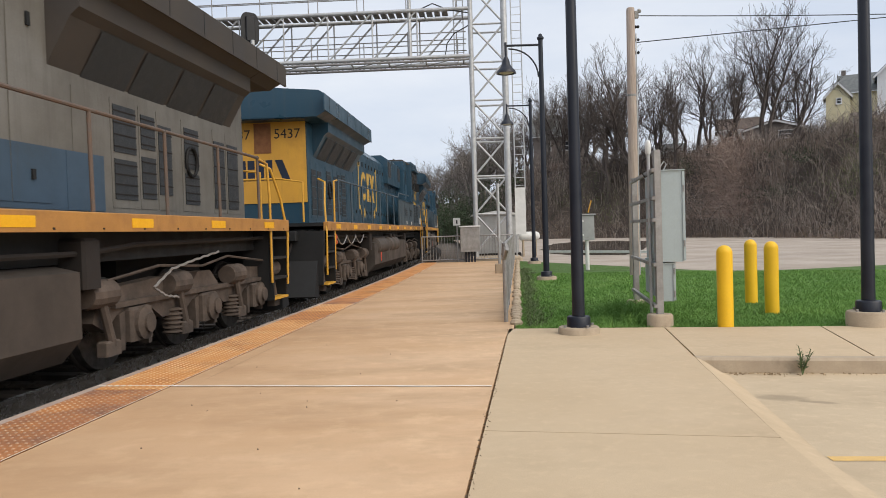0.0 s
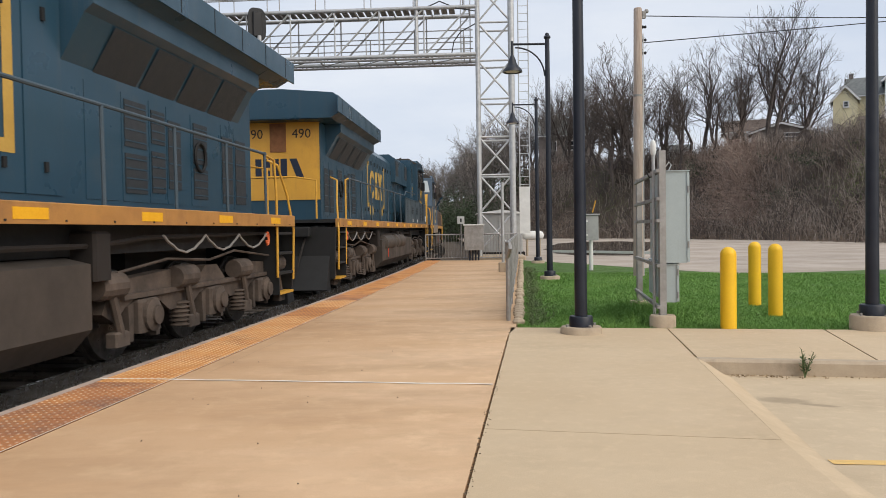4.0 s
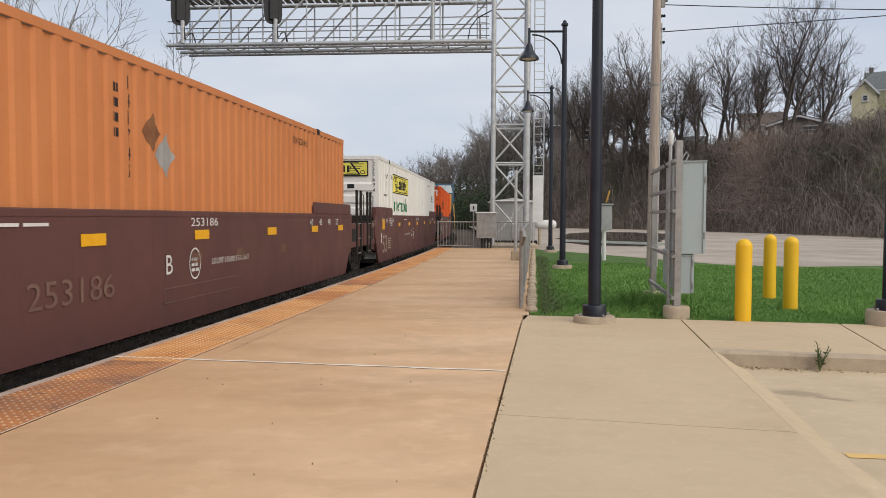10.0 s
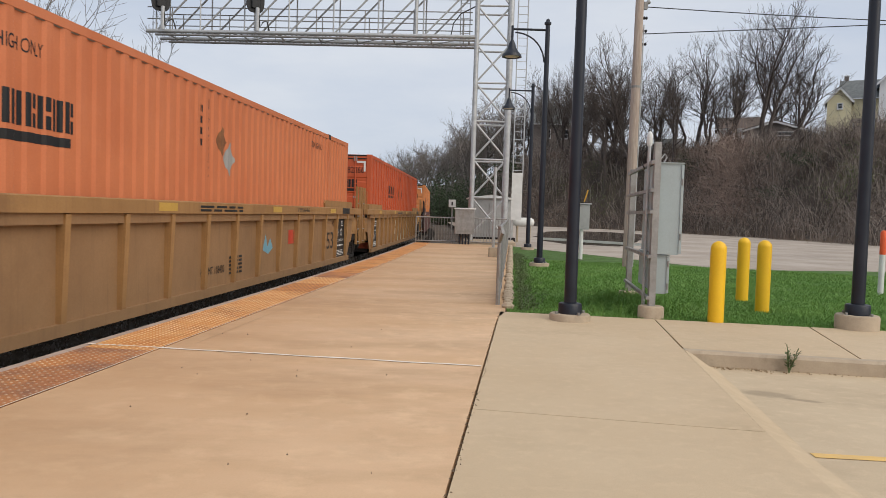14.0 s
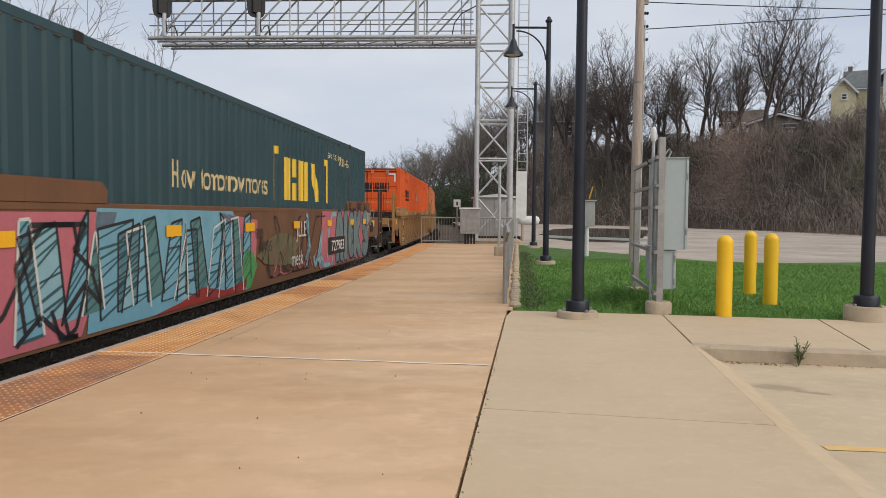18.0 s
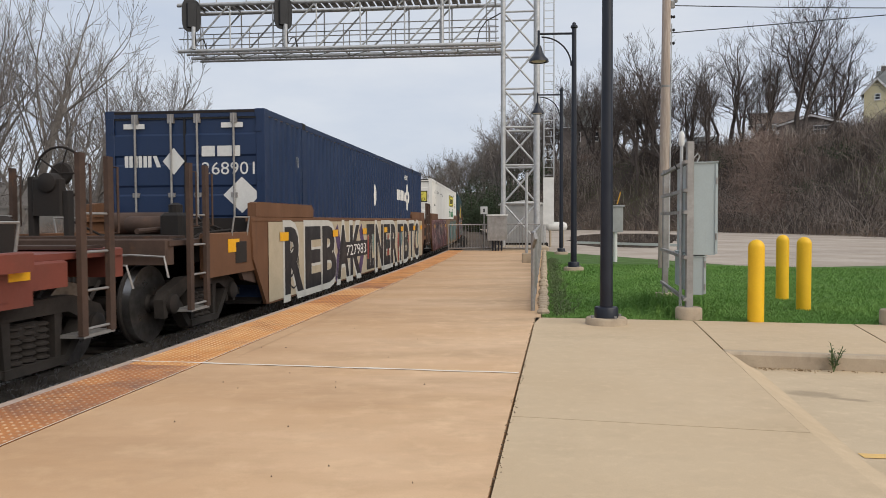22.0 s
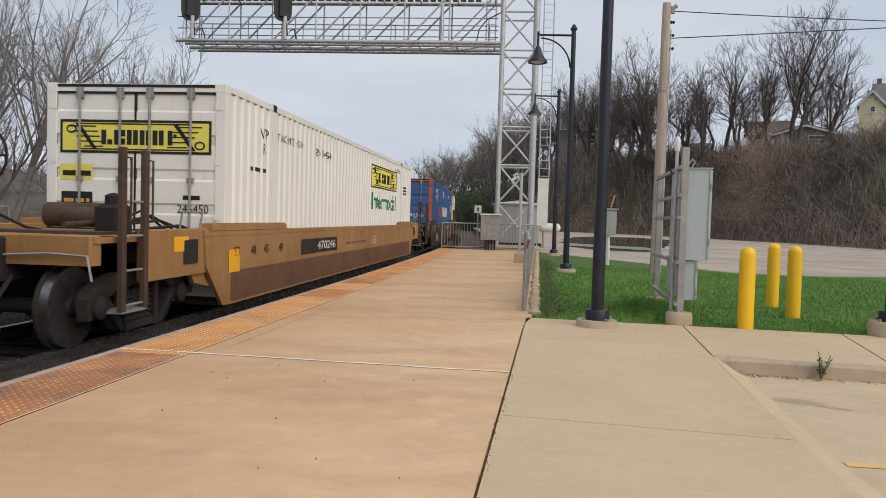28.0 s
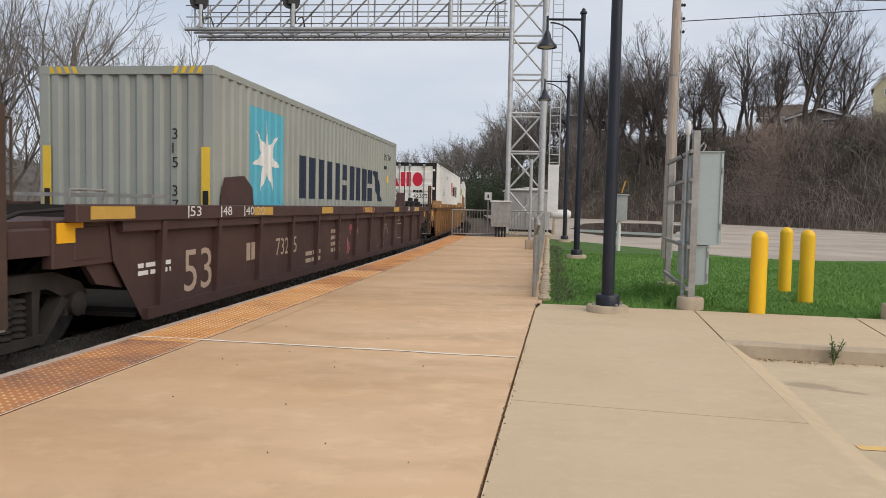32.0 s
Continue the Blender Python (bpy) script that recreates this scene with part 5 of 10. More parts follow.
for i in range(220):
    x = _r.uniform(2.66, 9.0)
    if i < 90:
        x = _r.uniform(2.62, 3.1)
    y = 7.04 - (x - 2.5) * 0.185 - 0.03 - abs(_r.normal(0, 0.05))
    a, l = _r.uniform(0, 6.28), _r.uniform(0.01, 0.03)
    m.add([(x, y, -0.135), (x + l * math.cos(a), y + l * math.sin(a), -0.132), (x + l * 0.4 * math.cos(a + 1), y + l * 0.4 * math.sin(a + 1), -0.12)], [(0, 1, 2)])
solid("leaf_litter", m, "litter", "dry leaf litter in the gutter", "leaf litter", kind="stuff")
m = Mesh()
for i in range(20):
    x, y = _r.uniform(-2.2, 0.3), _r.uniform(2.2, 9.0)
    l, a = _r.uniform(0.005, 0.014), _r.uniform(0, 6.28)
    m.add([(x, y, 0.002), (x + l, y + l * .3, 0.002), (x + l * .4, y + l, 0.002), (x + l * .4, y + l * .4, 0.012)], [(0, 1, 3), (1, 2, 3), (2, 0, 3)])
solid("grit", m, "joint", "scattered dark grit on the platform", "grit", kind="stuff")

# ---- bank woods, houses and distance ----
def prisms(p, q, r0, r1, n=3):
    """Many tapered rods at once, as vertex and face arrays."""
    p, q, r0, r1 = (np.asarray(a, float) for a in (p, q, r0, r1))
    d = q - p
    d = d / np.maximum(np.linalg.norm(d, axis=1, keepdims=True), 1e-6)
    u = np.cross(d, np.where(np.abs(d[:, 2:3]) > 0.9, [[1.0, 0, 0]], [[0, 0, 1.0]]))
    u = u / np.maximum(np.linalg.norm(u, axis=1, keepdims=True), 1e-6)
    w = np.cross(d, u)
    k = len(p)
    v = np.empty((k, 2 * n, 3))
    for i in range(n):
        a = 2 * math.pi * i / n
        o = u * math.cos(a) + w * math.sin(a)
        v[:, i] = p + o * r0[:, None]
        v[:, n + i] = q + o * r1[:, None]
    base = (np.arange(k) * 2 * n)[:, None]
    f = np.concatenate([base + np.array([[i, (i + 1) % n, n + (i + 1) % n, n + i]]) for i in range(n)], 0)
    return v.reshape(-1, 3), f


def array_mesh(name, v, f, material):
    d = bpy.data.meshes.new(name)
    d.from_pydata(v, [], f.tolist())
    d.materials.append(M[material])
    d.update()
    return d


def grow(seed, height, spread=0.5, stems=1, lean=(0, 0), depth=4, thick=0.022, kids=(5, 7), lift=0.25, bare=0.22, twig=0.011, wob0=0.13):
    """A leafless tree: a trunk's rods and a crown's rods."""
    r = random.Random(seed)
    trunk, crown = [], []

    def branch(p, d, length, rad, level):
        n = 5 if level < 3 else 3
        pts = [p]
        c, step = p.copy(), length / n
        dd = d.copy()
        wob = wob0 + 0.35 * wob0 * level
        for i in range(n):
            dd = dd + Vector((r.gauss(0, wob), r.gauss(0, wob), r.gauss(0, wob * 0.6) + lift * 0.22 * (level > 0)))
            dd.normalize()
            c = c + dd * step
            pts.append(c.copy())
        last = 0.5 if level == 0 else 0.35
        for i in range(n):
            a, b = rad * (1 - (1 - last) * i / n), rad * (1 - (1 - last) * (i + 1) / n)
            (trunk if level == 0 else crown).append((tuple(pts[i]), tuple(pts[i + 1]), max(a, twig), max(b, twig * 0.8)))
        if level >= depth:
            return
        k = r.randint(*kids) if level == 0 else r.randint(3, 4) if level < 3 else r.randint(2, 4)
        lo = bare if level == 0 else 0.18
        for j in range(k):
            t = lo + (1 - lo) * (j + r.random() * 0.8) / k
            t = min(t, 0.999)
            i = min(n - 1, int(t * n))
            q = pts[i].lerp(pts[i + 1], t * n - i)
            ax = (pts[i + 1] - pts[i]).normalized()
            side = ax.cross(Vector((r.gauss(0, 1), r.gauss(0, 1), r.gauss(0, 1))))
            side.normalize()
            ang = r.uniform(0.45, 0.95) * (0.75 + spread * 0.6)
            nd = ax * math.cos(ang) + side * math.sin(ang)
            nd.z += lift * 0.6
            nd.normalize()
            branch(q, nd, length * r.uniform(0.50, 0.78) * (1.05 - 0.3 * t), rad * (1 - 0.45 * t) * r.uniform(0.52, 0.74), level + 1)
        if level < depth:
            branch(pts[-1], dd, length * r.uniform(0.45, 0.6), rad * last, level + 1)

    for s in range(stems):
        a = 6.28 * s / stems + r.random()
        o = 0.0 if stems == 1 else 0.25
        d = Vector((lean[0] + o * math.cos(a), lean[1] + o * math.sin(a), 1)).normalized()
        branch(Vector((0.15 * math.cos(a), 0.15 * math.sin(a), -0.3)) * (stems > 1), d, height * 0.55 * r.uniform(0.85, 1.05), height * thick / (1 + 0.35 * (stems - 1)), 0)
    out = []
    for rods, n in ((trunk, 7), (crown, 3)):
        p, q, a, b = zip(*rods)
        out.append(prisms(p, q, a, b, n))
    return out


def tree_kind(material, **args):
    (tv, tf), (cv, cf) = grow(**args)
    top = max(cv[:, 2].max(), 1)
    return array_mesh("trunk", tv, tf, material), array_mesh("crown", cv, cf, material), top


def plant(kind, x, y, z, height, turn, label, group):
    s = height / kind[2]
    t = thing("tree", label, "tree", pose(x, y, z, 0, 0, turn) @ Matrix.Scale(s, 4), group)
    for nm, d in (("trunk", kind[0]), ("crown", kind[1])):
        ob = new(nm, d)
        ob.parent = t
    return t


DARK = [tree_kind("bark", seed=11, height=14, spread=0.55, lean=(0.05, 0), kids=(6, 7), lift=0.42, bare=0.42, thick=0.019, twig=0.012),
        tree_kind("bark", seed=12, height=14, spread=0.5, lean=(0.16, 0), kids=(6, 7), lift=0.38, thick=0.018, bare=0.45),
        tree_kind("bark", seed=43, height=14, spread=0.8, stems=3, kids=(5, 6), bare=0.38, lift=0.42, thick=0.026, twig=0.013, wob0=0.10),
        tree_kind("bark", seed=14, height=13, spread=0.4, lean=(-0.1, 0), kids=(5, 6), bare=0.5, lift=0.38, thick=0.018),
        tree_kind("bark", seed=15, height=12, spread=0.65, stems=2, kids=(5, 6), bare=0.42, lift=0.4, thick=0.022, twig=0.012)]
# far kinds, with haze painted into their bark
HAZED = [tree_kind("bark_hazed", seed=51, height=14, spread=0.7, kids=(6, 7), lift=0.3, bare=0.3),
        tree_kind("bark_hazed", seed=52, height=14, spread=0.6, stems=2, kids=(5, 6), lift=0.3, bare=0.25)]
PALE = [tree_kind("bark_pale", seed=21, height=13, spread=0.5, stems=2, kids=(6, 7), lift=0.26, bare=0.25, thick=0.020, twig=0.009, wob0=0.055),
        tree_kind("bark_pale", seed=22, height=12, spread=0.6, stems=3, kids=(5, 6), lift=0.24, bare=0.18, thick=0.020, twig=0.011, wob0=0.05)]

FEW = random.Random(31)
BARE = "leafless tree with dark branches on top of the bank"
# bearing, distance ahead, height, kind, turn
for az, far, h, k, turn in ((0.428, 87, 16.2, 2, 60), (0.452, 90, 12.5, 4, 80), (0.482, 90, 10.0, 0, 200), (0.398, 92, 12.5, 0, 150), (0.362, 90, 12.5, 4, 100),
                            (0.340, 94, 14.0, 1, 30), (0.305, 89, 13.0, 0, 350), (0.268, 92, 14.0, 4, 150), (0.242, 96, 16.5, 2, 240), (0.222, 95, 13.5, 0, 270),
                            (0.203, 101, 12.5, 3, 310), (0.185, 104, 12.0, 4, 45), (0.284, 99, 12.0, 3, 75), (0.322, 98, 12.5, 4, 222),
                            (0.378, 97, 11.5, 3, 95), (0.135, 118, 13.0, 0, 15), (0.120, 124, 11.0, 2, 130),
                            (0.165, 112, 13.0, 2, 330), (0.258, 103, 11.0, 1, 140), (0.292, 93, 11.0, 1, 200), (0.352, 88, 9.5, 3, 60), (0.388, 88, 9.5, 4, 250), (0.232, 101, 12.0, 4, 20), (0.472, 96, 10.0, 4, 310), (0.212, 97, 12.5, 1, 60)):
    x = az * far
    plant(DARK[k], x, far, hill_z(x, far) - 0.2, h * 1.08, turn, BARE, "trees on the bank")
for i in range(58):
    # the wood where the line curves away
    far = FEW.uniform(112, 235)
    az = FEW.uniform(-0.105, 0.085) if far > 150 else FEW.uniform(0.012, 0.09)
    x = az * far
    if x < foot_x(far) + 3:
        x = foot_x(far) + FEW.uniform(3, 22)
    plant(HAZED[i % 2], x, far, hill_z(x, far) - 0.2, FEW.uniform(12.0, 16.5), FEW.uniform(0, 360), "leafless grey-brown haze-paled tree in the wood along the line", "trees along the line")
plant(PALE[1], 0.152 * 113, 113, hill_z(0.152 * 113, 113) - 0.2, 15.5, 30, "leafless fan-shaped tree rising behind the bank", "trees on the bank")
PALE_L = "leafless pale-barked tree with fine twigs beside the railway"
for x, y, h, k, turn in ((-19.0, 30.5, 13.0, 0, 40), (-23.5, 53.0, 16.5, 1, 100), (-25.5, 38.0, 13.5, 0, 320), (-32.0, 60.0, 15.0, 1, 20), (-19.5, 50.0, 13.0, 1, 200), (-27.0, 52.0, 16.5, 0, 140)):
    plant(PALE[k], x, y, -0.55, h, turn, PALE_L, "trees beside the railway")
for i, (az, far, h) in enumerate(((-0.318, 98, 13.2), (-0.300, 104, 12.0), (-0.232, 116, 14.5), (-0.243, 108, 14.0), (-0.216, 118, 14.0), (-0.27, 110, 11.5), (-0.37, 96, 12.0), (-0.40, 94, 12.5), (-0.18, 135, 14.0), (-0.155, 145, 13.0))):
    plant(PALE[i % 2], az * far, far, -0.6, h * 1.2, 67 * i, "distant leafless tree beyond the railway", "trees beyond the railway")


def stems(name, label, material, k, seed, place, length, rad, up=1.0, fall=0.5):
    """Thousands of arching stems in one mesh."""
    r = np.random.default_rng(seed)
    p = place(r, k)
    k = len(p)
    d = np.stack([r.normal(-0.05, fall, k), r.normal(-0.1, fall, k), np.abs(r.normal(up, 0.35, k)) + 0.1], 1)
    d /= np.linalg.norm(d, axis=1, keepdims=True)
    ln = r.uniform(*length, k) / 4
    bend = np.stack([r.normal(0.0, 0.28, k), r.normal(-0.05, 0.28, k), -r.uniform(0.0, 0.42, k)], 1)
    V, F, off = [], [], 0
    rr = r.uniform(*rad, k)
    for i in range(4):
        q = p + d * ln[:, None]
        v, f = prisms(p, q, rr * (1 - 0.2 * i), rr * (0.8 - 0.2 * i) + 0.002, 3)
        V.append(v)
        F.append(f + off)
        off += len(v)
        p, d = q, d + bend + r.normal(0, 0.16, (k, 3))
        d /= np.linalg.norm(d, axis=1, keepdims=True)
    return tagged(new(name, array_mesh(name, np.concatenate(V), np.concatenate(F), material)), label, "brush", kind="stuff")


def on_bank(lo, hi, a0=0.0, a1=0.66, clump=28):
    """Rooted in clumps over the bank's face."""
    def place(r, k):
        n = max(1, k // clump)
        az, s = r.uniform(a0, a1, n), r.uniform(lo, hi, n)
        c = []
        for a, t in zip(az, s):
            y = foot_far(a) + t
            c.append((a * y, y))
        c = np.array(c)[r.integers(0, n, k)] + r.normal(0, 0.75, (k, 2))
        return np.array([(x, y, hill_z(x, y) - 0.1) for x, y in c])
    return place


stems("brush", "tangled leafless brown brush covering the bank", "twig", 15000, 5, on_bank(-0.6, 19), (0.8, 2.8), (0.012, 0.028), 0.7, 0.55)
stems("brush", "thin grey saplings and canes on the bank", "cane", 3600, 6, on_bank(-0.5, 18, clump=9), (1.5, 4.2), (0.012, 0.030), 1.5, 0.22)
stems("brush", "dark undergrowth along the top of the bank", "bark", 2600, 7, on_bank(12, 26, 0.08, 0.64), (0.8, 2.6), (0.012, 0.028), 1.1, 0.3)
stems("brush", "dark bare saplings among the brush", "bark", 1500, 17, on_bank(0, 17, clump=5), (2.0, 5.0), (0.02, 0.04), 1.8, 0.15)


def mound(r, k):
    # heap of vines below the tallest tree
    u, t = r.normal(0, 0.022, k), r.uniform(3, 17, k)
    y = np.array([foot_far(0.385 + a) for a in u]) + t
    a = 0.385 + u
    z = np.array([hill_z(p * q, q) for p, q in zip(a, y)])
    return np.stack([a * y, y, z + 1.6 * np.exp(-(u / 0.022) ** 2) * r.uniform(0, 1, k)], 1)


stems("brush", "pale dead vines heaped over the bank", "vine", 2600, 8, mound, (1.5, 4.0), (0.014, 0.032), 0.25, 0.6)


def by_houses(r, k):
    # hedge below the houses
    a, y = r.uniform(0.475, 0.68, k), r.uniform(83, 88.5, k)
    return np.array([(p * q, q, hill_z(p * q, q) - 0.1) for p, q in zip(a, y)])


stems("brush", "dark hedge below the houses on the bank", "bark", 3200, 18, by_houses, (1.2, 3.4), (0.012, 0.03), 1.3, 0.3)
# dry grass at the foot of the bank and weeds on the lot's edge
stems("dry_grass", "dry tan grass along the foot of the bank", "litter", 5000, 9, on_bank(-2.2, 1.0, 0.02, 0.66), (0.25, 0.9), (0.006, 0.012), 1.0, 0.4)


def leafy(at, size, k, material, label, seed, leaf=0.10, category="shrub"):
    """A loose shrub: stems and separate small leaves in an uneven crown."""
    r = np.random.default_rng(seed)
    t = thing("shrub", label, category, pose(*at))
    n = 26
    tip = r.normal(0, 1, (n, 3)) * np.array(size) * 0.42 + np.array([0, 0, size[2] * 0.62])
    tip[:, 2] = np.maximum(tip[:, 2], 0.3)
    root = r.normal(0, 0.15, (n, 3)) * [1, 1, 0]
    v, f = prisms(root, tip, np.full(n, 0.025), np.full(n, 0.008), 4)
    ob = new("stem", array_mesh("stem", v, f, "bark"))
    ob.parent = t
    c = tip[r.integers(0, n, k)] * r.uniform(0.45, 1.1, (k, 1)) + r.normal(0, 1, (k, 3)) * np.array(size) * 0.10
    a, b = r.normal(0, 1, (k, 3)), r.normal(0, 1, (k, 3))
    a *= (leaf * r.uniform(0.5, 1.2, k) / np.linalg.norm(a, axis=1))[:, None]
    b *= (leaf * 0.5 / np.linalg.norm(b, axis=1))[:, None]
    v = np.stack([c - a, c + b, c + a, c - b], 1).reshape(-1, 3)
    f = np.arange(4 * k).reshape(-1, 4)
    ob = new("foliage", array_mesh("foliage", v, f, material))
    ob.parent = t


def bank_at(az, d):
    y = foot_far(az) + d
    return az * y, y, hill_z(az * y, y) - 0.2


for i, (az, d, s, k) in enumerate(((0.215, 3, (3.2, 3, 5.5), 620), (0.232, 5, (2.5, 2.5, 4.5), 420), (0.205, 6, (3, 3, 4.5), 380), (0.185, 3, (3, 3, 3.5), 330), (0.565, 6, (3.2, 3.2, 4.8), 900), (0.545, 7, (2.5, 2.5, 3.2), 350), (0.16, 4, (3, 3, 4), 300))):
    leafy(bank_at(az, d), s, k, "spring", "shrub with sparse yellow-green spring leaves on the bank", 40 + i, 0.075)
for i, (az, far, s, k) in enumerate(((0.015, 118, (5, 5, 6), 3400), (-0.012, 128, (6, 6, 6), 3400), (0.042, 114, (5, 5, 5.5), 3000), (0.002, 112, (4, 4, 5), 3200), (0.068, 112, (5, 5, 6), 3600), (-0.03, 140, (6, 6, 6), 2600),
                                     (0.03, 122, (5, 5, 6.5), 2800), (0.095, 112, (4, 4, 4), 1600))):
    x = az * far
    leafy((x, far, hill_z(x, far) - 0.3), s, k, "evergreen", "dense dark green ivy-covered thicket beside the line", 60 + i, 0.16, "thicket")
for i, (az, d, s, k) in enumerate(((0.34, 12, (4, 4, 1.4), 700), (0.46, 8, (4, 4, 1.2), 600), (0.5, 12, (5, 4, 1.3), 700), (0.30, 10, (4, 4, 1.3), 500))):
    leafy(bank_at(az, d), s, k, "evergreen", "low dark green ivy patch on the bank", 80 + i, 0.11, "ivy")


# ---- houses on the bank ----
def make_house(at, label, w, d, h, roof, wall, top, windows=(), chimney=None, gable="x", porch=None, over=0.35):
    """Walls with a gable roof; ridge along x or y; windows as (face, along, z, width, height)."""
    t = thing("house", label, "house", at)
    hw, hd = w / 2, d / 2
    m = Mesh()
    if gable == "x":
        prof = [(-hd, -3), (hd, -3), (hd, h), (0, h + roof), (-hd, h)]
        v = [(s, y, z) for s in (-hw, hw) for y, z in prof]
    else:
        prof = [(-hw, -3), (hw, -3), (hw, h), (0, h + roof), (-hw, h)]
        v = [(x, s, z) for s in (-hd, hd) for x, z in prof]
    m.add(v, [(4, 3, 2, 1, 0), (5, 6, 7, 8, 9)] + [(i, (i + 1) % 5, (i + 1) % 5 + 5, i + 5) for i in (0, 1, 4)])
    part("wall", m, wall, t)
    half = (hd if gable == "x" else hw)
    k = over / half
    for s in (-1, 1):
        e = (half + over) * s
        zl = h - roof * k
        a = (hw if gable == "x" else hd) + over
        if gable == "x":
            q = [(-a, e, zl), (a, e, zl), (a, 0, h + roof), (-a, 0, h + roof)]
        else:
            q = [(e, -a, zl), (e, a, zl), (0, a, h + roof), (0, -a, h + roof)]
        m = Mesh().add([(x, y, z + 0.02) for x, y, z in q] + [(x, y, z + 0.17) for x, y, z in q], [(0, 1, 2, 3), (4, 5, 6, 7), (0, 1, 5, 4), (1, 2, 6, 5), (3, 0, 4, 7)])
        part("roof", m, top, t)
        p, r = (q[0], q[1])
        part("gutter", Mesh().beam((p[0], p[1], p[2] + 0.03), (r[0], r[1], r[2] + 0.03), 0.12, 0.14), "house_white", t)
        if gable != "x":
            part("bargeboard", Mesh().beam((q[0][0], q[0][1] - 0.03, q[0][2] - 0.06), (q[3][0], q[3][1] - 0.03, q[3][2] - 0.06), 0.05, 0.22), "house_white", t)
    if chimney:
        cx, cy, cw, ct = chimney
        c = part("chimney", Mesh().box(cx - cw / 2, cx + cw / 2, cy - cw / 2, cy + cw / 2, h * 0.6, ct, 0.02), "house_brown", t)
        part("cap", Mesh().box(cx - cw / 2 - .06, cx + cw / 2 + .06, cy - cw / 2 - .06, cy + cw / 2 + .06, ct, ct + 0.12, 0.02), "house_white", c)
    for face, a, z, ww, wh in windows:
        if face == "front":
            tr = pose(a, -hd - 0.03, z)
        elif face == "left":
            tr = pose(-hw - 0.03, a, z, 0, 0, -90)
        wn = part("window", Mesh().box(-ww / 2 - .1, ww / 2 + .1, -0.03, 0.04, -wh / 2 - .1, wh / 2 + .1, 0.01), "house_white", t, at=tr)
        part("pane", Mesh().box(-ww / 2, ww / 2, -0.045, 0.0, -wh / 2, wh / 2), "house_glass", wn)
        part("glazing_bar", Mesh().box(-ww / 2, ww / 2, -0.055, -0.02, -0.03, 0.03), "house_white", wn)
        part("sill", Mesh().box(-ww / 2 - .14, ww / 2 + .14, -0.12, 0.0, -wh / 2 - .16, -wh / 2 - .1), "house_white", wn)
    if porch:
        x0, x1, z, dp = porch
        m = Mesh().add([(x0, -hd, z + 0.6), (x1, -hd, z + 0.6), (x1 + .2, -hd - dp, z), (x0 - .2, -hd - dp, z), (x0, -hd, z + 0.45), (x1, -hd, z + 0.45), (x1 + .2, -hd - dp, z - .15), (x0 - .2, -hd - dp, z - .15)],
                       [(3, 2, 1, 0), (3, 2, 6, 7), (4, 5, 6, 7), (0, 3, 7, 4), (2, 1, 5, 6)])
        part("porch_roof", m, "house_brown", t)
        for x in np.linspace(x0, x1, 3):
            part("porch_post", Mesh().bar((x, -hd - dp + .1, -3), (x, -hd - dp + .1, z), 0.08, 8), "house_white", t)
    return t


make_house(pose(52.1, 93.6, 12.9, 0, 0, -28), "pale yellow two-storey house with a grey gable roof on the bank", 4.2, 5.0, 4.0, 2.2, "house_yellow", "roof_grey",
           (("front", -1.5, 3.2, 0.45, 0.55), ("front", 0.6, 3.2, 0.45, 0.55)), (-1.7, 0.2, 0.5, 6.9), "x", (-3.6, 2.1, 0.75, 1.5))
make_house(pose(48.8, 92.4, 12.9, 0, 0, -28), "pale yellow side wing with a lower grey gable roof", 2.6, 4.4, 3.3, 1.5, "house_yellow", "roof_grey", (("front", 0.1, 2.6, 0.45, 0.55),), None, "y", None, 0.25)
make_house(pose(56.0, 90.0, 12.8, 0, 0, -31), "white sided house with a blue-edged gable roof on the bank", 6.4, 8.0, 5.3, 3.1, "house_white", "roof_blue",
           (("front", -0.6, 4.5, 0.75, 1.35), ("front", -0.9, 1.7, 0.75, 1.0), ("front", 1.6, 1.7, 0.75, 1.3)), None, "y")
make_house(pose(19.8, 124.0, 13.2, 0, 0, -10), "grey-brown house with a dark hipped roof among trees", 8.5, 7, 3.0, 2.9, "house_brown", "roof_grey", (("front", 0.8, 1.2, 0.9, 1.3), ("front", -2.0, 1.2, 0.9, 1.3)), (-1.8, 0, 0.6, 6.6), "x")
make_house(pose(41.8, 105.5, 11.0, 0, 0, -20), "white house with a brown roof behind the trees", 5.6, 5, 3.1, 1.6, "house_white", "roof_brown", (("front", 1.2, 2.0, 0.8, 1.0), ("front", -1.4, 2.0, 0.8, 1.0)), None, "x")
make_house(pose(41.0, 92.5, 11.2, 0, 0, -22), "low brown garage with a shallow gable roof", 6.6, 5, 1.2, 1.0, "house_brown", "roof_brown", (("front", 1.2, 0.5, 1.6, 0.8),), None, "y")
make_house(pose(30.8, 100.5, 10.2, 0, 0, -18), "small white shed behind the trees", 3.2, 3.0, 1.0, 0.7, "house_white", "roof_grey", (), None, "x")


# ---- distance beyond the railway ----
def ridge_z(x):
    return 17.5 + 3.0 * math.sin(x * 0.021 + 1.0) + 1.5 * math.sin(x * 0.07)


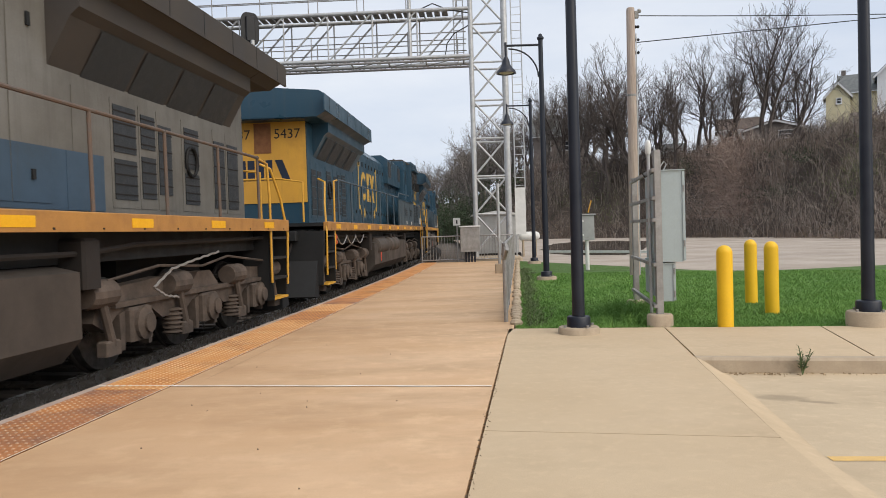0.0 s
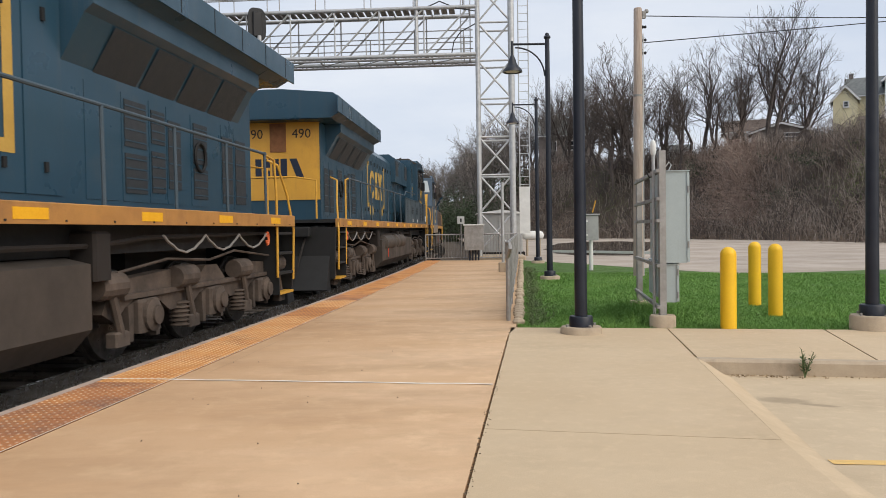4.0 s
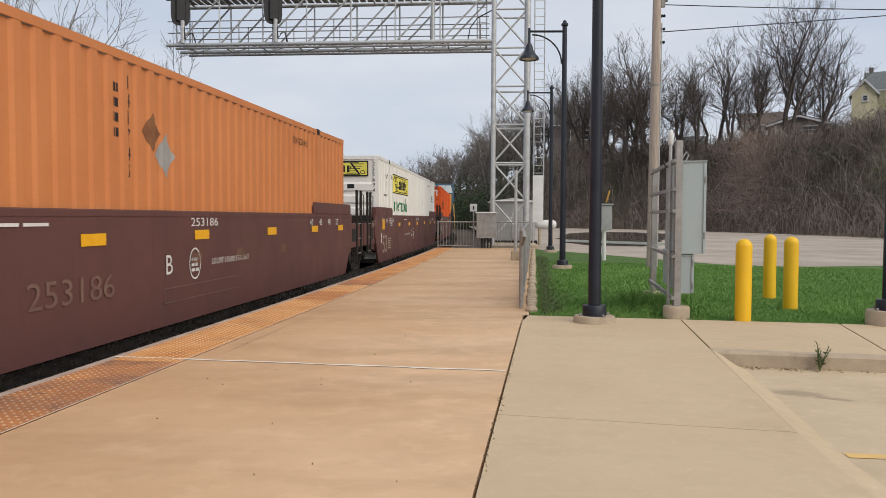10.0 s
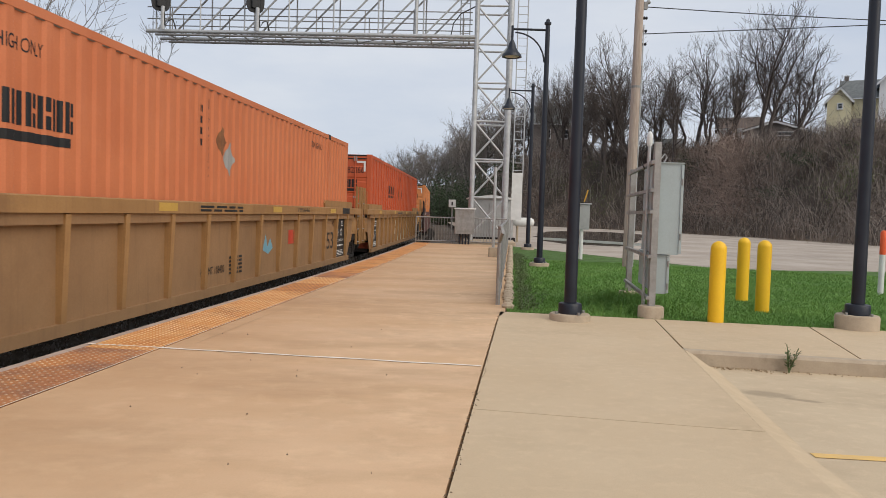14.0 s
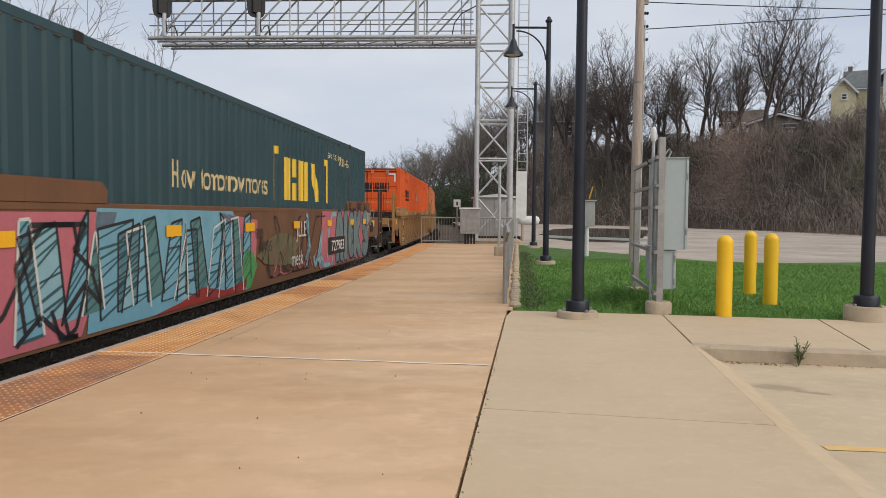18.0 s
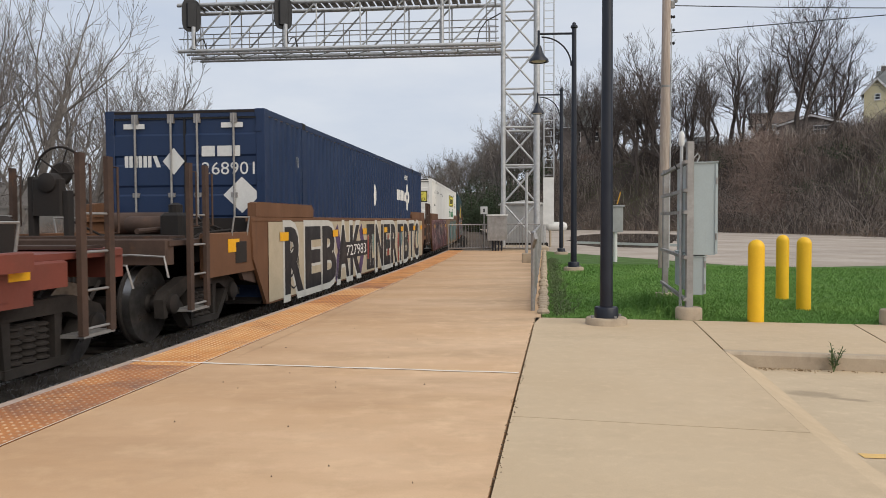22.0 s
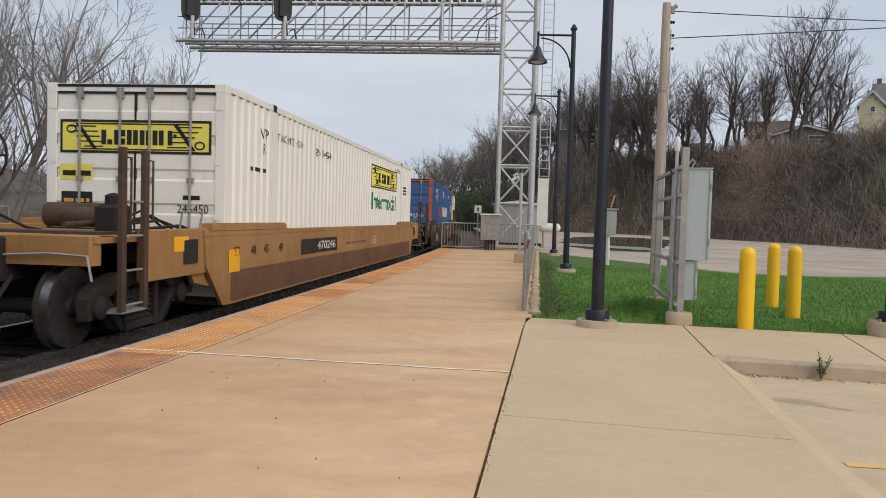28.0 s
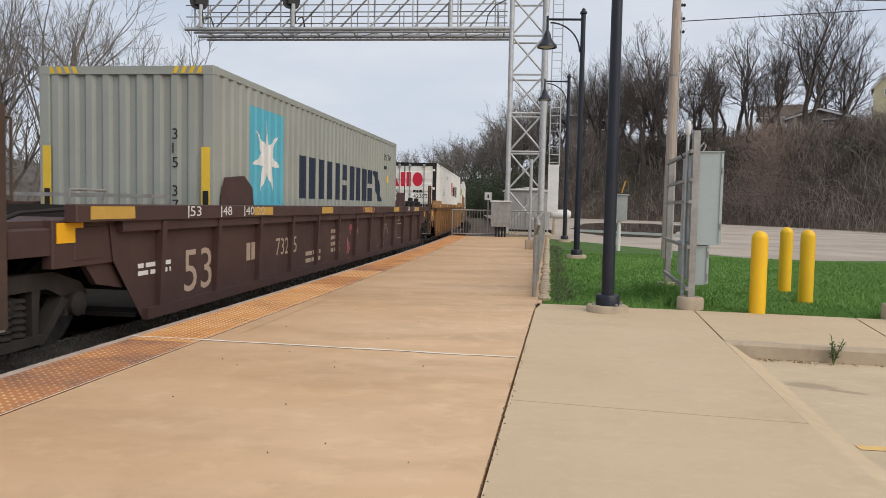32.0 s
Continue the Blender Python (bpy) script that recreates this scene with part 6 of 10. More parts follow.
m = Mesh()
v, f = [], []
for i in range(61):
    x = -330 + 5.2 * i
    for j, (dy, s) in enumerate(((0, 0.0), (18, 0.55), (34, 0.9), (50, 1.0), (90, 0.2))):
        v.append((x + dy * -0.4, 190 + dy + 0.25 * (x + 150), -1.0 + ridge_z(x) * s + 0.8 * noise.noise(Vector((x * 0.05, dy * 0.05, 3)))))
f = [(5 * i + j, 5 * i + 5 + j, 5 * i + 6 + j, 5 * i + 1 + j) for i in range(60) for j in range(4)]
solid("far_ridge", m.add(v, f), "far_wood", "low wooded ridge far beyond the railway", kind="structure", smooth=True)


def on_ridge(r, k):
    x = r.uniform(-330, -20, k)
    s = r.uniform(0, 1, k)
    return np.stack([x - 20 * s, 190 + 50 * s + 0.25 * (x + 150), np.array([-1 + ridge_z(a) * min(1, b * 1.1) for a, b in zip(x, s)])], 1)


stems("far_wood", "distant leafless wood on the ridge", "far_wood", 9000, 10, on_ridge, (3.0, 7.0), (0.04, 0.10), 1.4, 0.25)


def thicket(r, k):
    y = r.uniform(34, 62, k)
    return np.stack([-9 - 0.36 * y + r.normal(0, 3.0, k), y, np.full(k, -0.6)], 1)


stems("brush", "low grey-brown brush beyond the far track side", "twig", 3600, 12, thicket, (0.8, 2.6), (0.008, 0.02), 1.0, 0.4)
t = thing("barrier_wall", "long low grey concrete wall beyond the railway", "wall", pose(0, 0, 0), kind="structure")
for i in range(9):
    p, q = (-52 + 4.4 * i, 66 + 2.0 * i), (-52 + 4.4 * i + 4.36, 66 + 2.0 * i + 1.98)
    part("wall_panel", Mesh().beam((p[0], p[1], 0.9), (q[0], q[1], 0.9), 0.3, 3.2), "grey_wall", t)
    part("coping", Mesh().beam((p[0], p[1], 2.56), (q[0], q[1], 2.56), 0.42, 0.14), "grey_wall", t)


def beside_rack(r, k):
    u, w = r.uniform(0, 1, k), r.normal(0, 0.28, k)
    return np.stack([2.72 + 0.22 * u + w, 9.5 + 2.3 * u + w * 0.3, np.full(k, -0.02)], 1)


def along_fence(r, k):
    y = r.uniform(9.7, 24, k)
    return np.stack([np.array([fence_x(b) for b in y]) + 0.28 + np.abs(r.normal(0, 0.14, k)), y, np.full(k, -0.02)], 1)


stems("grass_tuft", "longer grass tufts round the equipment rack", "grass", 1500, 21, beside_rack, (0.08, 0.26), (0.003, 0.006), 1.0, 0.45)
stems("grass_tuft", "pale green weeds along the stone border", "weed", 1800, 22, along_fence, (0.05, 0.16), (0.004, 0.008), 0.7, 0.6)
_r = np.random.default_rng(8)
_m = Mesh()
for _i in range(300):
    _y = _r.uniform(-0.5, 9.5)
    _x = crack_x(_y) + _r.normal(0, 0.010)
    _l, _a = _r.uniform(0.004, 0.014), _r.uniform(0, 6.28)
    _c, _s = math.cos(_a) * _l, math.sin(_a) * _l
    _m.add([(_x, _y, 0.001), (_x + _c, _y + _s, 0.001), (_x - _s, _y + _c, 0.001), (_x + 0.3 * (_c - _s), _y + 0.3 * (_c + _s), 0.007)], [(0, 1, 3), (1, 2, 3), (2, 0, 3)])
solid("crack_dirt", _m, "joint", "dark dirt and grit along the joint", "dirt", kind="stuff")


# ---- the train: its way along the track ----
def ran(t):
    return 11.9982 * t - 0.0144 * t * t


def car_rows(offset, centre, half):
    """Rows for a vehicle whose datum runs at offset, with its two trucks half metres either side of centre."""
    rows = []
    for k in range(33):
        s = offset + ran(float(k)) + centre
        a, b = track(s - half), track(s + half)
        head = math.atan2(b[0] - a[0], b[1] - a[1])
        mx, my = (a[0] + b[0]) / 2, (a[1] + b[1]) / 2
        # the datum lies centre metres behind the middle
        rows.append((float(k), pose(mx - centre * math.sin(head), my - centre * math.cos(head), RAIL_Z, 0, 0, -math.degrees(head))))
    return rows


MOVING = []


def moves(ob, offset, centre, half, lift=0.0):
    MOVING.append((ob, [(t, m @ Matrix.Translation((0, 0, lift))) for t, m in car_rows(offset, centre, half)]))


def motions():
    for ob, rows in MOVING:
        walk(ob, rows)
    wheel_rows()


# ---- painting on sides ----
def conform(data, breaks, fn, to_side=True):
    """Folds a flat drawing (x along, y up) onto a side: cut at the breaks, then x = fn(along)."""
    bm = bmesh.new()
    bm.from_mesh(data)
    xs = [v.co.x for v in bm.verts]
    lo, hi = min(xs), max(xs)
    for b in breaks:
        if lo + 1e-4 < b < hi - 1e-4:
            bmesh.ops.bisect_plane(bm, geom=bm.verts[:] + bm.edges[:] + bm.faces[:], plane_co=(b, 0, 0), plane_no=(1, 0, 0))
    for v in bm.verts:
        u, z = v.co.x, v.co.y
        v.co = (fn(u), u, z)
    bm.to_mesh(data)
    bm.free()
    return data


class Face:
    """A painted face of a vehicle: 'side' (its right side, drawn along +y) or 'end' (its rear, drawn along +x)."""

    def __init__(self, parent, kind="side", fn=None, breaks=(), at=0.0):
        self.parent, self.kind, self.fn, self.breaks, self.at = parent, kind, fn or (lambda u: at), breaks, at

    def put(self, flat, material, name, label=""):
        if self.kind == "side":
            conform(flat, self.breaks, self.fn)
        else:
            for v in flat.vertices:
                v.co = (v.co.x, self.at, v.co.y)
        flat.materials.clear()
        flat.materials.append(M[material])
        ob = new(name, flat)
        ob.parent = self.parent
        if label:
            ob["label"] = label
        if name in ("graffiti", "small_print", "lettering"):
            ob["kind"] = "stuff"
        return ob

    def scribble(self, u0, u1, v0, v1, k, material, wd=0.02, seed=1):
        """Thin hand-sprayed strokes."""
        r = random.Random(seed)
        ps = []
        for i in range(k):
            x, y = u0 + (u1 - u0) * (i + r.random()) / k, r.uniform(v0, v1)
            for j in range(r.randint(4, 7)):
                nx, ny = x + r.uniform(-0.12, 0.2), max(v0, min(v1, y + r.choice((-1, 1)) * r.uniform(0.08, 0.4)))
                ln = math.hypot(nx - x, ny - y) or 1
                a, b = -(ny - y) / ln * wd / 2, (nx - x) / ln * wd / 2
                ps.append([(x + a, y + b), (x - a, y - b), (nx - a, ny - b), (nx + a, ny + b)])
                x, y = nx, ny
        return self.polys(ps, material, "graffiti", "thin sprayed scrawl")

    def polys(self, polys, material, name="marking", label=""):
        m = Mesh()
        for p in polys:
            m.add([(u, v, 0) for u, v in p], [tuple(range(len(p)))])
        return self.put(m.data(name, None), material, name, label)

    def rect(self, u0, u1, v0, v1, material, name="marking", label=""):
        return self.polys([[(u0, v0), (u1, v0), (u1, v1), (u0, v1)]], material, name, label)

    def outline(self, u0, u1, v0, v1, w, material, name="border"):
        return self.polys([[(u0, v0), (u1, v0), (u1, v0 + w), (u0, v0 + w)], [(u0, v1 - w), (u1, v1 - w), (u1, v1), (u0, v1)],
                           [(u0, v0 + w), (u0 + w, v0 + w), (u0 + w, v1 - w), (u0, v1 - w)], [(u1 - w, v0 + w), (u1, v0 + w), (u1, v1 - w), (u1 - w, v1 - w)]], material, name)

    def text(self, body, u, v, h, material, squeeze=1.0, bold=0.0, name="lettering", label="", width=None):
        t = sheet(body, h / 0.72, material, name, 0.0, bold=bold)
        d = t.data
        bpy.data.objects.remove(t)
        xs = [w.co.x for w in d.vertices]
        k = squeeze if width is None else width / (max(xs) - min(xs))
        d.transform(Matrix.Translation((u, v, 0)) @ Matrix.Diagonal((k, 1, 1, 1)) @ Matrix.Translation((-min(xs), 0, 0)))
        return self.put(d, material, name, label)

    def column(self, body, u, v, h, material, gap=1.25, name="lettering"):
        """Characters one under the other."""
        for i, c in enumerate(body):
            if c != " ":
                self.text(c, u, v - i * h * gap, h, material, name=name)

    def bars(self, u0, u1, v0, v1, n, material, name="small_print", fill=0.6, seed=1):
        """Unreadable small writing as short bars."""
        r = random.Random(seed)
        rows = max(1, n)
        ps = []
        for i in range(rows):
            a, b = v0 + (v1 - v0) * i / rows, v0 + (v1 - v0) * (i + fill) / rows
            u = u0
            while u < u1 - 0.03:
                w = min(u1 - u, r.uniform(0.12, 0.4) * (u1 - u0) + 0.03)
                ps.append([(u, a), (u + w, a), (u + w, b), (u, b)])
                u += w + 0.05 * (u1 - u0) + 0.01
        return self.polys(ps, material, name)

    def ring(self, cu, cv, ru, rv, w, material, a0=0.0, a1=360.0, n=22, name="emblem", label=""):
        ps = []
        q = [radians(a0 + (a1 - a0) * i / n) for i in range(n + 1)]
        for a, b in zip(q, q[1:]):
            ps.append([(cu + ru * math.cos(a), cv + rv * math.sin(a)), (cu + ru * math.cos(b), cv + rv * math.sin(b)),
                       (cu + (ru - w) * math.cos(b), cv + (rv - w) * math.sin(b)), (cu + (ru - w) * math.cos(a), cv + (rv - w) * math.sin(a))])
        return self.polys(ps, material, name, label)

    def disc(self, cu, cv, ru, rv, material, n=20, name="emblem"):
        return self.polys([[(cu + ru * math.cos(2 * math.pi * i / n), cv + rv * math.sin(2 * math.pi * i / n)) for i in range(n)]], material, name)


def word_shapes(face, u0, u1, v0, v1, shapes, material, name="logo", stroke=None):
    """A maker's name as plain blocks: one cell of upright bars, discs and squares for each letter."""
    n = len(shapes)
    w = (u1 - u0) / n
    h = v1 - v0
    ps = []

    def box(a, b, c, d):
        ps.append([(a, c), (b, c), (b, d), (a, d)])
    for i, c in enumerate(shapes):
        a, b = u0 + i * w + w * 0.07, u0 + (i + 1) * w - w * 0.07
        q = (b - a)
        if c == "s":
            box(a, a + q * 0.42, v0, v1)
            box(a + q * 0.54, b, v0, v0 + h * 0.42)
            box(a + q * 0.54, b, v0 + h * 0.56, v1)
        elif c == "r":
            ps.append([((a + b) / 2 + q / 2 * math.cos(k * 0.3142), (v0 + v1) / 2 + h / 2 * math.sin(k * 0.3142)) for k in range(20)])
        elif c == "a":
            box(a, a + q * 0.44, v0, v1)
            box(a + q * 0.56, b, v0, v1)
        elif c == "t":
            box(a + q * 0.2, a + q * 0.62, v0, v1)
            box(a + q * 0.70, b, v0 + h * 0.55, v0 + h * 0.75)
        elif c == "v":
            ps.append([(a, v1), (a + q * 0.5, v1), (b, v0), (b - q * 0.5, v0)])
        elif c == "l":
            box(a, a + q * 0.45, v0, v1)
            box(a + q * 0.55, b, v0, v0 + h * 0.35)
        elif c == "i":
            box(a + q * 0.28, a + q * 0.72, v0, v1)
    return face.polys(ps, material, name)


# ---- containers ----
def corrugate(length, a=0.45, b=None, pitch=0.278, depth=0.026, side=1.295):
    """Break points and surface function of a corrugated wall that runs from a to length - b."""
    b = a if b is None else b
    n = max(1, round((length - a - b) / pitch))
    p = (length - a - b) / n
    pts = [(0.0, side), (a, side)]
    for i in range(n):
        u = a + i * p
        pts += [(u + p * 0.12, side), (u + p * 0.26, side - depth), (u + p * 0.62, side - depth), (u + p * 0.76, side)]
    pts += [(length, side)]
    us, xs = [q[0] for q in pts], [q[1] for q in pts]

    def fn(u):
        return float(np.interp(u, us, xs)) + 0.003
    return us, xs, fn


def make_container(name, label, length, paint, rear="doors", width=2.59, height=2.90, posts=(), style="corrugated", rail=None, frame_dark=None, pitch=0.278, door_paint=None):
    """A freight container: rear at y 0, front at y length, on the floor z 0."""
    t = thing(name, label, "freight container")
    w = width / 2
    rail = rail or paint
    if style == "corrugated":
        us, xs, fn = corrugate(length, 0.16, 0.16, pitch, side=w)
    else:
        us, xs, fn = [0, length], [w - 0.02, w - 0.02], (lambda u: w - 0.017)
    z0, z1 = 0.12, height - 0.07
    for sgn, nm in ((1, "side_wall"), (-1, "side_wall")):
        m = Mesh()
        v = []
        for u, x in zip(us, xs):
            v += [(sgn * x, u, z0), (sgn * x, u, z1)]
        m.add(v, [(2 * i, 2 * i + 2, 2 * i + 3, 2 * i + 1) if sgn > 0 else (2 * i, 2 * i + 1, 2 * i + 3, 2 * i + 2) for i in range(len(us) - 1)])
        part(nm, m, paint, t)
    if style == "posts":
        post = Mesh().box(w - 0.02, w + 0.004, -0.03, 0.03, z0, z1).data("wall_post", M[paint])
        k = int(length / 0.62)
        for i in range(1, k):
            part("wall_post", post, None, t, at=Matrix.Translation((0, i * length / k, 0)))
    part("roof", Mesh().box(-w + 0.01, w - 0.01, 0.02, length - 0.02, z1 - 0.03, height - 0.012), "roof_dirt", t)
    part("floor", Mesh().box(-w + 0.02, w - 0.02, 0.02, length - 0.02, 0.0, 0.11), "car_dark", t)
    for sgn in (1, -1):
        part("top_rail", Mesh().box(*(sorted((sgn * (w + 0.004), sgn * (w - 0.08)))), 0.0, length, z1 - 0.02, height), rail, t)
        part("bottom_rail", Mesh().box(*(sorted((sgn * (w + 0.003), sgn * (w - 0.06)))), 0.0, length, 0.0, z0 + 0.03), rail, t)
        for y in (0.0, length - 0.15):
            part("corner_post", Mesh().box(*(sorted((sgn * (w + 0.006), sgn * (w - 0.14)))), y, y + 0.15, 0.0, height - 0.02, 0.008), frame_dark or rail, t)
        for y in (0.0, length - 0.17):
            for z in (-0.005, height - 0.115):
                part("corner_casting", Mesh().box(*(sorted((sgn * (w + 0.010), sgn * (w - 0.16)))), y - 0.004, y + 0.174, z, z + 0.12, 0.01), frame_dark or rail, t)
    for y in posts:
        part("lift_post", Mesh().box(w - 0.03, w + 0.008, y - 0.10, y + 0.10, z0, height + 0.005), paint, t)
        part("lift_casting", Mesh().box(w - 0.16, w + 0.012, y - 0.09, y + 0.09, height - 0.10, height + 0.015, 0.01), "car_dark", t)
    # front wall
    m = Mesh()
    part("front_wall", Mesh().box(-w + 0.1, w - 0.1, length - 0.06, length - 0.03, 0.1, height - 0.08), paint, t)
    if rear == "doors":
        for sgn in (-1, 1):
            m = Mesh()
            a, b = (0.015, w - 0.13)
            x0, x1 = (a, b) if sgn > 0 else (-b, -a)
            pf = [(0.07, 0.12), (0.03, 0.12)]
            for k in range(5):
                z = 0.30 + k * (height - 0.55) / 5
                pf += [(0.03, z), (0.010, z + 0.03), (0.010, z + 0.33), (0.03, z + 0.36)]
            pf += [(0.03, height - 0.12), (0.07, height - 0.12)]
            m.prism(pf, x0, x1, "x")
            door = part("door", m, door_paint or paint, t)
            for k in range(4):
                z = 0.3 + k * 0.75
                part("hinge", Mesh().box(x1 - 0.01 if sgn > 0 else x0 - 0.09, x1 + 0.09 if sgn > 0 else x0 + 0.01, -0.008, 0.02, z, z + 0.09), door_paint or paint, door)
            for x in ((x0 + 0.2, x1 - 0.36) if sgn > 0 else (x1 - 0.2, x0 + 0.36)):
                rod = part("lock_rod", Mesh().bar((x, -0.012, 0.06), (x, -0.012, height - 0.06), 0.018, 8), (door_paint or paint) if paint.startswith("cont_orange") or paint == "cont_salmon" else "galv_dark", door)
                for za, zb in ((height - 0.20, height - 0.06), (0.05, 0.15), (1.55, 1.62)):
                    part("cam_keeper", Mesh().box(x - 0.05, x + 0.05, -0.02, 0.03, za, zb), "galv_dark", door)
        part("door_gasket", Mesh().box(-0.018, 0.018, 0.01, 0.05, 0.1, height - 0.1).box(-w + 0.115, -w + 0.14, 0.01, 0.05, 0.1, height - 0.1).box(w - 0.14, w - 0.115, 0.01, 0.05, 0.1, height - 0.1).box(-w + 0.12, w - 0.12, 0.01, 0.05, height - 0.14, height - 0.11), "ink_black", t)
    else:
        m = Mesh()
        if rear == "vertical":
            k = 9
            pp = [(-w + 0.14, 0.03)]
            for i in range(k):
                u, p = -w + 0.14 + i * (width - 0.28) / k, (width - 0.28) / k
                pp += [(u + p * 0.15, 0.015), (u + p * 0.5, 0.015), (u + p * 0.65, 0.06), (u + p * 0.97, 0.06)]
            pp += [(w - 0.14, 0.03)]
            v = []
            for x, y in pp:
                v += [(x, y, 0.1), (x, y, height - 0.1)]
            m.add(v, [(2 * i, 2 * i + 2, 2 * i + 3, 2 * i + 1) for i in range(len(pp) - 1)])
        else:
            pf = [(0.06, 0.1), (0.03, 0.1)]
            for k in range(6):
                z = 0.16 + k * 0.345
                pf += [(0.03, z), (0.002, z + 0.05), (0.002, z + 0.22), (0.03, z + 0.27)]
            pf += [(0.03, height - 0.1), (0.06, height - 0.1)]
            m.prism(pf, -w + 0.1, w - 0.1, "x")
        part("end_wall", m, paint, t)
    part("end_header", Mesh().box(-w + 0.1, w - 0.1, 0.004, 0.08, height - 0.11, height - 0.005), frame_dark or rail, t)
    if rear == "doors":
        part("header_strip", Mesh().box(-w + 0.15, w - 0.15, -0.004, 0.004, height - 0.05, height - 0.012), "car_dark", t, "dark strip along the header")
    part("end_sill", Mesh().box(-w + 0.1, w - 0.1, 0.004, 0.08, 0.0, 0.12), frame_dark or rail, t)
    return t, Face(t, "side", fn, us), Face(t, "end", at=-0.002 if rear != "doors" else 0.006)


# ---- trucks and couplers ----
CACHE = {}
WHEELS = []


def cached(key, build, mats, smooth=False):
    if key not in CACHE:
        CACHE[key] = build().data(key, [M[k] for k in mats.split()], smooth)
    return CACHE[key]


def wheelset_mesh(r):
    m = Mesh()
    m.bar((-1.0, 0, 0), (1.0, 0, 0), 0.085, 12)
    for s in (-1, 1):
        def q(x):
            return s * x
        prof = [(0.11, 0.70), (0.20, 0.69), (r - 0.11, 0.715), (r - 0.055, 0.675), (r + 0.026, 0.672), (r + 0.022, 0.70), (r, 0.715)]
        m.cur = 0
        m.lathe([(a, q(b)) for a, b in prof], 30, axis="x")
        m.cur = 1
        m.lathe([(r, q(0.712)), (r - 0.004, q(0.81)), (r - 0.05, q(0.81))], 30, axis="x")
        m.cur = 0
        m.lathe([(r - 0.05, q(0.809)), (r - 0.11, q(0.77)), (0.2, q(0.74)), (0.12, q(0.80)), (0.10, q(0.85))], 30, axis="x")
    m.cur = 0
    for s in (-1, 1):
        for k in range(3):
            a = k * 2.0944
            m.box(s * 1.0 - 0.02, s * 1.0 + 0.02, 0.05 * math.cos(a) - 0.015, 0.05 * math.cos(a) + 0.015, 0.05 * math.sin(a) - 0.015, 0.05 * math.sin(a) + 0.015)
    return m


def put_wheelset(parent, y, r, car):
    ob = part("wheelset", cached(f"wheelset_{int(r * 100)}", lambda: wheelset_mesh(r), "wheel tread", True), None, parent, at=Matrix.Translation((0, y, r)))
    WHEELS.append((ob, y, r, car))


def sideframe_mesh():
    m = Mesh()
    # the frame as arms, so that the spring nest stays open
    m.prism([(-1.08, 0.50), (-0.98, 0.62), (-0.55, 0.75), (0.55, 0.75), (0.98, 0.62), (1.08, 0.50), (0.80, 0.46), (0.48, 0.60), (-0.48, 0.60), (-0.80, 0.46)], -0.07, 0.07, "x")
    for s in (-1, 1):
        m.prism([(s * 0.84, 0.52), (s * 0.70, 0.52), (s * 0.36, 0.15), (s * 0.46, 0.13)][::s], -0.07, 0.07, "x")
        m.prism([(s * 0.40, 0.62), (s * 0.29, 0.62), (s * 0.29, 0.18), (s * 0.36, 0.15)][::s], -0.06, 0.06, "x")
        m.prism([(s * 1.08, 0.52), (s * 1.06, 0.30), (s * 0.98, 0.30), (s * 0.95, 0.50)][::s], -0.06, 0.06, "x")
        m.prism([(s * 0.82, 0.50), (s * 0.76, 0.50), (s * 0.74, 0.32), (s * 0.80, 0.32)][::s], -0.06, 0.06, "x")
    m.box(-0.09, 0.09, -0.40, 0.40, 0.12, 0.20)
    return m


def spring_mesh():
    prof = []
    for k in range(6):
        z = 0.20 + k * 0.060
        prof += [(0.058, z), (0.084, z + 0.014), (0.084, z + 0.030), (0.058, z + 0.044)]
    return Mesh().lathe(prof, 12)


def make_truck(parent, y, r=0.42, car=None):
    t = part("truck", cached("bolster", lambda: Mesh().box(-0.95, 0.95, -0.22, 0.22, 0.44, 0.66, 0.03).box(-1.04, 1.04, -0.16, 0.16, 0.42, 0.56, 0.02), "truck_grey"), None, parent, at=Matrix.Translation((0, y, 0)))
    for s in (-1, 1):
        part("sideframe", cached("sideframe", sideframe_mesh, "truck_grey"), None, t, at=Matrix.Translation((s * 1.02, 0, 0)))
        for y3 in (-0.18, 0.0, 0.18):
            part("spring", cached("spring", spring_mesh, "truck_grey", True), None, t, at=Matrix.Translation((s * 1.0, y3, 0)))
        for a in (-0.89, 0.89):
            part("bearing", cached("bearing", lambda: Mesh().lathe([(0.11, -0.12), (0.12, 0.0), (0.12, 0.10), (0.08, 0.13), (0.0, 0.135)], 16, axis="x"), "car_dark", True), None, t, at=Matrix.Translation((s * 1.03, a, r)) @ pose(0, 0, 0, 0, 0, 0 if s > 0 else 180))
    part("brake_beam", cached("brake_beam", lambda: Mesh().bar((-0.85, -0.38, 0.34), (0.85, -0.38, 0.34), 0.04).bar((-0.85, 0.38, 0.34), (0.85, 0.38, 0.34), 0.04), "car_dark"), None, t)
    for a in (-0.89, 0.89):
        put_wheelset(t, a, r, car)
    WHEELS[-1] = (*WHEELS[-1][:1], y + 0.89, r, car)
    WHEELS[-2] = (*WHEELS[-2][:1], y - 0.89, r, car)
    return t


def make_coupler(parent, y, s):
    c = part("coupler", Mesh().box(-0.09, 0.09, min(y, y + s * 0.9), max(y, y + s * 0.9), 0.72, 0.95, 0.02).box(-0.19, 0.19, min(y + s * 0.75, y + s * 1.02), max(y + s * 0.75, y + s * 1.02), 0.70, 1.0, 0.04), "car_dark", parent)
    part("brake_hose", Mesh().path([(0.35, y, 0.75), (0.38, y + s * 0.3, 0.5), (0.3, y + s * 0.6, 0.38), (0.2, y + s * 0.9, 0.45)], 0.025), "car_dark", c)


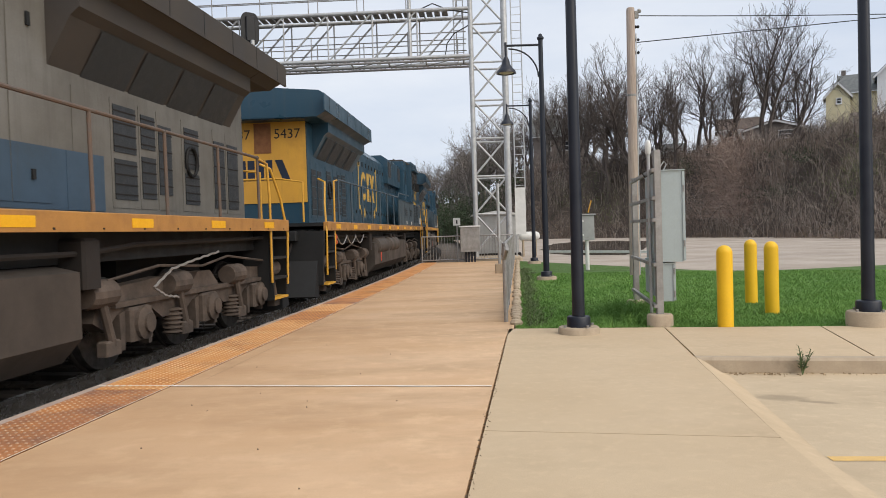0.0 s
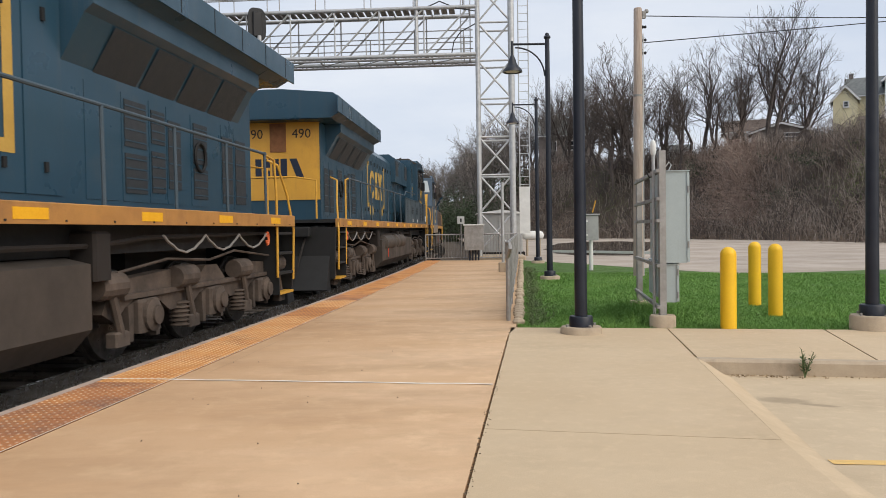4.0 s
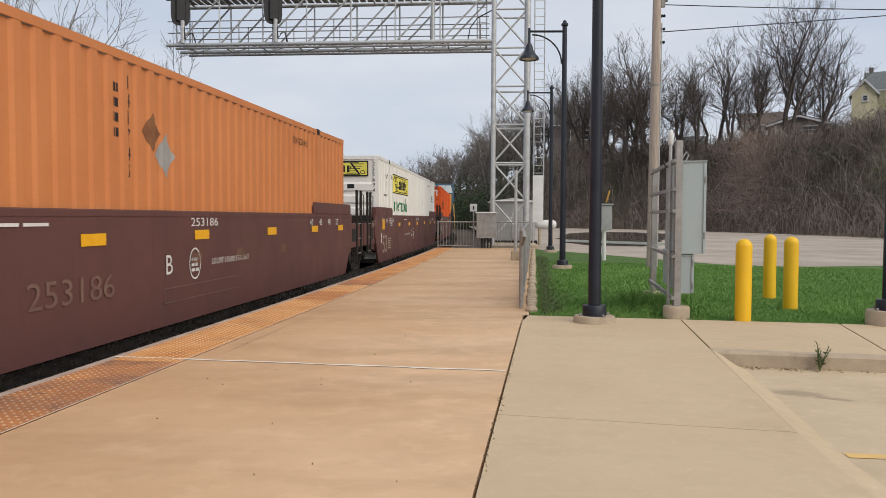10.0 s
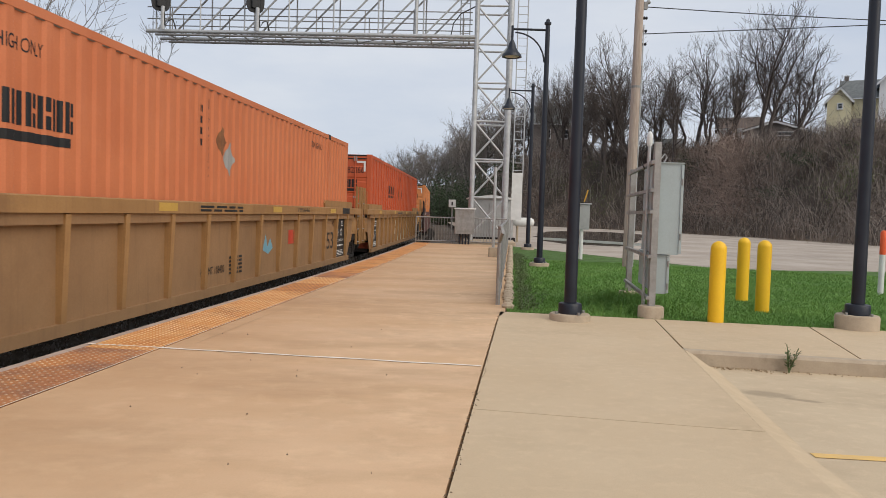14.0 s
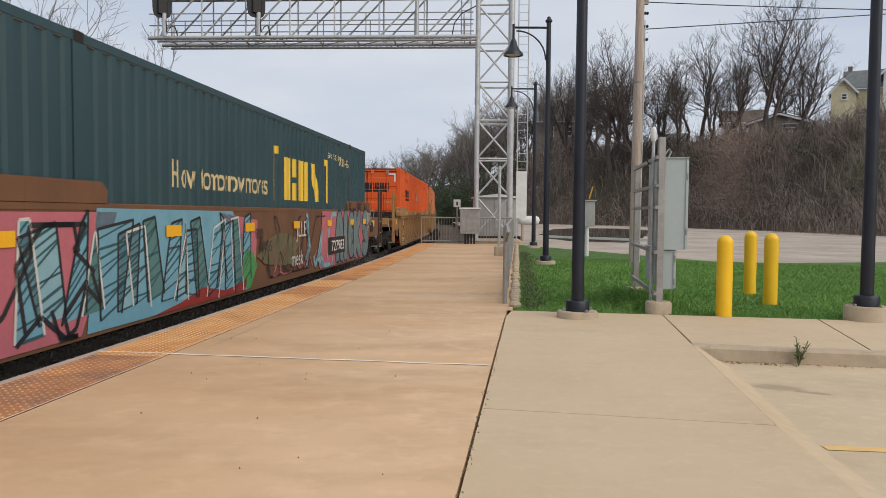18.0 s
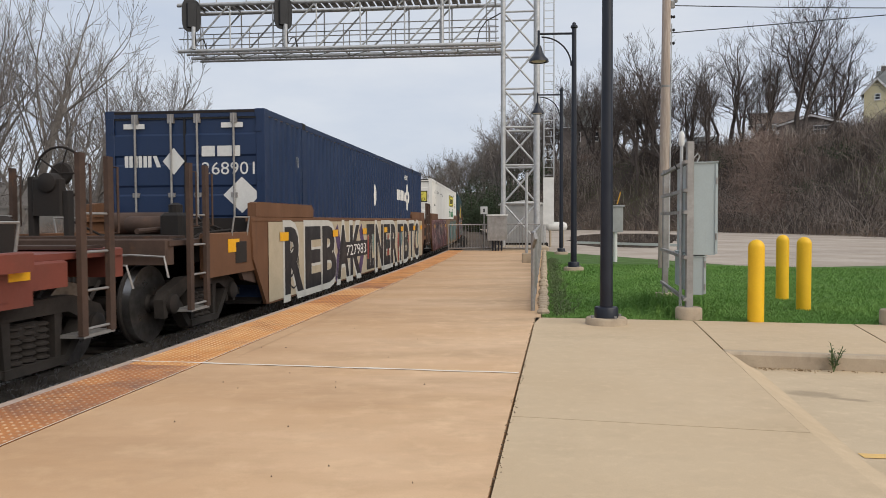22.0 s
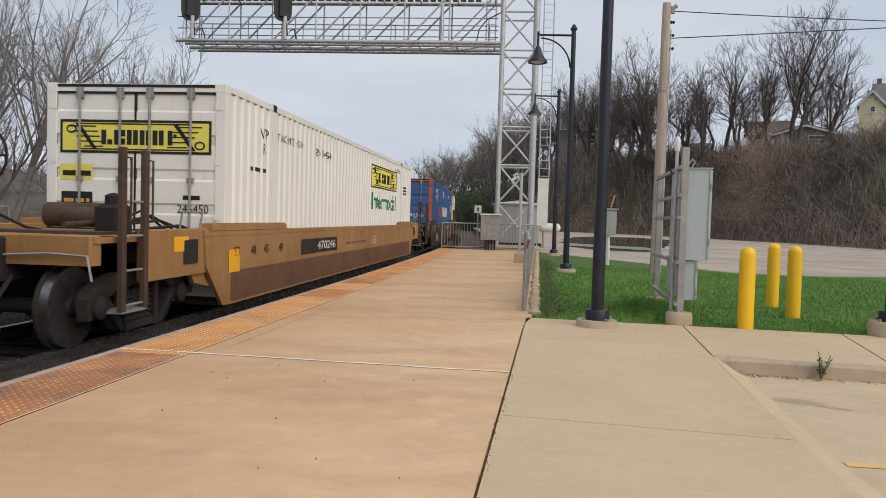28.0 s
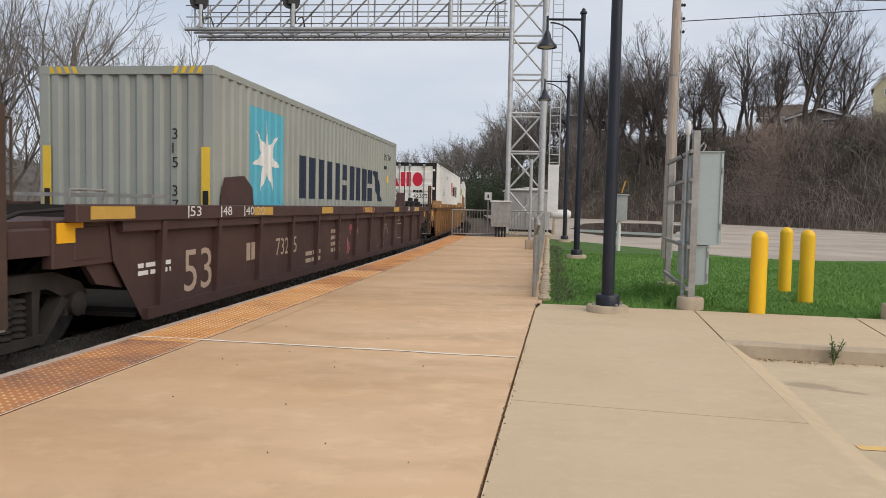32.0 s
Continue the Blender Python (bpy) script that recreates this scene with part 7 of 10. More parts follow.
# ---- well cars ----
def make_ladder(parent, x, y0, y1, z0, z1, paint, rungs=True, name="end_ladder"):
    l = part(name, Mesh().beam((x, y0, z0), (x, y0, z1), 0.05, 0.09).beam((x, y1, z0), (x, y1, z1), 0.05, 0.09), paint, parent)
    k = int((min(z1, 1.6) - z0) / 0.36)
    for i in range(k + 1):
        part("rung", Mesh().bar((x, y0, z0 + 0.06 + i * 0.36), (x, y1, z0 + 0.06 + i * 0.36), 0.014, 6), "galv_dark", l)
    for yy in (y0, y1):
        part("grab_iron", Mesh().path([(x + 0.01, yy + 0.06, z1 - 0.75), (x + 0.06, yy + 0.06, z1 - 0.75), (x + 0.06, yy + 0.06, z1 - 0.1), (x + 0.01, yy + 0.06, z1 - 0.1)], 0.012), paint, l)
    return l


def hand_wheel(parent, x, y, z, r, paint):
    m = Mesh()
    n = 20
    pts = [(x + r * math.cos(2 * math.pi * i / n), y, z + r * math.sin(2 * math.pi * i / n)) for i in range(n + 1)]
    m.path(pts, 0.016)
    for i in range(5):
        a = i * 1.2566
        m.bar((x, y, z), (x + r * math.cos(a), y, z + r * math.sin(a)), 0.012, 5)
    m.lathe([(0.13, y), (0.15, y + 0.05), (0.10, y + 0.12)], 16, (x, 0, z), "y")
    return part("brake_wheel", m, paint, parent, "round hand brake wheel")


def make_well_car(label, y0, y1, top, style, paint, end_paint, sill_paint=None, raised=0.0, front="end", back="end", ribs=1.08, brake=(), bottom=0.17, ladder_paint=None, group="", offset=0.0, truck_front=True, truck_back=True, half=1.325, wheel=0.42, raise_len=2.45):
    """A well car or one unit of it. The well runs from y0 to y1; ends are 'end' (own truck and coupler) or 'joint' (shared truck)."""
    t = thing("well_car", label, "well car", group=group)
    sill_paint = sill_paint or paint
    ladder_paint = ladder_paint or end_paint
    xi = half - 0.06
    for s in (1, -1):
        # side of the well, with its sloping ends
        prof = [(y0 - 0.62, top - 0.30), (y0 - 0.55, 0.78 * top / 1.5 + 0.10), (y0 - 0.02, bottom), (y1 + 0.02, bottom), (y1 + 0.55, 0.78 * top / 1.5 + 0.10), (y1 + 0.62, top - 0.30)]
        zt = top if style == "smooth" else top - 0.15
        body = [(prof[0][0], zt), prof[1], prof[2], prof[3], prof[4], (prof[5][0], zt)]
        a, b = (half - 0.05, half) if style == "smooth" else (half - 0.024, half - 0.016)
        part("side_sheet", Mesh().prism(body[::-1] if s > 0 else body[::-1], s * a, s * b, "x"), paint, t)
        if style == "smooth":
            part("top_chord", Mesh().box(*sorted((s * (half - 0.10), s * (half + 0.006))), y0 - 0.6, y1 + 0.6, top - 0.07, top, 0.01), sill_paint, t)
            part("bottom_chord", Mesh().box(*sorted((s * (half - 0.12), s * (half + 0.004))), y0 + 0.1, y1 - 0.1, bottom - 0.01, bottom + 0.05), paint, t)
        else:
            part("top_sill", Mesh().box(*sorted((s * (half - 0.03), s * (half + 0.10))), y0 - 1.3, y1 + 1.3, top - 0.16, top, 0.012), sill_paint, t)
            part("sill_lip", Mesh().box(*sorted((s * (half - 0.02), s * (half + 0.06))), y0 - 0.5, y1 + 0.5, top - 0.27, top - 0.16), paint, t)
            part("bottom_chord", Mesh().box(*sorted((s * (half - 0.03), s * (half + 0.045))), y0 + 0.0, y1 - 0.0, bottom - 0.02, bottom + 0.10), paint, t)
            n = round((y1 - y0 - 0.6) / ribs)
            rib = cached(f"rib_{paint}_{int(top * 100)}_{int(half * 1000)}_{s}", lambda: Mesh().add(
                [(s * (half - 0.02), -0.045, top - 0.17), (s * (half - 0.02), 0.045, top - 0.17), (s * (half + 0.085), 0.045, top - 0.17), (s * (half + 0.085), -0.045, top - 0.17),
                 (s * (half - 0.02), -0.045, bottom + 0.02), (s * (half - 0.02), 0.045, bottom + 0.02), (s * (half + 0.035), 0.045, bottom + 0.02), (s * (half + 0.035), -0.045, bottom + 0.02)],
                [(0, 1, 2, 3), (4, 5, 6, 7), (0, 4, 5, 1), (1, 5, 6, 2), (2, 6, 7, 3), (3, 7, 4, 0)]), sill_paint)
            for i in range(n + 1):
                part("rib", rib, None, t, at=Matrix.Translation((0, y0 + 0.3 + i * (y1 - y0 - 0.6) / n, 0)))
        for e, yy, d in (("back", y0, -1), ("front", y1, 1)):
            if raised > 0:
                ya, yb = (yy - 0.45, yy + raise_len) if d < 0 else (yy - raise_len, yy + 0.45)
                pf = [(ya, top), (ya, top + raised * 0.9), (ya + 0.15, top + raised), (yb - 0.10, top + raised), (yb + 0.02, top + raised * 0.6), (yb, top)]
                if d > 0:
                    pf = [(yb, top), (yb, top + raised * 0.9), (yb - 0.15, top + raised), (ya + 0.10, top + raised), (ya - 0.02, top + raised * 0.6), (ya, top)]
                part("guide_rail", Mesh().prism(pf, s * (half - 0.12), s * (half + 0.012), "x"), paint if style == "smooth" else sill_paint, t)
    # floor of the well and container seats
    part("well_floor", Mesh().box(-half + 0.1, half - 0.1, y0, y1, bottom, bottom + 0.04), "car_dark", t)
    for yy in (y0 + 0.05, (y0 + y1) / 2 - 0.3, y1 - 0.65):
        part("cross_beam", Mesh().box(-half + 0.1, half - 0.1, yy, yy + 0.6, bottom + 0.04, bottom + 0.095), "car_dark", t)
    for yy, d, kind, own in ((y0, -1, back, truck_back), (y1, 1, front, truck_front)):
        ln = 2.02 if kind == "joint" else 3.05
        ya, yb = sorted((yy + d * 0.03, yy + d * ln))
        part("bulkhead", Mesh().box(-half + 0.06, half - 0.06, *sorted((yy + d * 0.02, yy + d * 0.10)), bottom + 0.3, top - 0.02), "car_dark", t)
        # end platform, tapering to the truck
        part("centre_sill", Mesh().box(-0.32, 0.32, ya, yb, 0.70, min(1.15, top - 0.05), 0.02), "car_dark", t)
        zt = min(1.22, top - 0.04)
        part("end_deck", Mesh().box(-half + 0.10, half - 0.10, *sorted((yy + d * 0.1, yy + d * (ln - 0.15))), zt - 0.06, zt), end_paint, t)
        for s in (1, -1):
            part("end_sill", Mesh().box(*sorted((s * (half - 0.14), s * (half - 0.03))), *sorted((yy + d * 0.1, yy + d * (min(ln, 1.45) if style != "smooth" else min(ln - 0.1, 2.05)))), zt - (0.42 if style != "smooth" else 0.50), zt + (0.01 if style != "smooth" else 0.07), 0.012), end_paint if style != "smooth" else paint, t)
            part("end_panel", Mesh().box(*sorted((s * (half - 0.05), s * (half - 0.02))), *sorted((yy + d * 0.75, yy + d * 1.15)), zt - 0.36, zt - 0.06, 0.01), "car_dark" if style == "smooth" else end_paint, t)
            part("end_bracket", Mesh().prism([(yy + d * 0.15, zt - 0.40), (yy + d * 0.95, zt - 0.40), (yy + d * 0.75, zt - 0.62), (yy + d * 0.3, zt - 0.7)], s * (half - 0.13), s * (half - 0.07), "x"), end_paint, t)
        if kind == "end":
            part("end_beam", Mesh().box(-half + 0.12, half - 0.12, *sorted((yy + d * 2.75, yy + d * 2.95)), zt - 0.28, zt + 0.02, 0.015), end_paint, t)
            part("crossover_deck", Mesh().box(-half + 0.2, half - 0.2, *sorted((yy + d * 2.3, yy + d * 2.72)), zt + 0.02, zt + 0.05), "car_brown", t)
            make_coupler(t, yy + d * 2.9, d)
            part("uncoupling_lever", Mesh().path([(0.15, yy + d * 2.98, zt - 0.2), (0.8, yy + d * 3.0, zt - 0.16), (half - 0.12, yy + d * 3.0, zt - 0.18), (half - 0.06, yy + d * 3.02, zt - 0.42)], 0.014, 6), "galv_dark", t)
            for s in (1, -1):
                part("warning_plate", Mesh().box(*sorted((s * (half - 0.03), s * (half - 0.022))), *sorted((yy + d * 1.02, yy + d * 1.40)), zt - 0.20, zt - 0.02), "reflector", t, "yellow warning plate")
                part("jacking_pad", Mesh().box(*sorted((s * (half - 0.35), s * (half - 0.05))), *sorted((yy + d * 1.38, yy + d * 1.95)), zt - 0.30, zt - 0.06, 0.02), "car_dark" if style == "smooth" else end_paint, t)
                part("side_grab", Mesh().path([(s * (half - 0.04), yy + d * 0.7, zt + 0.02), (s * half, yy + d * 0.7, zt + 0.28), (s * half, yy + d * 1.25, zt + 0.28), (s * (half - 0.04), yy + d * 1.25, zt + 0.02)], 0.013, 6), "galv_dark", t)
            for s in (1, -1):
                make_ladder(t, s * (half - 0.02), yy + d * 2.55, yy + d * 2.10, 0.38, zt + 0.92, ladder_paint)
                part("step", Mesh().box(*sorted((s * (half - 0.25), s * half)), *sorted((yy + d * 2.08, yy + d * 2.58)), 0.36, 0.39), "galv_dark", t)
        else:
            for s in (1, -1):
                make_ladder(t, s * (half - 0.02), yy + d * 1.62, yy + d * 1.20, 0.50, zt + 0.88, ladder_paint)
        if own:
            make_truck(t, yy + d * (2.08 if kind == "joint" else 1.72), wheel, (t, offset))
        part("air_line", Mesh().path([(half - 0.2, yy + d * 0.3, zt - 0.02), (half - 0.25, yy + d * 0.8, zt + 0.10), (half - 0.45, yy + d * 1.3, zt + 0.06), (half - 0.6, yy + d * 1.9, zt - 0.15)], 0.022), "car_dark", t)
    for end in brake:
        yy, d = (y0, -1) if end == "back" else (y1, 1)
        zt = min(1.22, top - 0.04)
        yb = yy + d * 2.22
        stand = part("brake_stand", Mesh().box(-0.98, -0.90, yb - 0.06, yb + 0.06, zt, zt + 0.80, 0.01).box(-0.50, -0.42, yb - 0.06, yb + 0.06, zt, zt + 0.62, 0.01).box(-0.92, -0.48, yb - 0.04, yb + 0.04, zt + 0.42, zt + 0.54, 0.01).box(-0.90, -0.50, yb - 0.09, yb + 0.03, zt + 0.30, zt + 0.78, 0.02), "car_dark", t)
        part("gear_case", Mesh().lathe([(0.04, yb - 0.15), (0.12, yb - 0.12), (0.13, yb + 0.04), (0.08, yb + 0.10)], 18, (-0.68, 0, zt + 0.72), "y"), "car_dark", stand, smooth=True)
        part("chain", Mesh().path([(-0.62, yb, zt + 0.52), (-0.55, yb - d * 0.15, zt + 0.25), (-0.35, yb - d * 0.5, zt + 0.05), (0.0, yb - d * 0.9, zt - 0.05)], 0.018, 5), "car_dark", stand)
        part("slack_adjuster", Mesh().bar((0.45, yb, zt + 0.10), (0.45, yy + d * 0.5, zt + 0.16), 0.035, 8), "car_brown", t)
        part("valve", Mesh().box(0.55, 0.85, *sorted((yy + d * 1.5, yy + d * 1.85)), zt, zt + 0.34, 0.04).lathe([(0.09, zt + 0.34), (0.09, zt + 0.44), (0.03, zt + 0.47)], 12, (0.70, yy + d * 1.68, 0)), "car_dark", t)
        for k in range(3):
            part("brake_pipe", Mesh().path([(0.9 - 0.12 * k, yy + d * 0.4, zt + 0.05), (0.92 - 0.12 * k, yy + d * 1.0, zt + 0.16 + 0.06 * k), (0.8 - 0.1 * k, yy + d * 1.55, zt + 0.12)], 0.016, 6), "car_dark", t)
        hand_wheel(t, -0.68, yy + d * 2.05 if d < 0 else yy + d * 2.4, zt + 0.85, 0.34, "car_dark")
        part("brake_cylinder", Mesh().lathe([(0.10, -0.35), (0.12, -0.3), (0.12, 0.3), (0.06, 0.38)], 14, (0.1, yy + d * 1.2, zt + 0.18), "x"), "car_brown", t, smooth=True)
        part("air_reservoir", Mesh().lathe([(0.05, -0.55), (0.16, -0.48), (0.16, 0.48), (0.05, 0.55)], 14, (-0.2, yy + d * 0.8, zt + 0.2), "x"), "car_brown", t, smooth=True)
    return t, Face(t, "side", at=half + (0.009 if style == "smooth" else 0.103)), Face(t, "side", at=half - 0.012)


# ---- locomotives ----
LL = 20.9


class LeftFace(Face):
    """The left side of a locomotive that runs backwards: drawn from its nose end on."""

    def put(self, flat, material, name, label=""):
        for v in flat.vertices:
            v.co = (-self.at, LL - v.co.x, v.co.y)
        flat.materials.clear()
        flat.materials.append(M[material])
        ob = new(name, flat)
        ob.parent = self.parent
        if label:
            ob["label"] = label
        return ob


def loco_truck_mesh():
    m = Mesh()
    m.prism([(-2.75, 0.62), (-2.55, 0.95), (-1.2, 1.02), (-0.95, 0.80), (-0.5, 0.80), (-0.2, 1.02), (0.2, 1.02), (0.5, 0.80), (0.95, 0.80), (1.2, 1.02), (2.55, 0.95), (2.75, 0.62), (2.5, 0.5), (2.28, 0.66), (1.5, 0.66), (1.25, 0.52), (0.65, 0.52), (0.4, 0.66), (-0.4, 0.66), (-0.65, 0.52), (-1.25, 0.52), (-1.5, 0.66), (-2.28, 0.66), (-2.5, 0.5)], -0.10, 0.08, "x")
    for y in (-1.9, 0, 1.9):
        m.box(0.02, 0.18, y - 0.24, y + 0.24, 0.34, 0.72, 0.03)
        m.lathe([(0.19, 0.16), (0.19, 0.22), (0.11, 0.25), (0.11, 0.28), (0, 0.285)], 16, (0, y, 0.53), "x")
        for s in (-1, 1):
            m.prism([(y + s * 0.24, 0.70), (y + s * 0.36, 0.66), (y + s * 0.34, 0.26), (y + s * 0.26, 0.26)][::s], -0.02, 0.10, "x")
    for y in (-2.7, 2.55, -0.95, 0.95):
        m.lathe([(0.13, -0.25), (0.15, -0.2), (0.15, 0.2), (0.09, 0.28)], 14, (0.12, y, 0.92), "y")
        m.bar((0.16, y, 0.85), (0.16, y + 0.18, 0.36), 0.05, 8)
        m.box(0.06, 0.2, y + 0.02, y + 0.3, 0.26, 0.42, 0.02)
    m.box(0.0, 0.14, -2.4, 2.4, 0.74, 0.80)
    m.path([(0.17, -2.6, 1.05), (0.19, -1.5, 1.16), (0.19, -0.3, 1.10), (0.18, 0.6, 1.2), (0.17, 2.4, 1.05)], 0.018)
    return m


def loco_spring_mesh():
    prof = []
    for k in range(6):
        z = 0.28 + k * 0.056
        prof += [(0.09, z), (0.125, z + 0.014), (0.125, z + 0.028), (0.09, z + 0.042)]
    return Mesh().lathe(prof, 14)


def make_loco(label, body, cab, nose, sill, number, reverse, hood_low=None, rail_mat="handrail_blue", roof="loco_blue", end_paint="loco_yellow", offset=0.0):
    t = thing("locomotive", label, "locomotive", group="locomotives of the train")
    car = (t, offset)
    # frame
    part("underframe", Mesh().box(-1.15, 1.15, 0.3, LL - 0.3, 1.25, 1.60).box(-1.50, 1.50, 0.12, LL - 0.12, 1.66, 1.735), "loco_dark", t)
    for s in (1, -1):
        sl = part("side_sill", Mesh().box(*sorted((s * 1.40, s * 1.515)), 0.10, LL - 0.10, 1.56, 1.75, 0.01), sill, t, "dirty yellow side sill")
        for k in range(10):
            y = 0.9 + k * 2.05
            part("reflector", Mesh().box(*sorted((s * 1.515, s * 1.519)), y, y + 0.46, 1.60, 1.70), "reflector", sl)
        for k in range(26):
            part("sill_bolt", cached("sill_bolt", lambda: Mesh().box(-1.522, 1.522, -0.012, 0.012, 1.58, 1.6), "car_dark"), None, sl, at=Matrix.Translation((0, 0.4 + k * 0.8, 0))) if s > 0 else None
    # long hood
    hp = [(-0.95, 1.735), (0.95, 1.735), (0.95, 3.95), (0.78, 4.16), (0.35, 4.24), (-0.35, 4.24), (-0.78, 4.16), (-0.95, 3.95)]
    hood = part("long_hood", Mesh().prism(hp[::-1], 5.9, 15.6, "y"), body, t)
    part("radiator_hood", Mesh().prism(hp[::-1], 0.72, 5.9, "y"), body, t)
    if hood_low:
        for s in (1, -1):
            part("hood_stripe", Mesh().box(*sorted((s * 0.951, s * 0.956)), 5.7, 15.58, 1.80, 2.42), hood_low, hood, "blue lower stripe")
            part("radiator_stripe", Mesh().box(*sorted((s * 0.955, s * 0.961)), 5.0, 5.7, 1.80, 2.42), hood_low, hood, "blue lower stripe")
    for s in (1, -1):
        # hood doors
        for k in range(16):
            y = 5.98 + k * 0.60
            low = 1.86
            d = part("hood_door", Mesh().box(*sorted((s * 0.95, s * 0.962)), y, y + 0.57, low, 3.82), body, t)
            if hood_low:
                part("door_stripe", Mesh().box(*sorted((s * 0.962, s * 0.9645)), y, y + 0.57, low, 2.42), hood_low, d)
            for za, zb in ((3.55, 3.68), (2.08, 2.18)):
                part("latch", Mesh().box(*sorted((s * 0.962, s * 0.985)), y + 0.25, y + 0.30, za, zb), "loco_dark", d)
        # screens and panels under the radiator
        for a, b, z0, z1 in ((1.0, 1.42, 1.92, 2.95), (1.55, 1.95, 1.92, 2.95), (2.5, 2.95, 2.45, 3.02), (2.5, 2.95, 1.95, 2.38), (3.35, 3.70, 2.05, 2.95), (3.80, 4.15, 2.60, 3.02), (3.80, 4.15, 1.98, 2.5), (4.28, 4.78, 2.50, 3.05), (4.28, 4.78, 1.95, 2.42)):
            g = part("side_screen", Mesh().box(*sorted((s * 0.95, s * 0.968)), a, b, z0, z1), "loco_screen", t, "dark intake screen")
            for k in range(4):
                z = z0 + (z1 - z0) * (k + 0.5) / 4
                part("screen_bar", Mesh().box(*sorted((s * 0.968, s * 0.974)), a, b, z - 0.008, z + 0.008), "car_dark" if hood_low else body, g)
        for a, b in ((0.95, 1.5), (1.5, 2.0), (2.42, 3.05), (3.28, 3.76), (3.76, 4.22), (4.22, 4.86), (4.95, 5.6)):
            part("hood_panel", Mesh().box(*sorted((s * 0.949, s * 0.957)), a, b - 0.03, 1.85, 3.12), body, t)
        part("hose_reel", Mesh().path([(s * 0.99, 2.78 + 0.17 * math.cos(a), 2.55 + 0.2 * math.sin(a)) for a in np.linspace(0, 12.5, 34)], 0.022), "loco_dark", t, "coiled black hose")
    # radiator wings
    wp = [(0.90, 3.16), (1.22, 3.72), (1.32, 3.80), (1.32, 4.02), (1.52, 4.12), (1.52, 4.46), (1.36, 4.56), (0.2, 4.66)]
    wing = part("radiator_wing", Mesh().prism([(-x, z) for x, z in wp][::1] + wp[::-1], 1.25, 5.95, "y"), roof, t, "wide overhanging radiator top")
    we = [(1.30, 4.0), (1.52, 4.12), (1.52, 4.46), (1.36, 4.56), (0.2, 4.66)]
    part("wing_end", Mesh().prism([(-x, z) for x, z in we] + we[::-1], 0.25, 1.26, "y"), roof, wing)
    for s in (1, -1):
        part("wing_fascia", Mesh().box(*sorted((s * 1.50, s * 1.532)), 0.02, 6.0, 4.10, 4.46, 0.012), roof, wing)
        for k in range(4):
            y = 1.55 + k * 0.98
            v = [(s * 0.93, y, 3.20), (s * 0.93, y + 0.90, 3.20), (s * 1.235, y + 0.90, 3.70), (s * 1.235, y, 3.70)]
            part("radiator_screen", Mesh().add(v, [(0, 1, 2, 3)] if s > 0 else [(3, 2, 1, 0)]), "loco_screen", wing)
        for k in range(6):
            part("fascia_seam", Mesh().box(*sorted((s * 1.532, s * 1.535)), 0.98 * k + 0.5, 0.98 * k + 0.52, 4.12, 4.45), "loco_dark", wing)
    # long-hood end
    part("end_panel", Mesh().box(-0.93, 0.93, 0.70, 0.725, 2.20, 4.0), end_paint, t, "yellow end panel")
    part("end_cap", Mesh().prism([(-1.3, 4.10), (-1.0, 3.98), (1.0, 3.98), (1.3, 4.10), (1.3, 4.5), (0.3, 4.62), (-0.3, 4.62), (-1.3, 4.5)], 0.30, 0.76, "y"), roof, t)
    part("end_recess", Mesh().box(-0.22, 0.16, 0.688, 0.70, 3.30, 3.96), "rust", t, "rusty recess")
    for s in (-1, 1):
        part("headlight", Mesh().lathe([(0.12, 0.26), (0.12, 0.30)], 16, (-0.05, 0, 4.30 + 0.13 * s), "y"), "white_box", t)
    # engine roof: stack, fans, brake grid box
    part("exhaust_stack", Mesh().box(-0.35, 0.35, 7.5, 8.1, 4.2, 4.5, 0.05), "loco_roof", t)
    part("roof_hatch", Mesh().box(-0.55, 0.55, 8.6, 11.6, 4.22, 4.31, 0.03), roof, t)
    part("brake_grid_box", Mesh().prism([(-1.12, 3.30), (1.12, 3.30), (1.12, 4.18), (0.9, 4.34), (-0.9, 4.34), (-1.12, 4.18)][::-1], 11.9, 15.6, "y"), body, t)
    for s in (1, -1):
        for a, b in ((12.1, 12.75), (14.75, 15.4)):
            part("grid_screen", Mesh().box(*sorted((s * 1.12, s * 1.135)), a, b, 3.55, 4.10), "loco_screen", t)
    # cab
    cy = 15.6 if hood_low else 16.5
    cp = [(cy, 1.735), (20.05, 1.735), (20.0, 2.78), (19.46, 3.42), (19.05, 4.34), (18.7, 4.50), (cy + 0.15, 4.50), (cy, 4.40)]
    cb = part("cab", Mesh().prism(cp[::-1], -1.46, 1.46, "x"), cab, t, "cab")
    part("cab_roof", Mesh().prism([(-1.47, 4.36), (-1.1, 4.60), (1.1, 4.60), (1.47, 4.36)][::-1], cy - 0.02, 18.95, "y"), "loco_roof", cb)
    part("roof_rail", Mesh().path([(-0.4, 18.2, 4.6), (-0.4, 18.2, 4.72), (0.1, 18.2, 4.72), (0.1, 18.2, 4.6)], 0.02), "loco_roof", cb)
    part("horn", Mesh().bar((0.5, 18.0, 4.6), (0.5, 18.3, 4.78), 0.05, 8), "loco_roof", cb)
    if not hood_low:
        part("cab_vestibule", Mesh().box(-1.27, 1.27, 15.5, 16.52, 1.74, 4.44, 0.015), cab, cb)
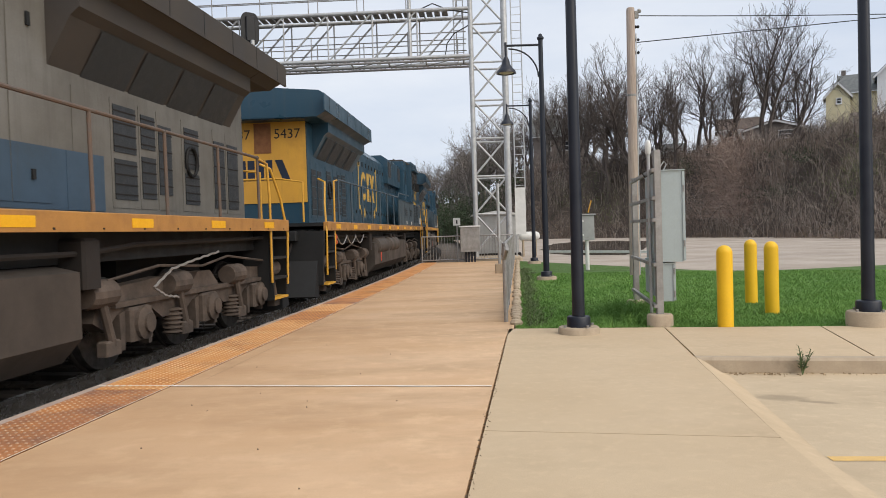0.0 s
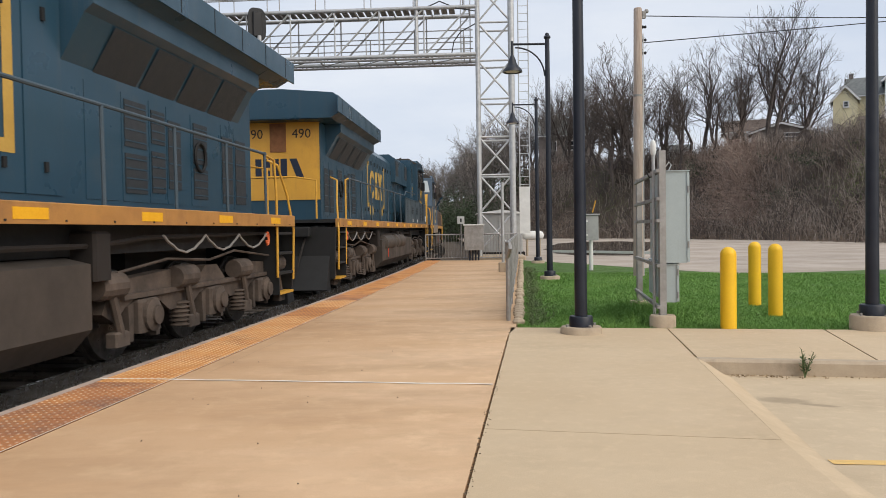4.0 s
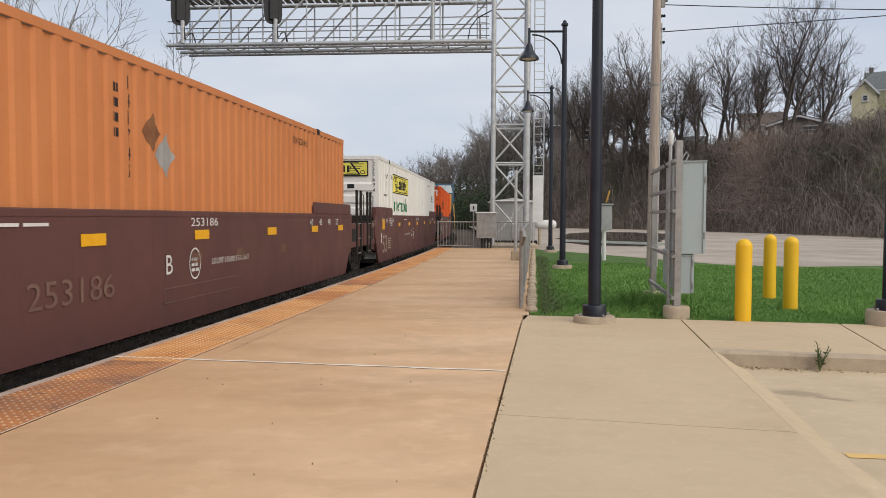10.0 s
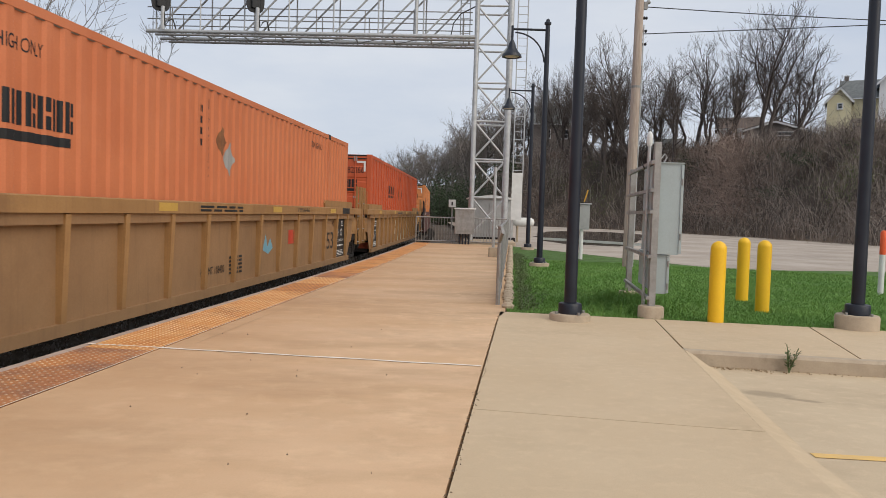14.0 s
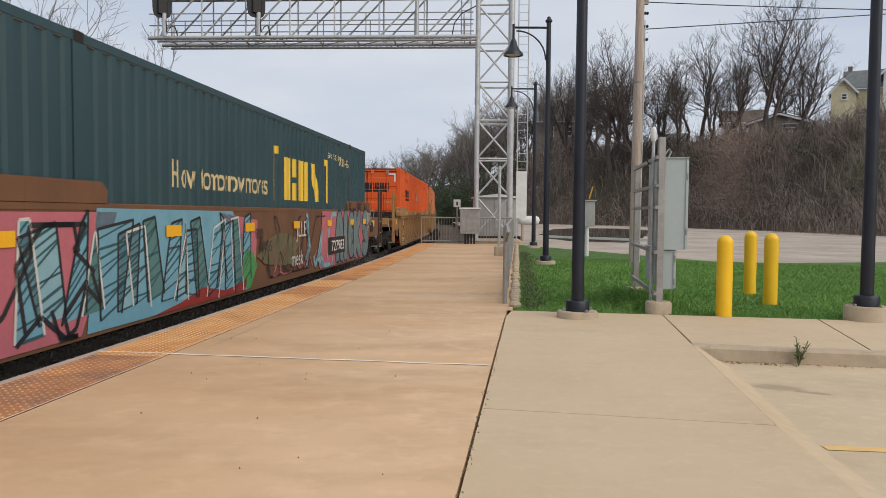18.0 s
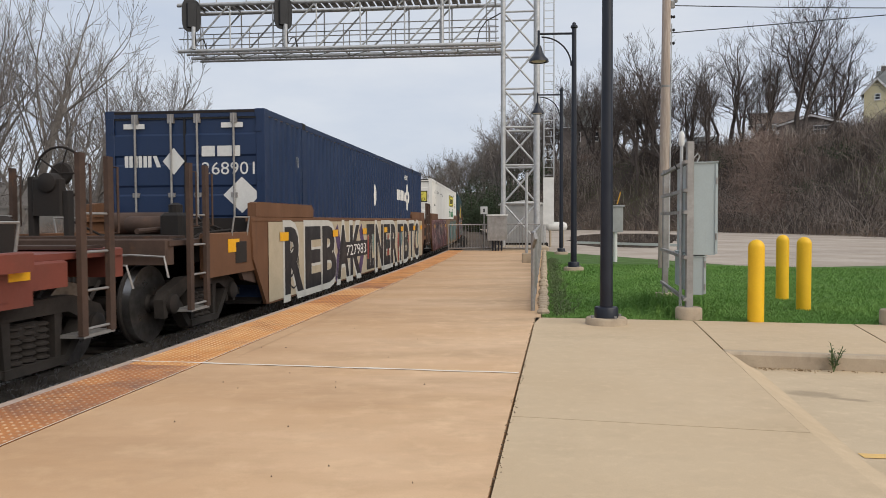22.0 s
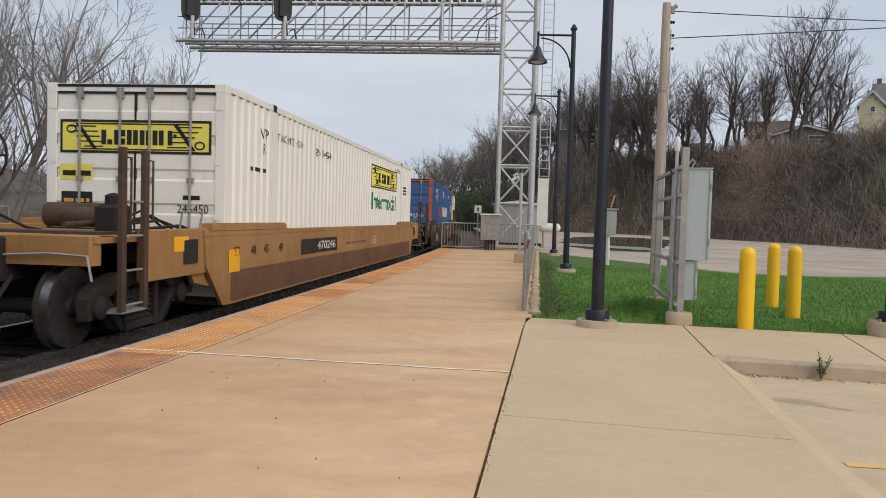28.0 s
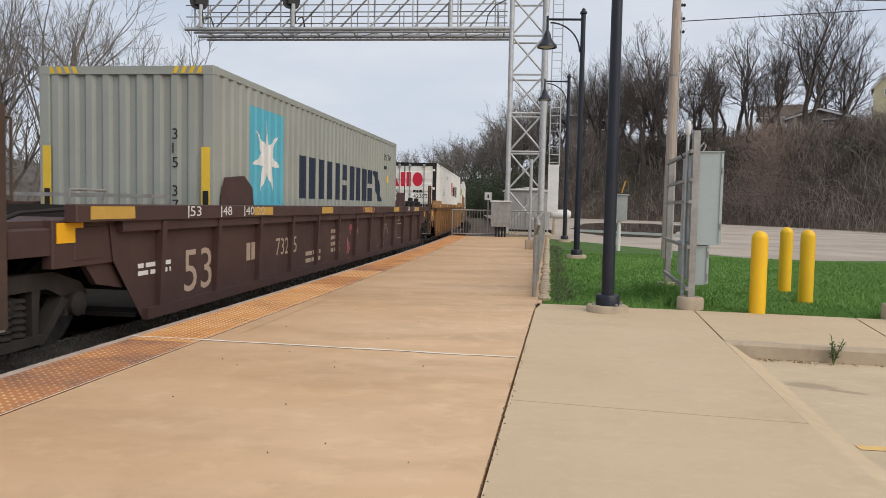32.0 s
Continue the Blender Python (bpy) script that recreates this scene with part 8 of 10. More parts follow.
    for s in (1, -1):
        for a, b in ((16.95, 17.72), (17.84, 18.66)):
            w = part("side_window", Mesh().box(*sorted((s * 1.455, s * 1.475)), a, b, 3.38, 4.05, 0.0), "window", cb, "dark cab window")
            part("window_frame", Mesh().box(*sorted((s * 1.455, s * 1.482)), a - 0.06, b + 0.06, 4.05, 4.11).box(*sorted((s * 1.455, s * 1.482)), a - 0.06, b + 0.06, 3.32, 3.38).box(*sorted((s * 1.455, s * 1.482)), a - 0.06, a, 3.38, 4.05).box(*sorted((s * 1.455, s * 1.482)), b, b + 0.06, 3.38, 4.05), "loco_dark", w)
        part("sun_shade", Mesh().prism([(16.9, 4.12), (18.7, 4.12), (18.7, 4.17), (16.9, 4.17)], s * 1.46, s * 1.60, "x"), cab, cb)
        part("mirror", Mesh().box(*sorted((s * 1.5, s * 1.66)), 17.76, 17.80, 3.25, 3.62), "loco_dark", cb)
        part("cab_skirt", Mesh().box(*sorted((s * 1.44, s * 1.50)), 12.1, 16.52 if not hood_low else 18.9, 1.74, 2.70, 0.01), cab if hood_low else "loco_skirt", t)
        if not hood_low:
            part("cab_base", Mesh().box(*sorted((s * 1.44, s * 1.475)), 16.52, 19.98, 1.74, 2.68, 0.008), "loco_skirt", t)
        for x, a, ln, z0, k0 in (() if hood_low else ((1.50, 13.9, 0.62, 2.14, 4), (1.50, 15.6, 0.56, 2.14, 4), (1.475, 17.2, 0.62, 1.90, 11), (1.475, 18.2, 0.60, 1.90, 11))):
            lv = part("louvre_panel", Mesh().box(*sorted((s * x, s * (x + 0.006))), a, a + ln, z0, z0 + 0.07 * k0), "loco_dark", t)
            for k in range(k0):
                part("louvre", Mesh().box(*sorted((s * (x + 0.006), s * (x + 0.02))), a, a + ln, z0 + 0.01 + 0.07 * k, z0 + 0.045 + 0.07 * k), "loco_skirt", lv)
        if not hood_low:
            for y in (16.82, 18.78, 19.3):
                part("panel_seam", Mesh().box(*sorted((s * 1.46, s * 1.464)), y, y + 0.012, 2.72, 4.3), "loco_dark", cb)
            for y in (12.5, 13.6, 15.3):
                part("skirt_seam", Mesh().box(*sorted((s * 1.50, s * 1.504)), y, y + 0.012, 1.8, 2.68), "loco_dark", t)
            part("skirt_ledge", Mesh().box(*sorted((s * 1.44, s * 1.515)), 12.1, 16.52, 2.69, 2.72), cab, t)
            part("nose_notice", Mesh().box(*sorted((s * 1.476, s * 1.48)), 19.45, 19.9, 1.86, 2.12), "white_trim", t, "pale worn notice")
            dr = part("side_door", Mesh().box(*sorted((s * 1.265, s * 1.285)), 15.62, 16.42, 2.75, 4.30, 0.008), cab, cb)
            part("door_window", Mesh().box(*sorted((s * 1.284, s * 1.292)), 15.86, 16.20, 3.50, 4.10, 0.003), "window", dr)
            for y in (14.2, 15.85):
                part("notice", Mesh().box(*sorted((s * 1.502, s * 1.508)), y, y + 0.16, 1.80, 1.92), "white_box", t, "small white notice")
        part("cab_door", Mesh().box(*sorted((s * 0.8, s * 1.3)), 15.56, 15.6, 1.9, 4.0), cab, t)
    # windscreen
    for s in (1, -1):
        v = [(s * 0.10, 19.425, 3.56), (s * 1.34, 19.425, 3.56), (s * 1.20, 19.125, 4.22), (s * 0.10, 19.125, 4.22)]
        part("windscreen", Mesh().add(v, [(0, 1, 2, 3)] if s < 0 else [(3, 2, 1, 0)]), "windscreen", cb, "windscreen pane with bright sky reflection painted into its colour")
        part("wiper", Mesh().bar((s * 0.55, 19.34, 3.84), (s * 0.8, 19.15, 4.24), 0.015, 5), "loco_dark", cb)
    # nose
    np_ = [(18.6, 1.735), (20.45, 1.735), (20.62, 1.95), (20.45, 3.05), (20.25, 3.30), (19.4, 3.46), (18.6, 3.46)]
    ns = part("nose", Mesh().prism(np_[::-1], -1.22, 1.22, "x"), nose, t, "yellow nose")
    for s in (1, -1):
        part("nose_light", Mesh().lathe([(0.11, 20.4), (0.11, 20.66), (0.085, 20.665)], 16, (s * 0.85, 0, 2.05), "y"), "white_box", ns)
    part("nose_door", Mesh().box(-0.28, 0.28, 20.50, 20.56, 1.85, 3.0), nose, ns)
    part("door_window", Mesh().box(-0.15, 0.15, 20.5, 20.575, 2.62, 2.88), "window", ns)
    part("number_board", Mesh().box(-1.05, -0.45, 20.30, 20.50, 2.86, 3.08).box(0.45, 1.05, 20.30, 20.50, 2.86, 3.08), "ink_grey", ns, "number board")
    part("nose_headlight", Mesh().lathe([(0.10, 20.2), (0.10, 20.48)], 16, (0.0, 0, 3.2), "y"), "white_box", ns)
    # number on its board and on the long-hood end
    fb = Face(ns, "end")
    for x in (-0.75, 0.75):
        n = sheet(number, 0.2, "ink_black", "number", 0.0, ns, pose(x, 20.505, 2.90, 90, 0, 180), "CENTER")
    if number:
        n = sheet(number, 0.30, "ink_black", "number", 0.0, t, pose(0.52, 0.697, 3.62, 90, 0, 0), "CENTER")
        n = sheet(number, 0.30, "ink_black", "number", 0.0, t, pose(-0.60, 0.697, 3.62, 90, 0, 0), "CENTER")
        word_shapes(Face(t, "end", at=0.696), -0.60, 0.60, 2.70, 3.15, "sav", "ink_navy", "emblem")
    # fuel tank
    part("fuel_tank", Mesh().prism([(-1.46, 0.55), (-1.25, 0.32), (1.25, 0.32), (1.46, 0.55), (1.46, 1.18), (1.2, 1.24), (-1.2, 1.24), (-1.46, 1.18)][::-1], 6.35, 13.95, "y"), "tank", t, "dusty fuel tank")
    part("tank_gauge", Mesh().box(-1.475, -1.46, 10.5, 10.62, 0.62, 1.08), "ink_orange_red", t, "red sight glass")
    part("tank_gauge", Mesh().box(1.46, 1.475, 7.5, 7.62, 0.62, 1.08), "ink_orange_red", t, "red sight glass")
    if not reverse:
        for y in (8.0, 10.6):
            part("air_reservoir", Mesh().lathe([(0.1, -1.1), (0.27, -1.0), (0.27, 1.0), (0.1, 1.1)], 20, (1.28, y, 1.08), "y"), "tank", t, "round air reservoir", True)
    for a, b, z0, z1 in ((5.9, 6.2, 1.0, 1.5), (14.1, 14.4, 1.05, 1.45), (10.2, 10.5, 1.24, 1.45), (11.0, 11.2, 1.26, 1.44)):
        for s in (1, -1):
            part("frame_box", Mesh().box(*sorted((s * 1.1, s * 1.42)), a, b, z0, z1, 0.03), "car_dark", t)
    for s in (1, -1):
        part("air_pipe", Mesh().path([(s * 1.3, 0.6, 1.45), (s * 1.3, 5.0, 1.42), (s * 1.32, 6.0, 1.35), (s * 1.32, 14.0, 1.35), (s * 1.3, 15.0, 1.42), (s * 1.3, 20.2, 1.45)], 0.03), "car_dark", t)
    # trucks
    for yc in (3.0, 17.9):
        tr = part("truck", Mesh().box(-0.95, 0.95, -2.3, 2.3, 0.60, 0.90, 0.05).box(-0.6, 0.6, -1.2, 1.2, 0.9, 1.28), "car_dark", t, at=Matrix.Translation((0, yc, 0)))
        for s in (1, -1):
            part("sideframe", cached("loco_sideframe", loco_truck_mesh, "truck_loco"), None, tr, at=pose(s * 1.12, 0, 0, 0, 0, 0 if s > 0 else 180))
            for y in (-0.95, 0.95):
                part("spring", cached("loco_spring", loco_spring_mesh, "truck_loco", True), None, tr, at=Matrix.Translation((s * 1.18, y, 0.0)))
        for a in (-1.9, 0, 1.9):
            put_wheelset(tr, a, 0.53, car)
            WHEELS[-1] = (WHEELS[-1][0], yc + a, 0.53, car)
    # ends: steps, pilot, coupler, handrails
    for y, d in ((0.0, -1), (LL, 1)):
        part("pilot", Mesh().prism([(-1.45, 1.56), (1.45, 1.56), (1.40, 0.42), (0.3, 0.20), (-0.3, 0.20), (-1.40, 0.42)][::1], *sorted((y - d * 0.02, y + d * 0.06)), "y"), "loco_dark", t)
        part("plow", Mesh().prism([(y + d * 0.05, 0.95), (y + d * 0.45, 0.20), (y + d * 0.05, 0.15)][::d], -1.3, 1.3, "x"), "loco_dark", t)
        part("anticlimber", Mesh().box(-0.9, 0.9, *sorted((y, y + d * 0.25)), 1.36, 1.56, 0.02), "loco_dark", t)
        make_coupler(t, y + d * 0.1, d)
        for s in (1, -1):
            stp = part("step_well", Mesh().box(*sorted((s * 0.95, s * 1.0)), *sorted((y - d * 0.05, y - d * 0.85)), 0.38, 1.58).box(*sorted((s * 0.95, s * 1.47)), *sorted((y - d * 0.85, y - d * 0.89)), 0.40, 1.6), "loco_dark", t)
            for k in range(4):
                part("tread", Mesh().box(*sorted((s * 1.0, s * 1.47)), *sorted((y - d * 0.12, y - d * 0.84)), 0.40 + 0.34 * k, 0.44 + 0.34 * k), "loco_dark" if k else "handrail_yellow", stp)
            pts = [(s * 1.46, y - d * 0.10, 0.62), (s * 1.48, y - d * 0.08, 1.5), (s * 1.42, y - d * 0.22, 2.1), (s * 1.36, y - d * 0.55, 2.62), (s * 1.2, y - d * 0.62, 2.7)]
            part("grab_rail", Mesh().path(pts, 0.022, 8), "handrail_yellow", t, "yellow step handrail")
            pts = [(s * 1.46, y - d * 0.92, 0.70), (s * 1.47, y - d * 0.94, 2.0), (s * 1.46, y - d * 1.0, 2.66), (s * 1.44, y - d * 1.5, 2.72)]
            part("grab_rail", Mesh().path(pts, 0.022, 8), "handrail_yellow", t, "yellow step handrail")
        pts = [(-1.0, y - d * 0.05, 1.75), (-1.0, y - d * 0.05, 2.6), (-0.5, y - d * 0.03, 2.68), (0.5, y - d * 0.03, 2.68), (1.0, y - d * 0.05, 2.6), (1.0, y - d * 0.05, 1.75)]
        part("end_rail", Mesh().path(pts, 0.022, 8), "handrail_yellow", t)
        for x in (-0.75, -0.5, 0.5, 0.75):
            part("hose", Mesh().path([(x, y + d * 0.05, 1.3), (x, y + d * 0.3, 1.1), (x * 0.9, y + d * 0.45, 0.7), (x * 0.8, y + d * 0.5, 0.45)], 0.025), "car_dark", t)
    for s in (1, -1):
        part("walkway_rail", Mesh().path([(s * 1.46, 1.4, 2.72), (s * 1.46, 12.0, 2.78), (s * 1.46, 12.3, 2.95), (s * 1.46, 15.5, 2.98)], 0.022, 8), rail_mat, t)
        for k in range(8):
            y = 1.45 + k * 1.55
            part("stanchion", Mesh().bar((s * 1.47, y, 1.60), (s * 1.46, y, 2.75), 0.022, 8), rail_mat, t)
        if not hood_low:
            part("safety_chain", Mesh().path([(s * 1.42, 1.35 + 0.115 * k, 1.44 - 0.20 * abs(math.sin(k * math.pi / 10)) - 0.012 * (k % 2)) for k in range(31)], 0.016, 5), "galv_dark", t, "grey steel safety chain hung in loops")
            part("chain_hook", Mesh().path([(s * 1.42, 1.28 + 0.05 * math.cos(a), 1.36 + 0.10 * math.sin(a)) for a in np.linspace(0.3, 6.0, 14)], 0.02, 6), "orange_link", t, "orange chain hook")
    if hood_low:
        pts = [(2.85, 1.28), (3.6, 1.20), (4.28, 1.11), (4.74, 0.92), (4.45, 0.80), (4.07, 0.75)]
        pts = [(-1.36, a[0] + (b[0] - a[0]) * q / 6, a[1] + (b[1] - a[1]) * q / 6 - 0.012 * (q % 2)) for a, b in zip(pts, pts[1:]) for q in range(6)]
        part("safety_chain", Mesh().path(pts, 0.016, 5), "galv_dark", t, "grey steel safety chain draped over the truck")
    side = Face(t, "side", at=0.967) if not reverse else LeftFace(t, at=0.967)
    cab_face = Face(t, "side", at=1.466) if not reverse else LeftFace(t, at=1.466)
    low_face = Face(t, "side", at=1.51) if not reverse else LeftFace(t, at=1.51)
    return t, side, cab_face, low_face


def loco_emblem(face, u0, z0, paint, bracket):
    """Bracketed initials as plain shapes: a broken ring, a block and a cross."""
    face.ring(u0 + 0.50, z0 + 0.45, 0.48, 0.45, 0.20, paint, 40, 320, name="emblem")
    face.polys([[(u0 + 1.05, z0), (u0 + 1.5, z0), (u0 + 1.5, z0 + 0.36), (u0 + 1.22, z0 + 0.5), (u0 + 1.05, z0 + 0.42)], [(u0 + 1.05, z0 + 0.9), (u0 + 1.5, z0 + 0.9), (u0 + 1.5, z0 + 0.6), (u0 + 1.3, z0 + 0.5), (u0 + 1.05, z0 + 0.55)]], paint, "emblem")
    face.polys([[(u0 + 1.6, z0), (u0 + 1.95, z0), (u0 + 2.55, z0 + 0.9), (u0 + 2.2, z0 + 0.9)], [(u0 + 1.6, z0 + 0.9), (u0 + 1.95, z0 + 0.9), (u0 + 2.55, z0), (u0 + 2.2, z0)]], paint, "emblem")
    if bracket:
        for a, d in ((u0 - 0.42, 1), (u0 + 3.0, -1)):
            x = a
            w = 0.14
            face.polys([[(x, z0 - 0.28), (x + d * w, z0 - 0.28), (x + d * w, z0 + 1.15), (x, z0 + 1.15)][::d], [(x + d * w, z0 + 1.02), (x + d * 0.32, z0 + 1.02), (x + d * 0.32, z0 + 1.15), (x + d * w, z0 + 1.15)][::d],
                        [(x + d * w, z0 - 0.28), (x + d * 0.32, z0 - 0.28), (x + d * 0.32, z0 - 0.15), (x + d * w, z0 - 0.15)][::d]], paint, "emblem_bracket")
        for u in (u0 + 0.1, u0 + 0.55, u0 + 2.05, u0 + 2.45):
            face.disc(u, z0 - 0.38, 0.14, 0.15, paint, 16)


def loco(offset, label, number, reverse=False, old=False):
    kw = dict(body="loco_blue", cab="loco_blue", nose="loco_yellow", sill="loco_sill", roof="loco_blue")
    if old:
        kw = dict(body="loco_grey_dirty", cab="loco_grey_blue", nose="loco_yellow", sill="loco_sill", roof="loco_roof", hood_low="loco_grey_blue", rail_mat="handrail_dark", end_paint="loco_grey")
    t, side, cabf, low = make_loco(label, number=number, reverse=reverse, offset=offset, **kw)
    if old:
        aux = part("auxiliary_cab", Mesh().prism([(11.85, 1.74), (15.62, 1.74), (15.62, 4.30), (12.15, 4.30)][::-1], -1.43, 1.43, "x"), "loco_grey", t, "full-width grey body behind the cab")
        af = LeftFace(aux, at=1.436)
        v = LL - 15.6
        af.polys([[(v, 1.76), (v + 3.66, 1.76), (v + 3.62, 2.30), (v + 1.9, 2.34), (v + 1.55, 2.7), (v + 0.95, 3.62), (v, 3.62)]], "loco_grey_blue", "blue_panel", "faded blue slanted panel")
        for k, c in enumerate(("rust_screen", "rust_screen", "rust_screen", "loco_dark")):
            sc = part("grid_screen", Mesh().box(-1.445, -1.43, 15.45 - 0.62 - 0.86 * k, 15.45 - 0.86 * k, 3.72, 4.16), c, aux)
            for q in range(5):
                part("screen_bar", Mesh().box(-1.455, -1.445, 15.45 - 0.62 - 0.86 * k, 15.45 - 0.86 * k, 3.76 + 0.08 * q, 3.78 + 0.08 * q), "loco_dark", sc)
        part("band", Mesh().box(-1.445, -1.43, 12.1, 15.6, 3.64, 3.68), "loco_grey", aux)
        for k in range(5):
            part("panel_seam", Mesh().box(-1.441, -1.43, 12.6 + 0.6 * k, 12.61 + 0.6 * k, 1.9, 3.6), "loco_dark", aux)
        bx = part("battery_box", Mesh().box(-1.535, -1.48, 15.75, 17.0, 1.86, 2.66, 0.012), "loco_cream", t, "dirty cream equipment box")
        part("box_grille", Mesh().box(-1.542, -1.53, 16.3, 16.75, 2.05, 2.5), "loco_dark", bx)
        part("box_seam", Mesh().box(-1.541, -1.53, 16.12, 16.14, 1.9, 2.62), "loco_dark", bx)
        part("apron", Mesh().box(-1.53, -1.45, 12.2, 19.0, 1.30, 1.74, 0.012), "loco_apron", t, "dirty drop apron below the cab")
        loco_emblem(side, 8.9, 2.50, "loco_grey_blue", False)
    else:
        loco_emblem(side, 7.15 if not reverse else 11.2, 2.50, "ink_gold", True)
    u = 17.45 if not reverse else 2.45
    if number:
        cabf.text(number, u, 2.92, 0.40, "ink_gold" if not old else "ink_yellow", width=1.05 if len(number) > 2 else 0.62, name="cab_number", bold=0.01)
        cabf.polys([[(u - 0.35, 2.86), (u + 0.12, 2.74), (u + 0.02, 2.84), (u + 0.62, 2.72), (u + 0.55, 2.82), (u + 1.15, 2.60), (u + 0.50, 2.66), (u + 0.55, 2.56), (u + 0.0, 2.68), (u + 0.08, 2.60)][::-1]], "ink_gold", "lightning_stripe")
    if not reverse and number == "490":
        Face(t, "side", at=1.29).text("WATCH\nYOUR\nSTEP", 15.82, 3.22, 0.11, "ink_gold", width=0.44)
    MOV = car_rows(offset, LL / 2, 6.7)
    if reverse:
        MOV = [(tt, m @ pose(0, LL, 0, 0, 0, 180)) for tt, m in MOV]
    MOVING.append((t, MOV))
    for i, w in enumerate(WHEELS):
        if w[3][0] is t and reverse:
            WHEELS[i] = (w[0], LL - w[1], -w[2], w[3])
    return t


loco(39.6, "dark blue freight locomotive leading the train", "")
loco(15.98, "dark blue freight locomotive with a yellow end panel", "5437")
loco(-7.32, "weathered grey and blue freight locomotive with a yellow nose", "47", reverse=True, old=True)
loco(-31.07, "dark blue freight locomotive with gold emblem and yellow sill", "490")
loco(-54.96, "dark blue freight locomotive with its yellow nose trailing", "455", reverse=True)


# ---- the cars and their containers ----
def sits(ob, offset, length, lift=0.27):
    moves(ob, offset, length / 2, length / 2 + 1.9, lift)


def rides(ob, offset, length):
    moves(ob, offset, length / 2, length / 2 + 1.9)


def scroll_panel(face, u0, u1, v0, v1, big=True):
    """A hauler's yellow panel: dark border, a scroll at each side and plain bars for the name."""
    face.rect(u0, u1, v0, v1, "ink_lemon", "logo_panel", "yellow panel with a dark border")
    w = (u1 - u0)
    h = v1 - v0
    e = Face(face.parent, face.kind, (lambda u, f=face.fn: f(u) + 0.003), face.breaks, face.at - 0.004)
    e.outline(u0, u1, v0, v1, 0.035, "ink_black")
    word_shapes(e, u0 + w * 0.27, u0 + w * 0.78, v0 + h * 0.26, v0 + h * 0.70, "lsaaat", "ink_black", "logo", stroke=h * 0.10)
    for k in range(5):
        z = v0 + h * (0.18 + 0.15 * k)
        a, b = u0 + w * (0.06 + 0.025 * (4 - k)), u0 + w * (0.24 + 0.012 * (4 - k))
        e.polys([[(a, z), (b, z), (b, z + 0.018), (a, z + 0.018)], [(u0 + u1 - b, z), (u0 + u1 - a, z), (u0 + u1 - a, z + 0.018), (u0 + u1 - b, z + 0.018)]], "ink_black", "scroll_line")
    e.polys([[(u0 + w * 0.10, v1 - h * 0.10), (u0 + w * 0.13, v1 - h * 0.10), (u0 + w * 0.25, v0 + h * 0.12), (u0 + w * 0.22, v0 + h * 0.12)],
             [(u0 + w * 0.75, v1 - h * 0.12), (u0 + w * 0.78, v1 - h * 0.12), (u0 + w * 0.90, v0 + h * 0.10), (u0 + w * 0.87, v0 + h * 0.10)],
             [(u0 + w * 0.13, v0 + h * 0.10), (u0 + w * 0.87, v0 + h * 0.10), (u0 + w * 0.87, v0 + h * 0.14), (u0 + w * 0.13, v0 + h * 0.14)],
             [(u0 + w * 0.13, v1 - h * 0.14), (u0 + w * 0.87, v1 - h * 0.14), (u0 + w * 0.87, v1 - h * 0.10), (u0 + w * 0.13, v1 - h * 0.10)]], "ink_black", "scroll_edge")
    for cu, cv in ((u0 + w * 0.075, v1 - h * 0.28), (u0 + w * 0.925, v0 + h * 0.26)):
        e.ring(cu, cv, w * 0.035, h * 0.13, 0.022, "ink_black")


def white_hauler(offset, label, numbers, side_panel=(2.72, 6.30), rear="doors", style_pitch=0.278, number_rear=True, paint="cont_white"):
    t, s, e = make_container("container", label, 16.15, paint, rear, posts=(1.98, 14.17), frame_dark=None)
    a, b = side_panel
    scroll_panel(s, a, b, 1.94, 2.55)
    s.text("Intermodal", a + 0.18, 1.37, 0.46, "ink_green", width=(b - a) - 0.34, bold=0.012, name="lettering", label="green painted word")
    s.text("STACK LIMIT 3 HIGH", 2.15, 2.36, 0.13, "ink_black", width=1.35)
    s.text(numbers, 4.4, 2.32, 0.14, "ink_black", width=1.2)
    s.text("VTP\n R", 1.42, 2.32, 0.17, "ink_black", squeeze=0.8)
    s.bars(0.95, 1.75, 1.80, 1.90, 1, "ink_black", seed=3)
    s.text("STACK LIMIT 3 HIGH", 13.0, 2.55, 0.12, "ink_black", width=1.0)
    s.bars(14.6, 15.3, 1.9, 2.2, 3, "ink_black", seed=5)
    if rear == "doors":
        scroll_panel(e, -1.1, 1.1, 1.94, 2.40)
        e.text(numbers, 0.62, 1.14, 0.12, "ink_black", width=0.45)
        e.bars(0.70, 0.98, 1.32, 1.42, 1, "ink_black", seed=8)
        e.rect(-1.1, -0.62, 1.56, 1.78, "ink_lemon", "notice")
        Face(t, "end", at=e.at - 0.003).bars(-1.06, -0.64, 1.62, 1.74, 1, "ink_black", seed=2)
        e.rect(-1.08, -0.62, 1.02, 1.40, "ink_black", "notice", "dark notice plate")
        Face(t, "end", at=e.at - 0.003).bars(-1.04, -0.66, 1.08, 1.34, 3, "ink_gold", seed=6)
    else:
        scroll_panel(e, -1.1, 1.02, 2.32, 2.75)
        e.column(numbers, 1.14, 2.62, 0.11, "ink_black", 1.35)
        e.bars(-0.2, 0.3, 1.5, 1.95, 3, "ink_black", seed=4)
        e.rect(0.42, 0.62, 1.98, 2.10, "ink_black", "vent")
    sits(t, offset, 16.15)
    return t


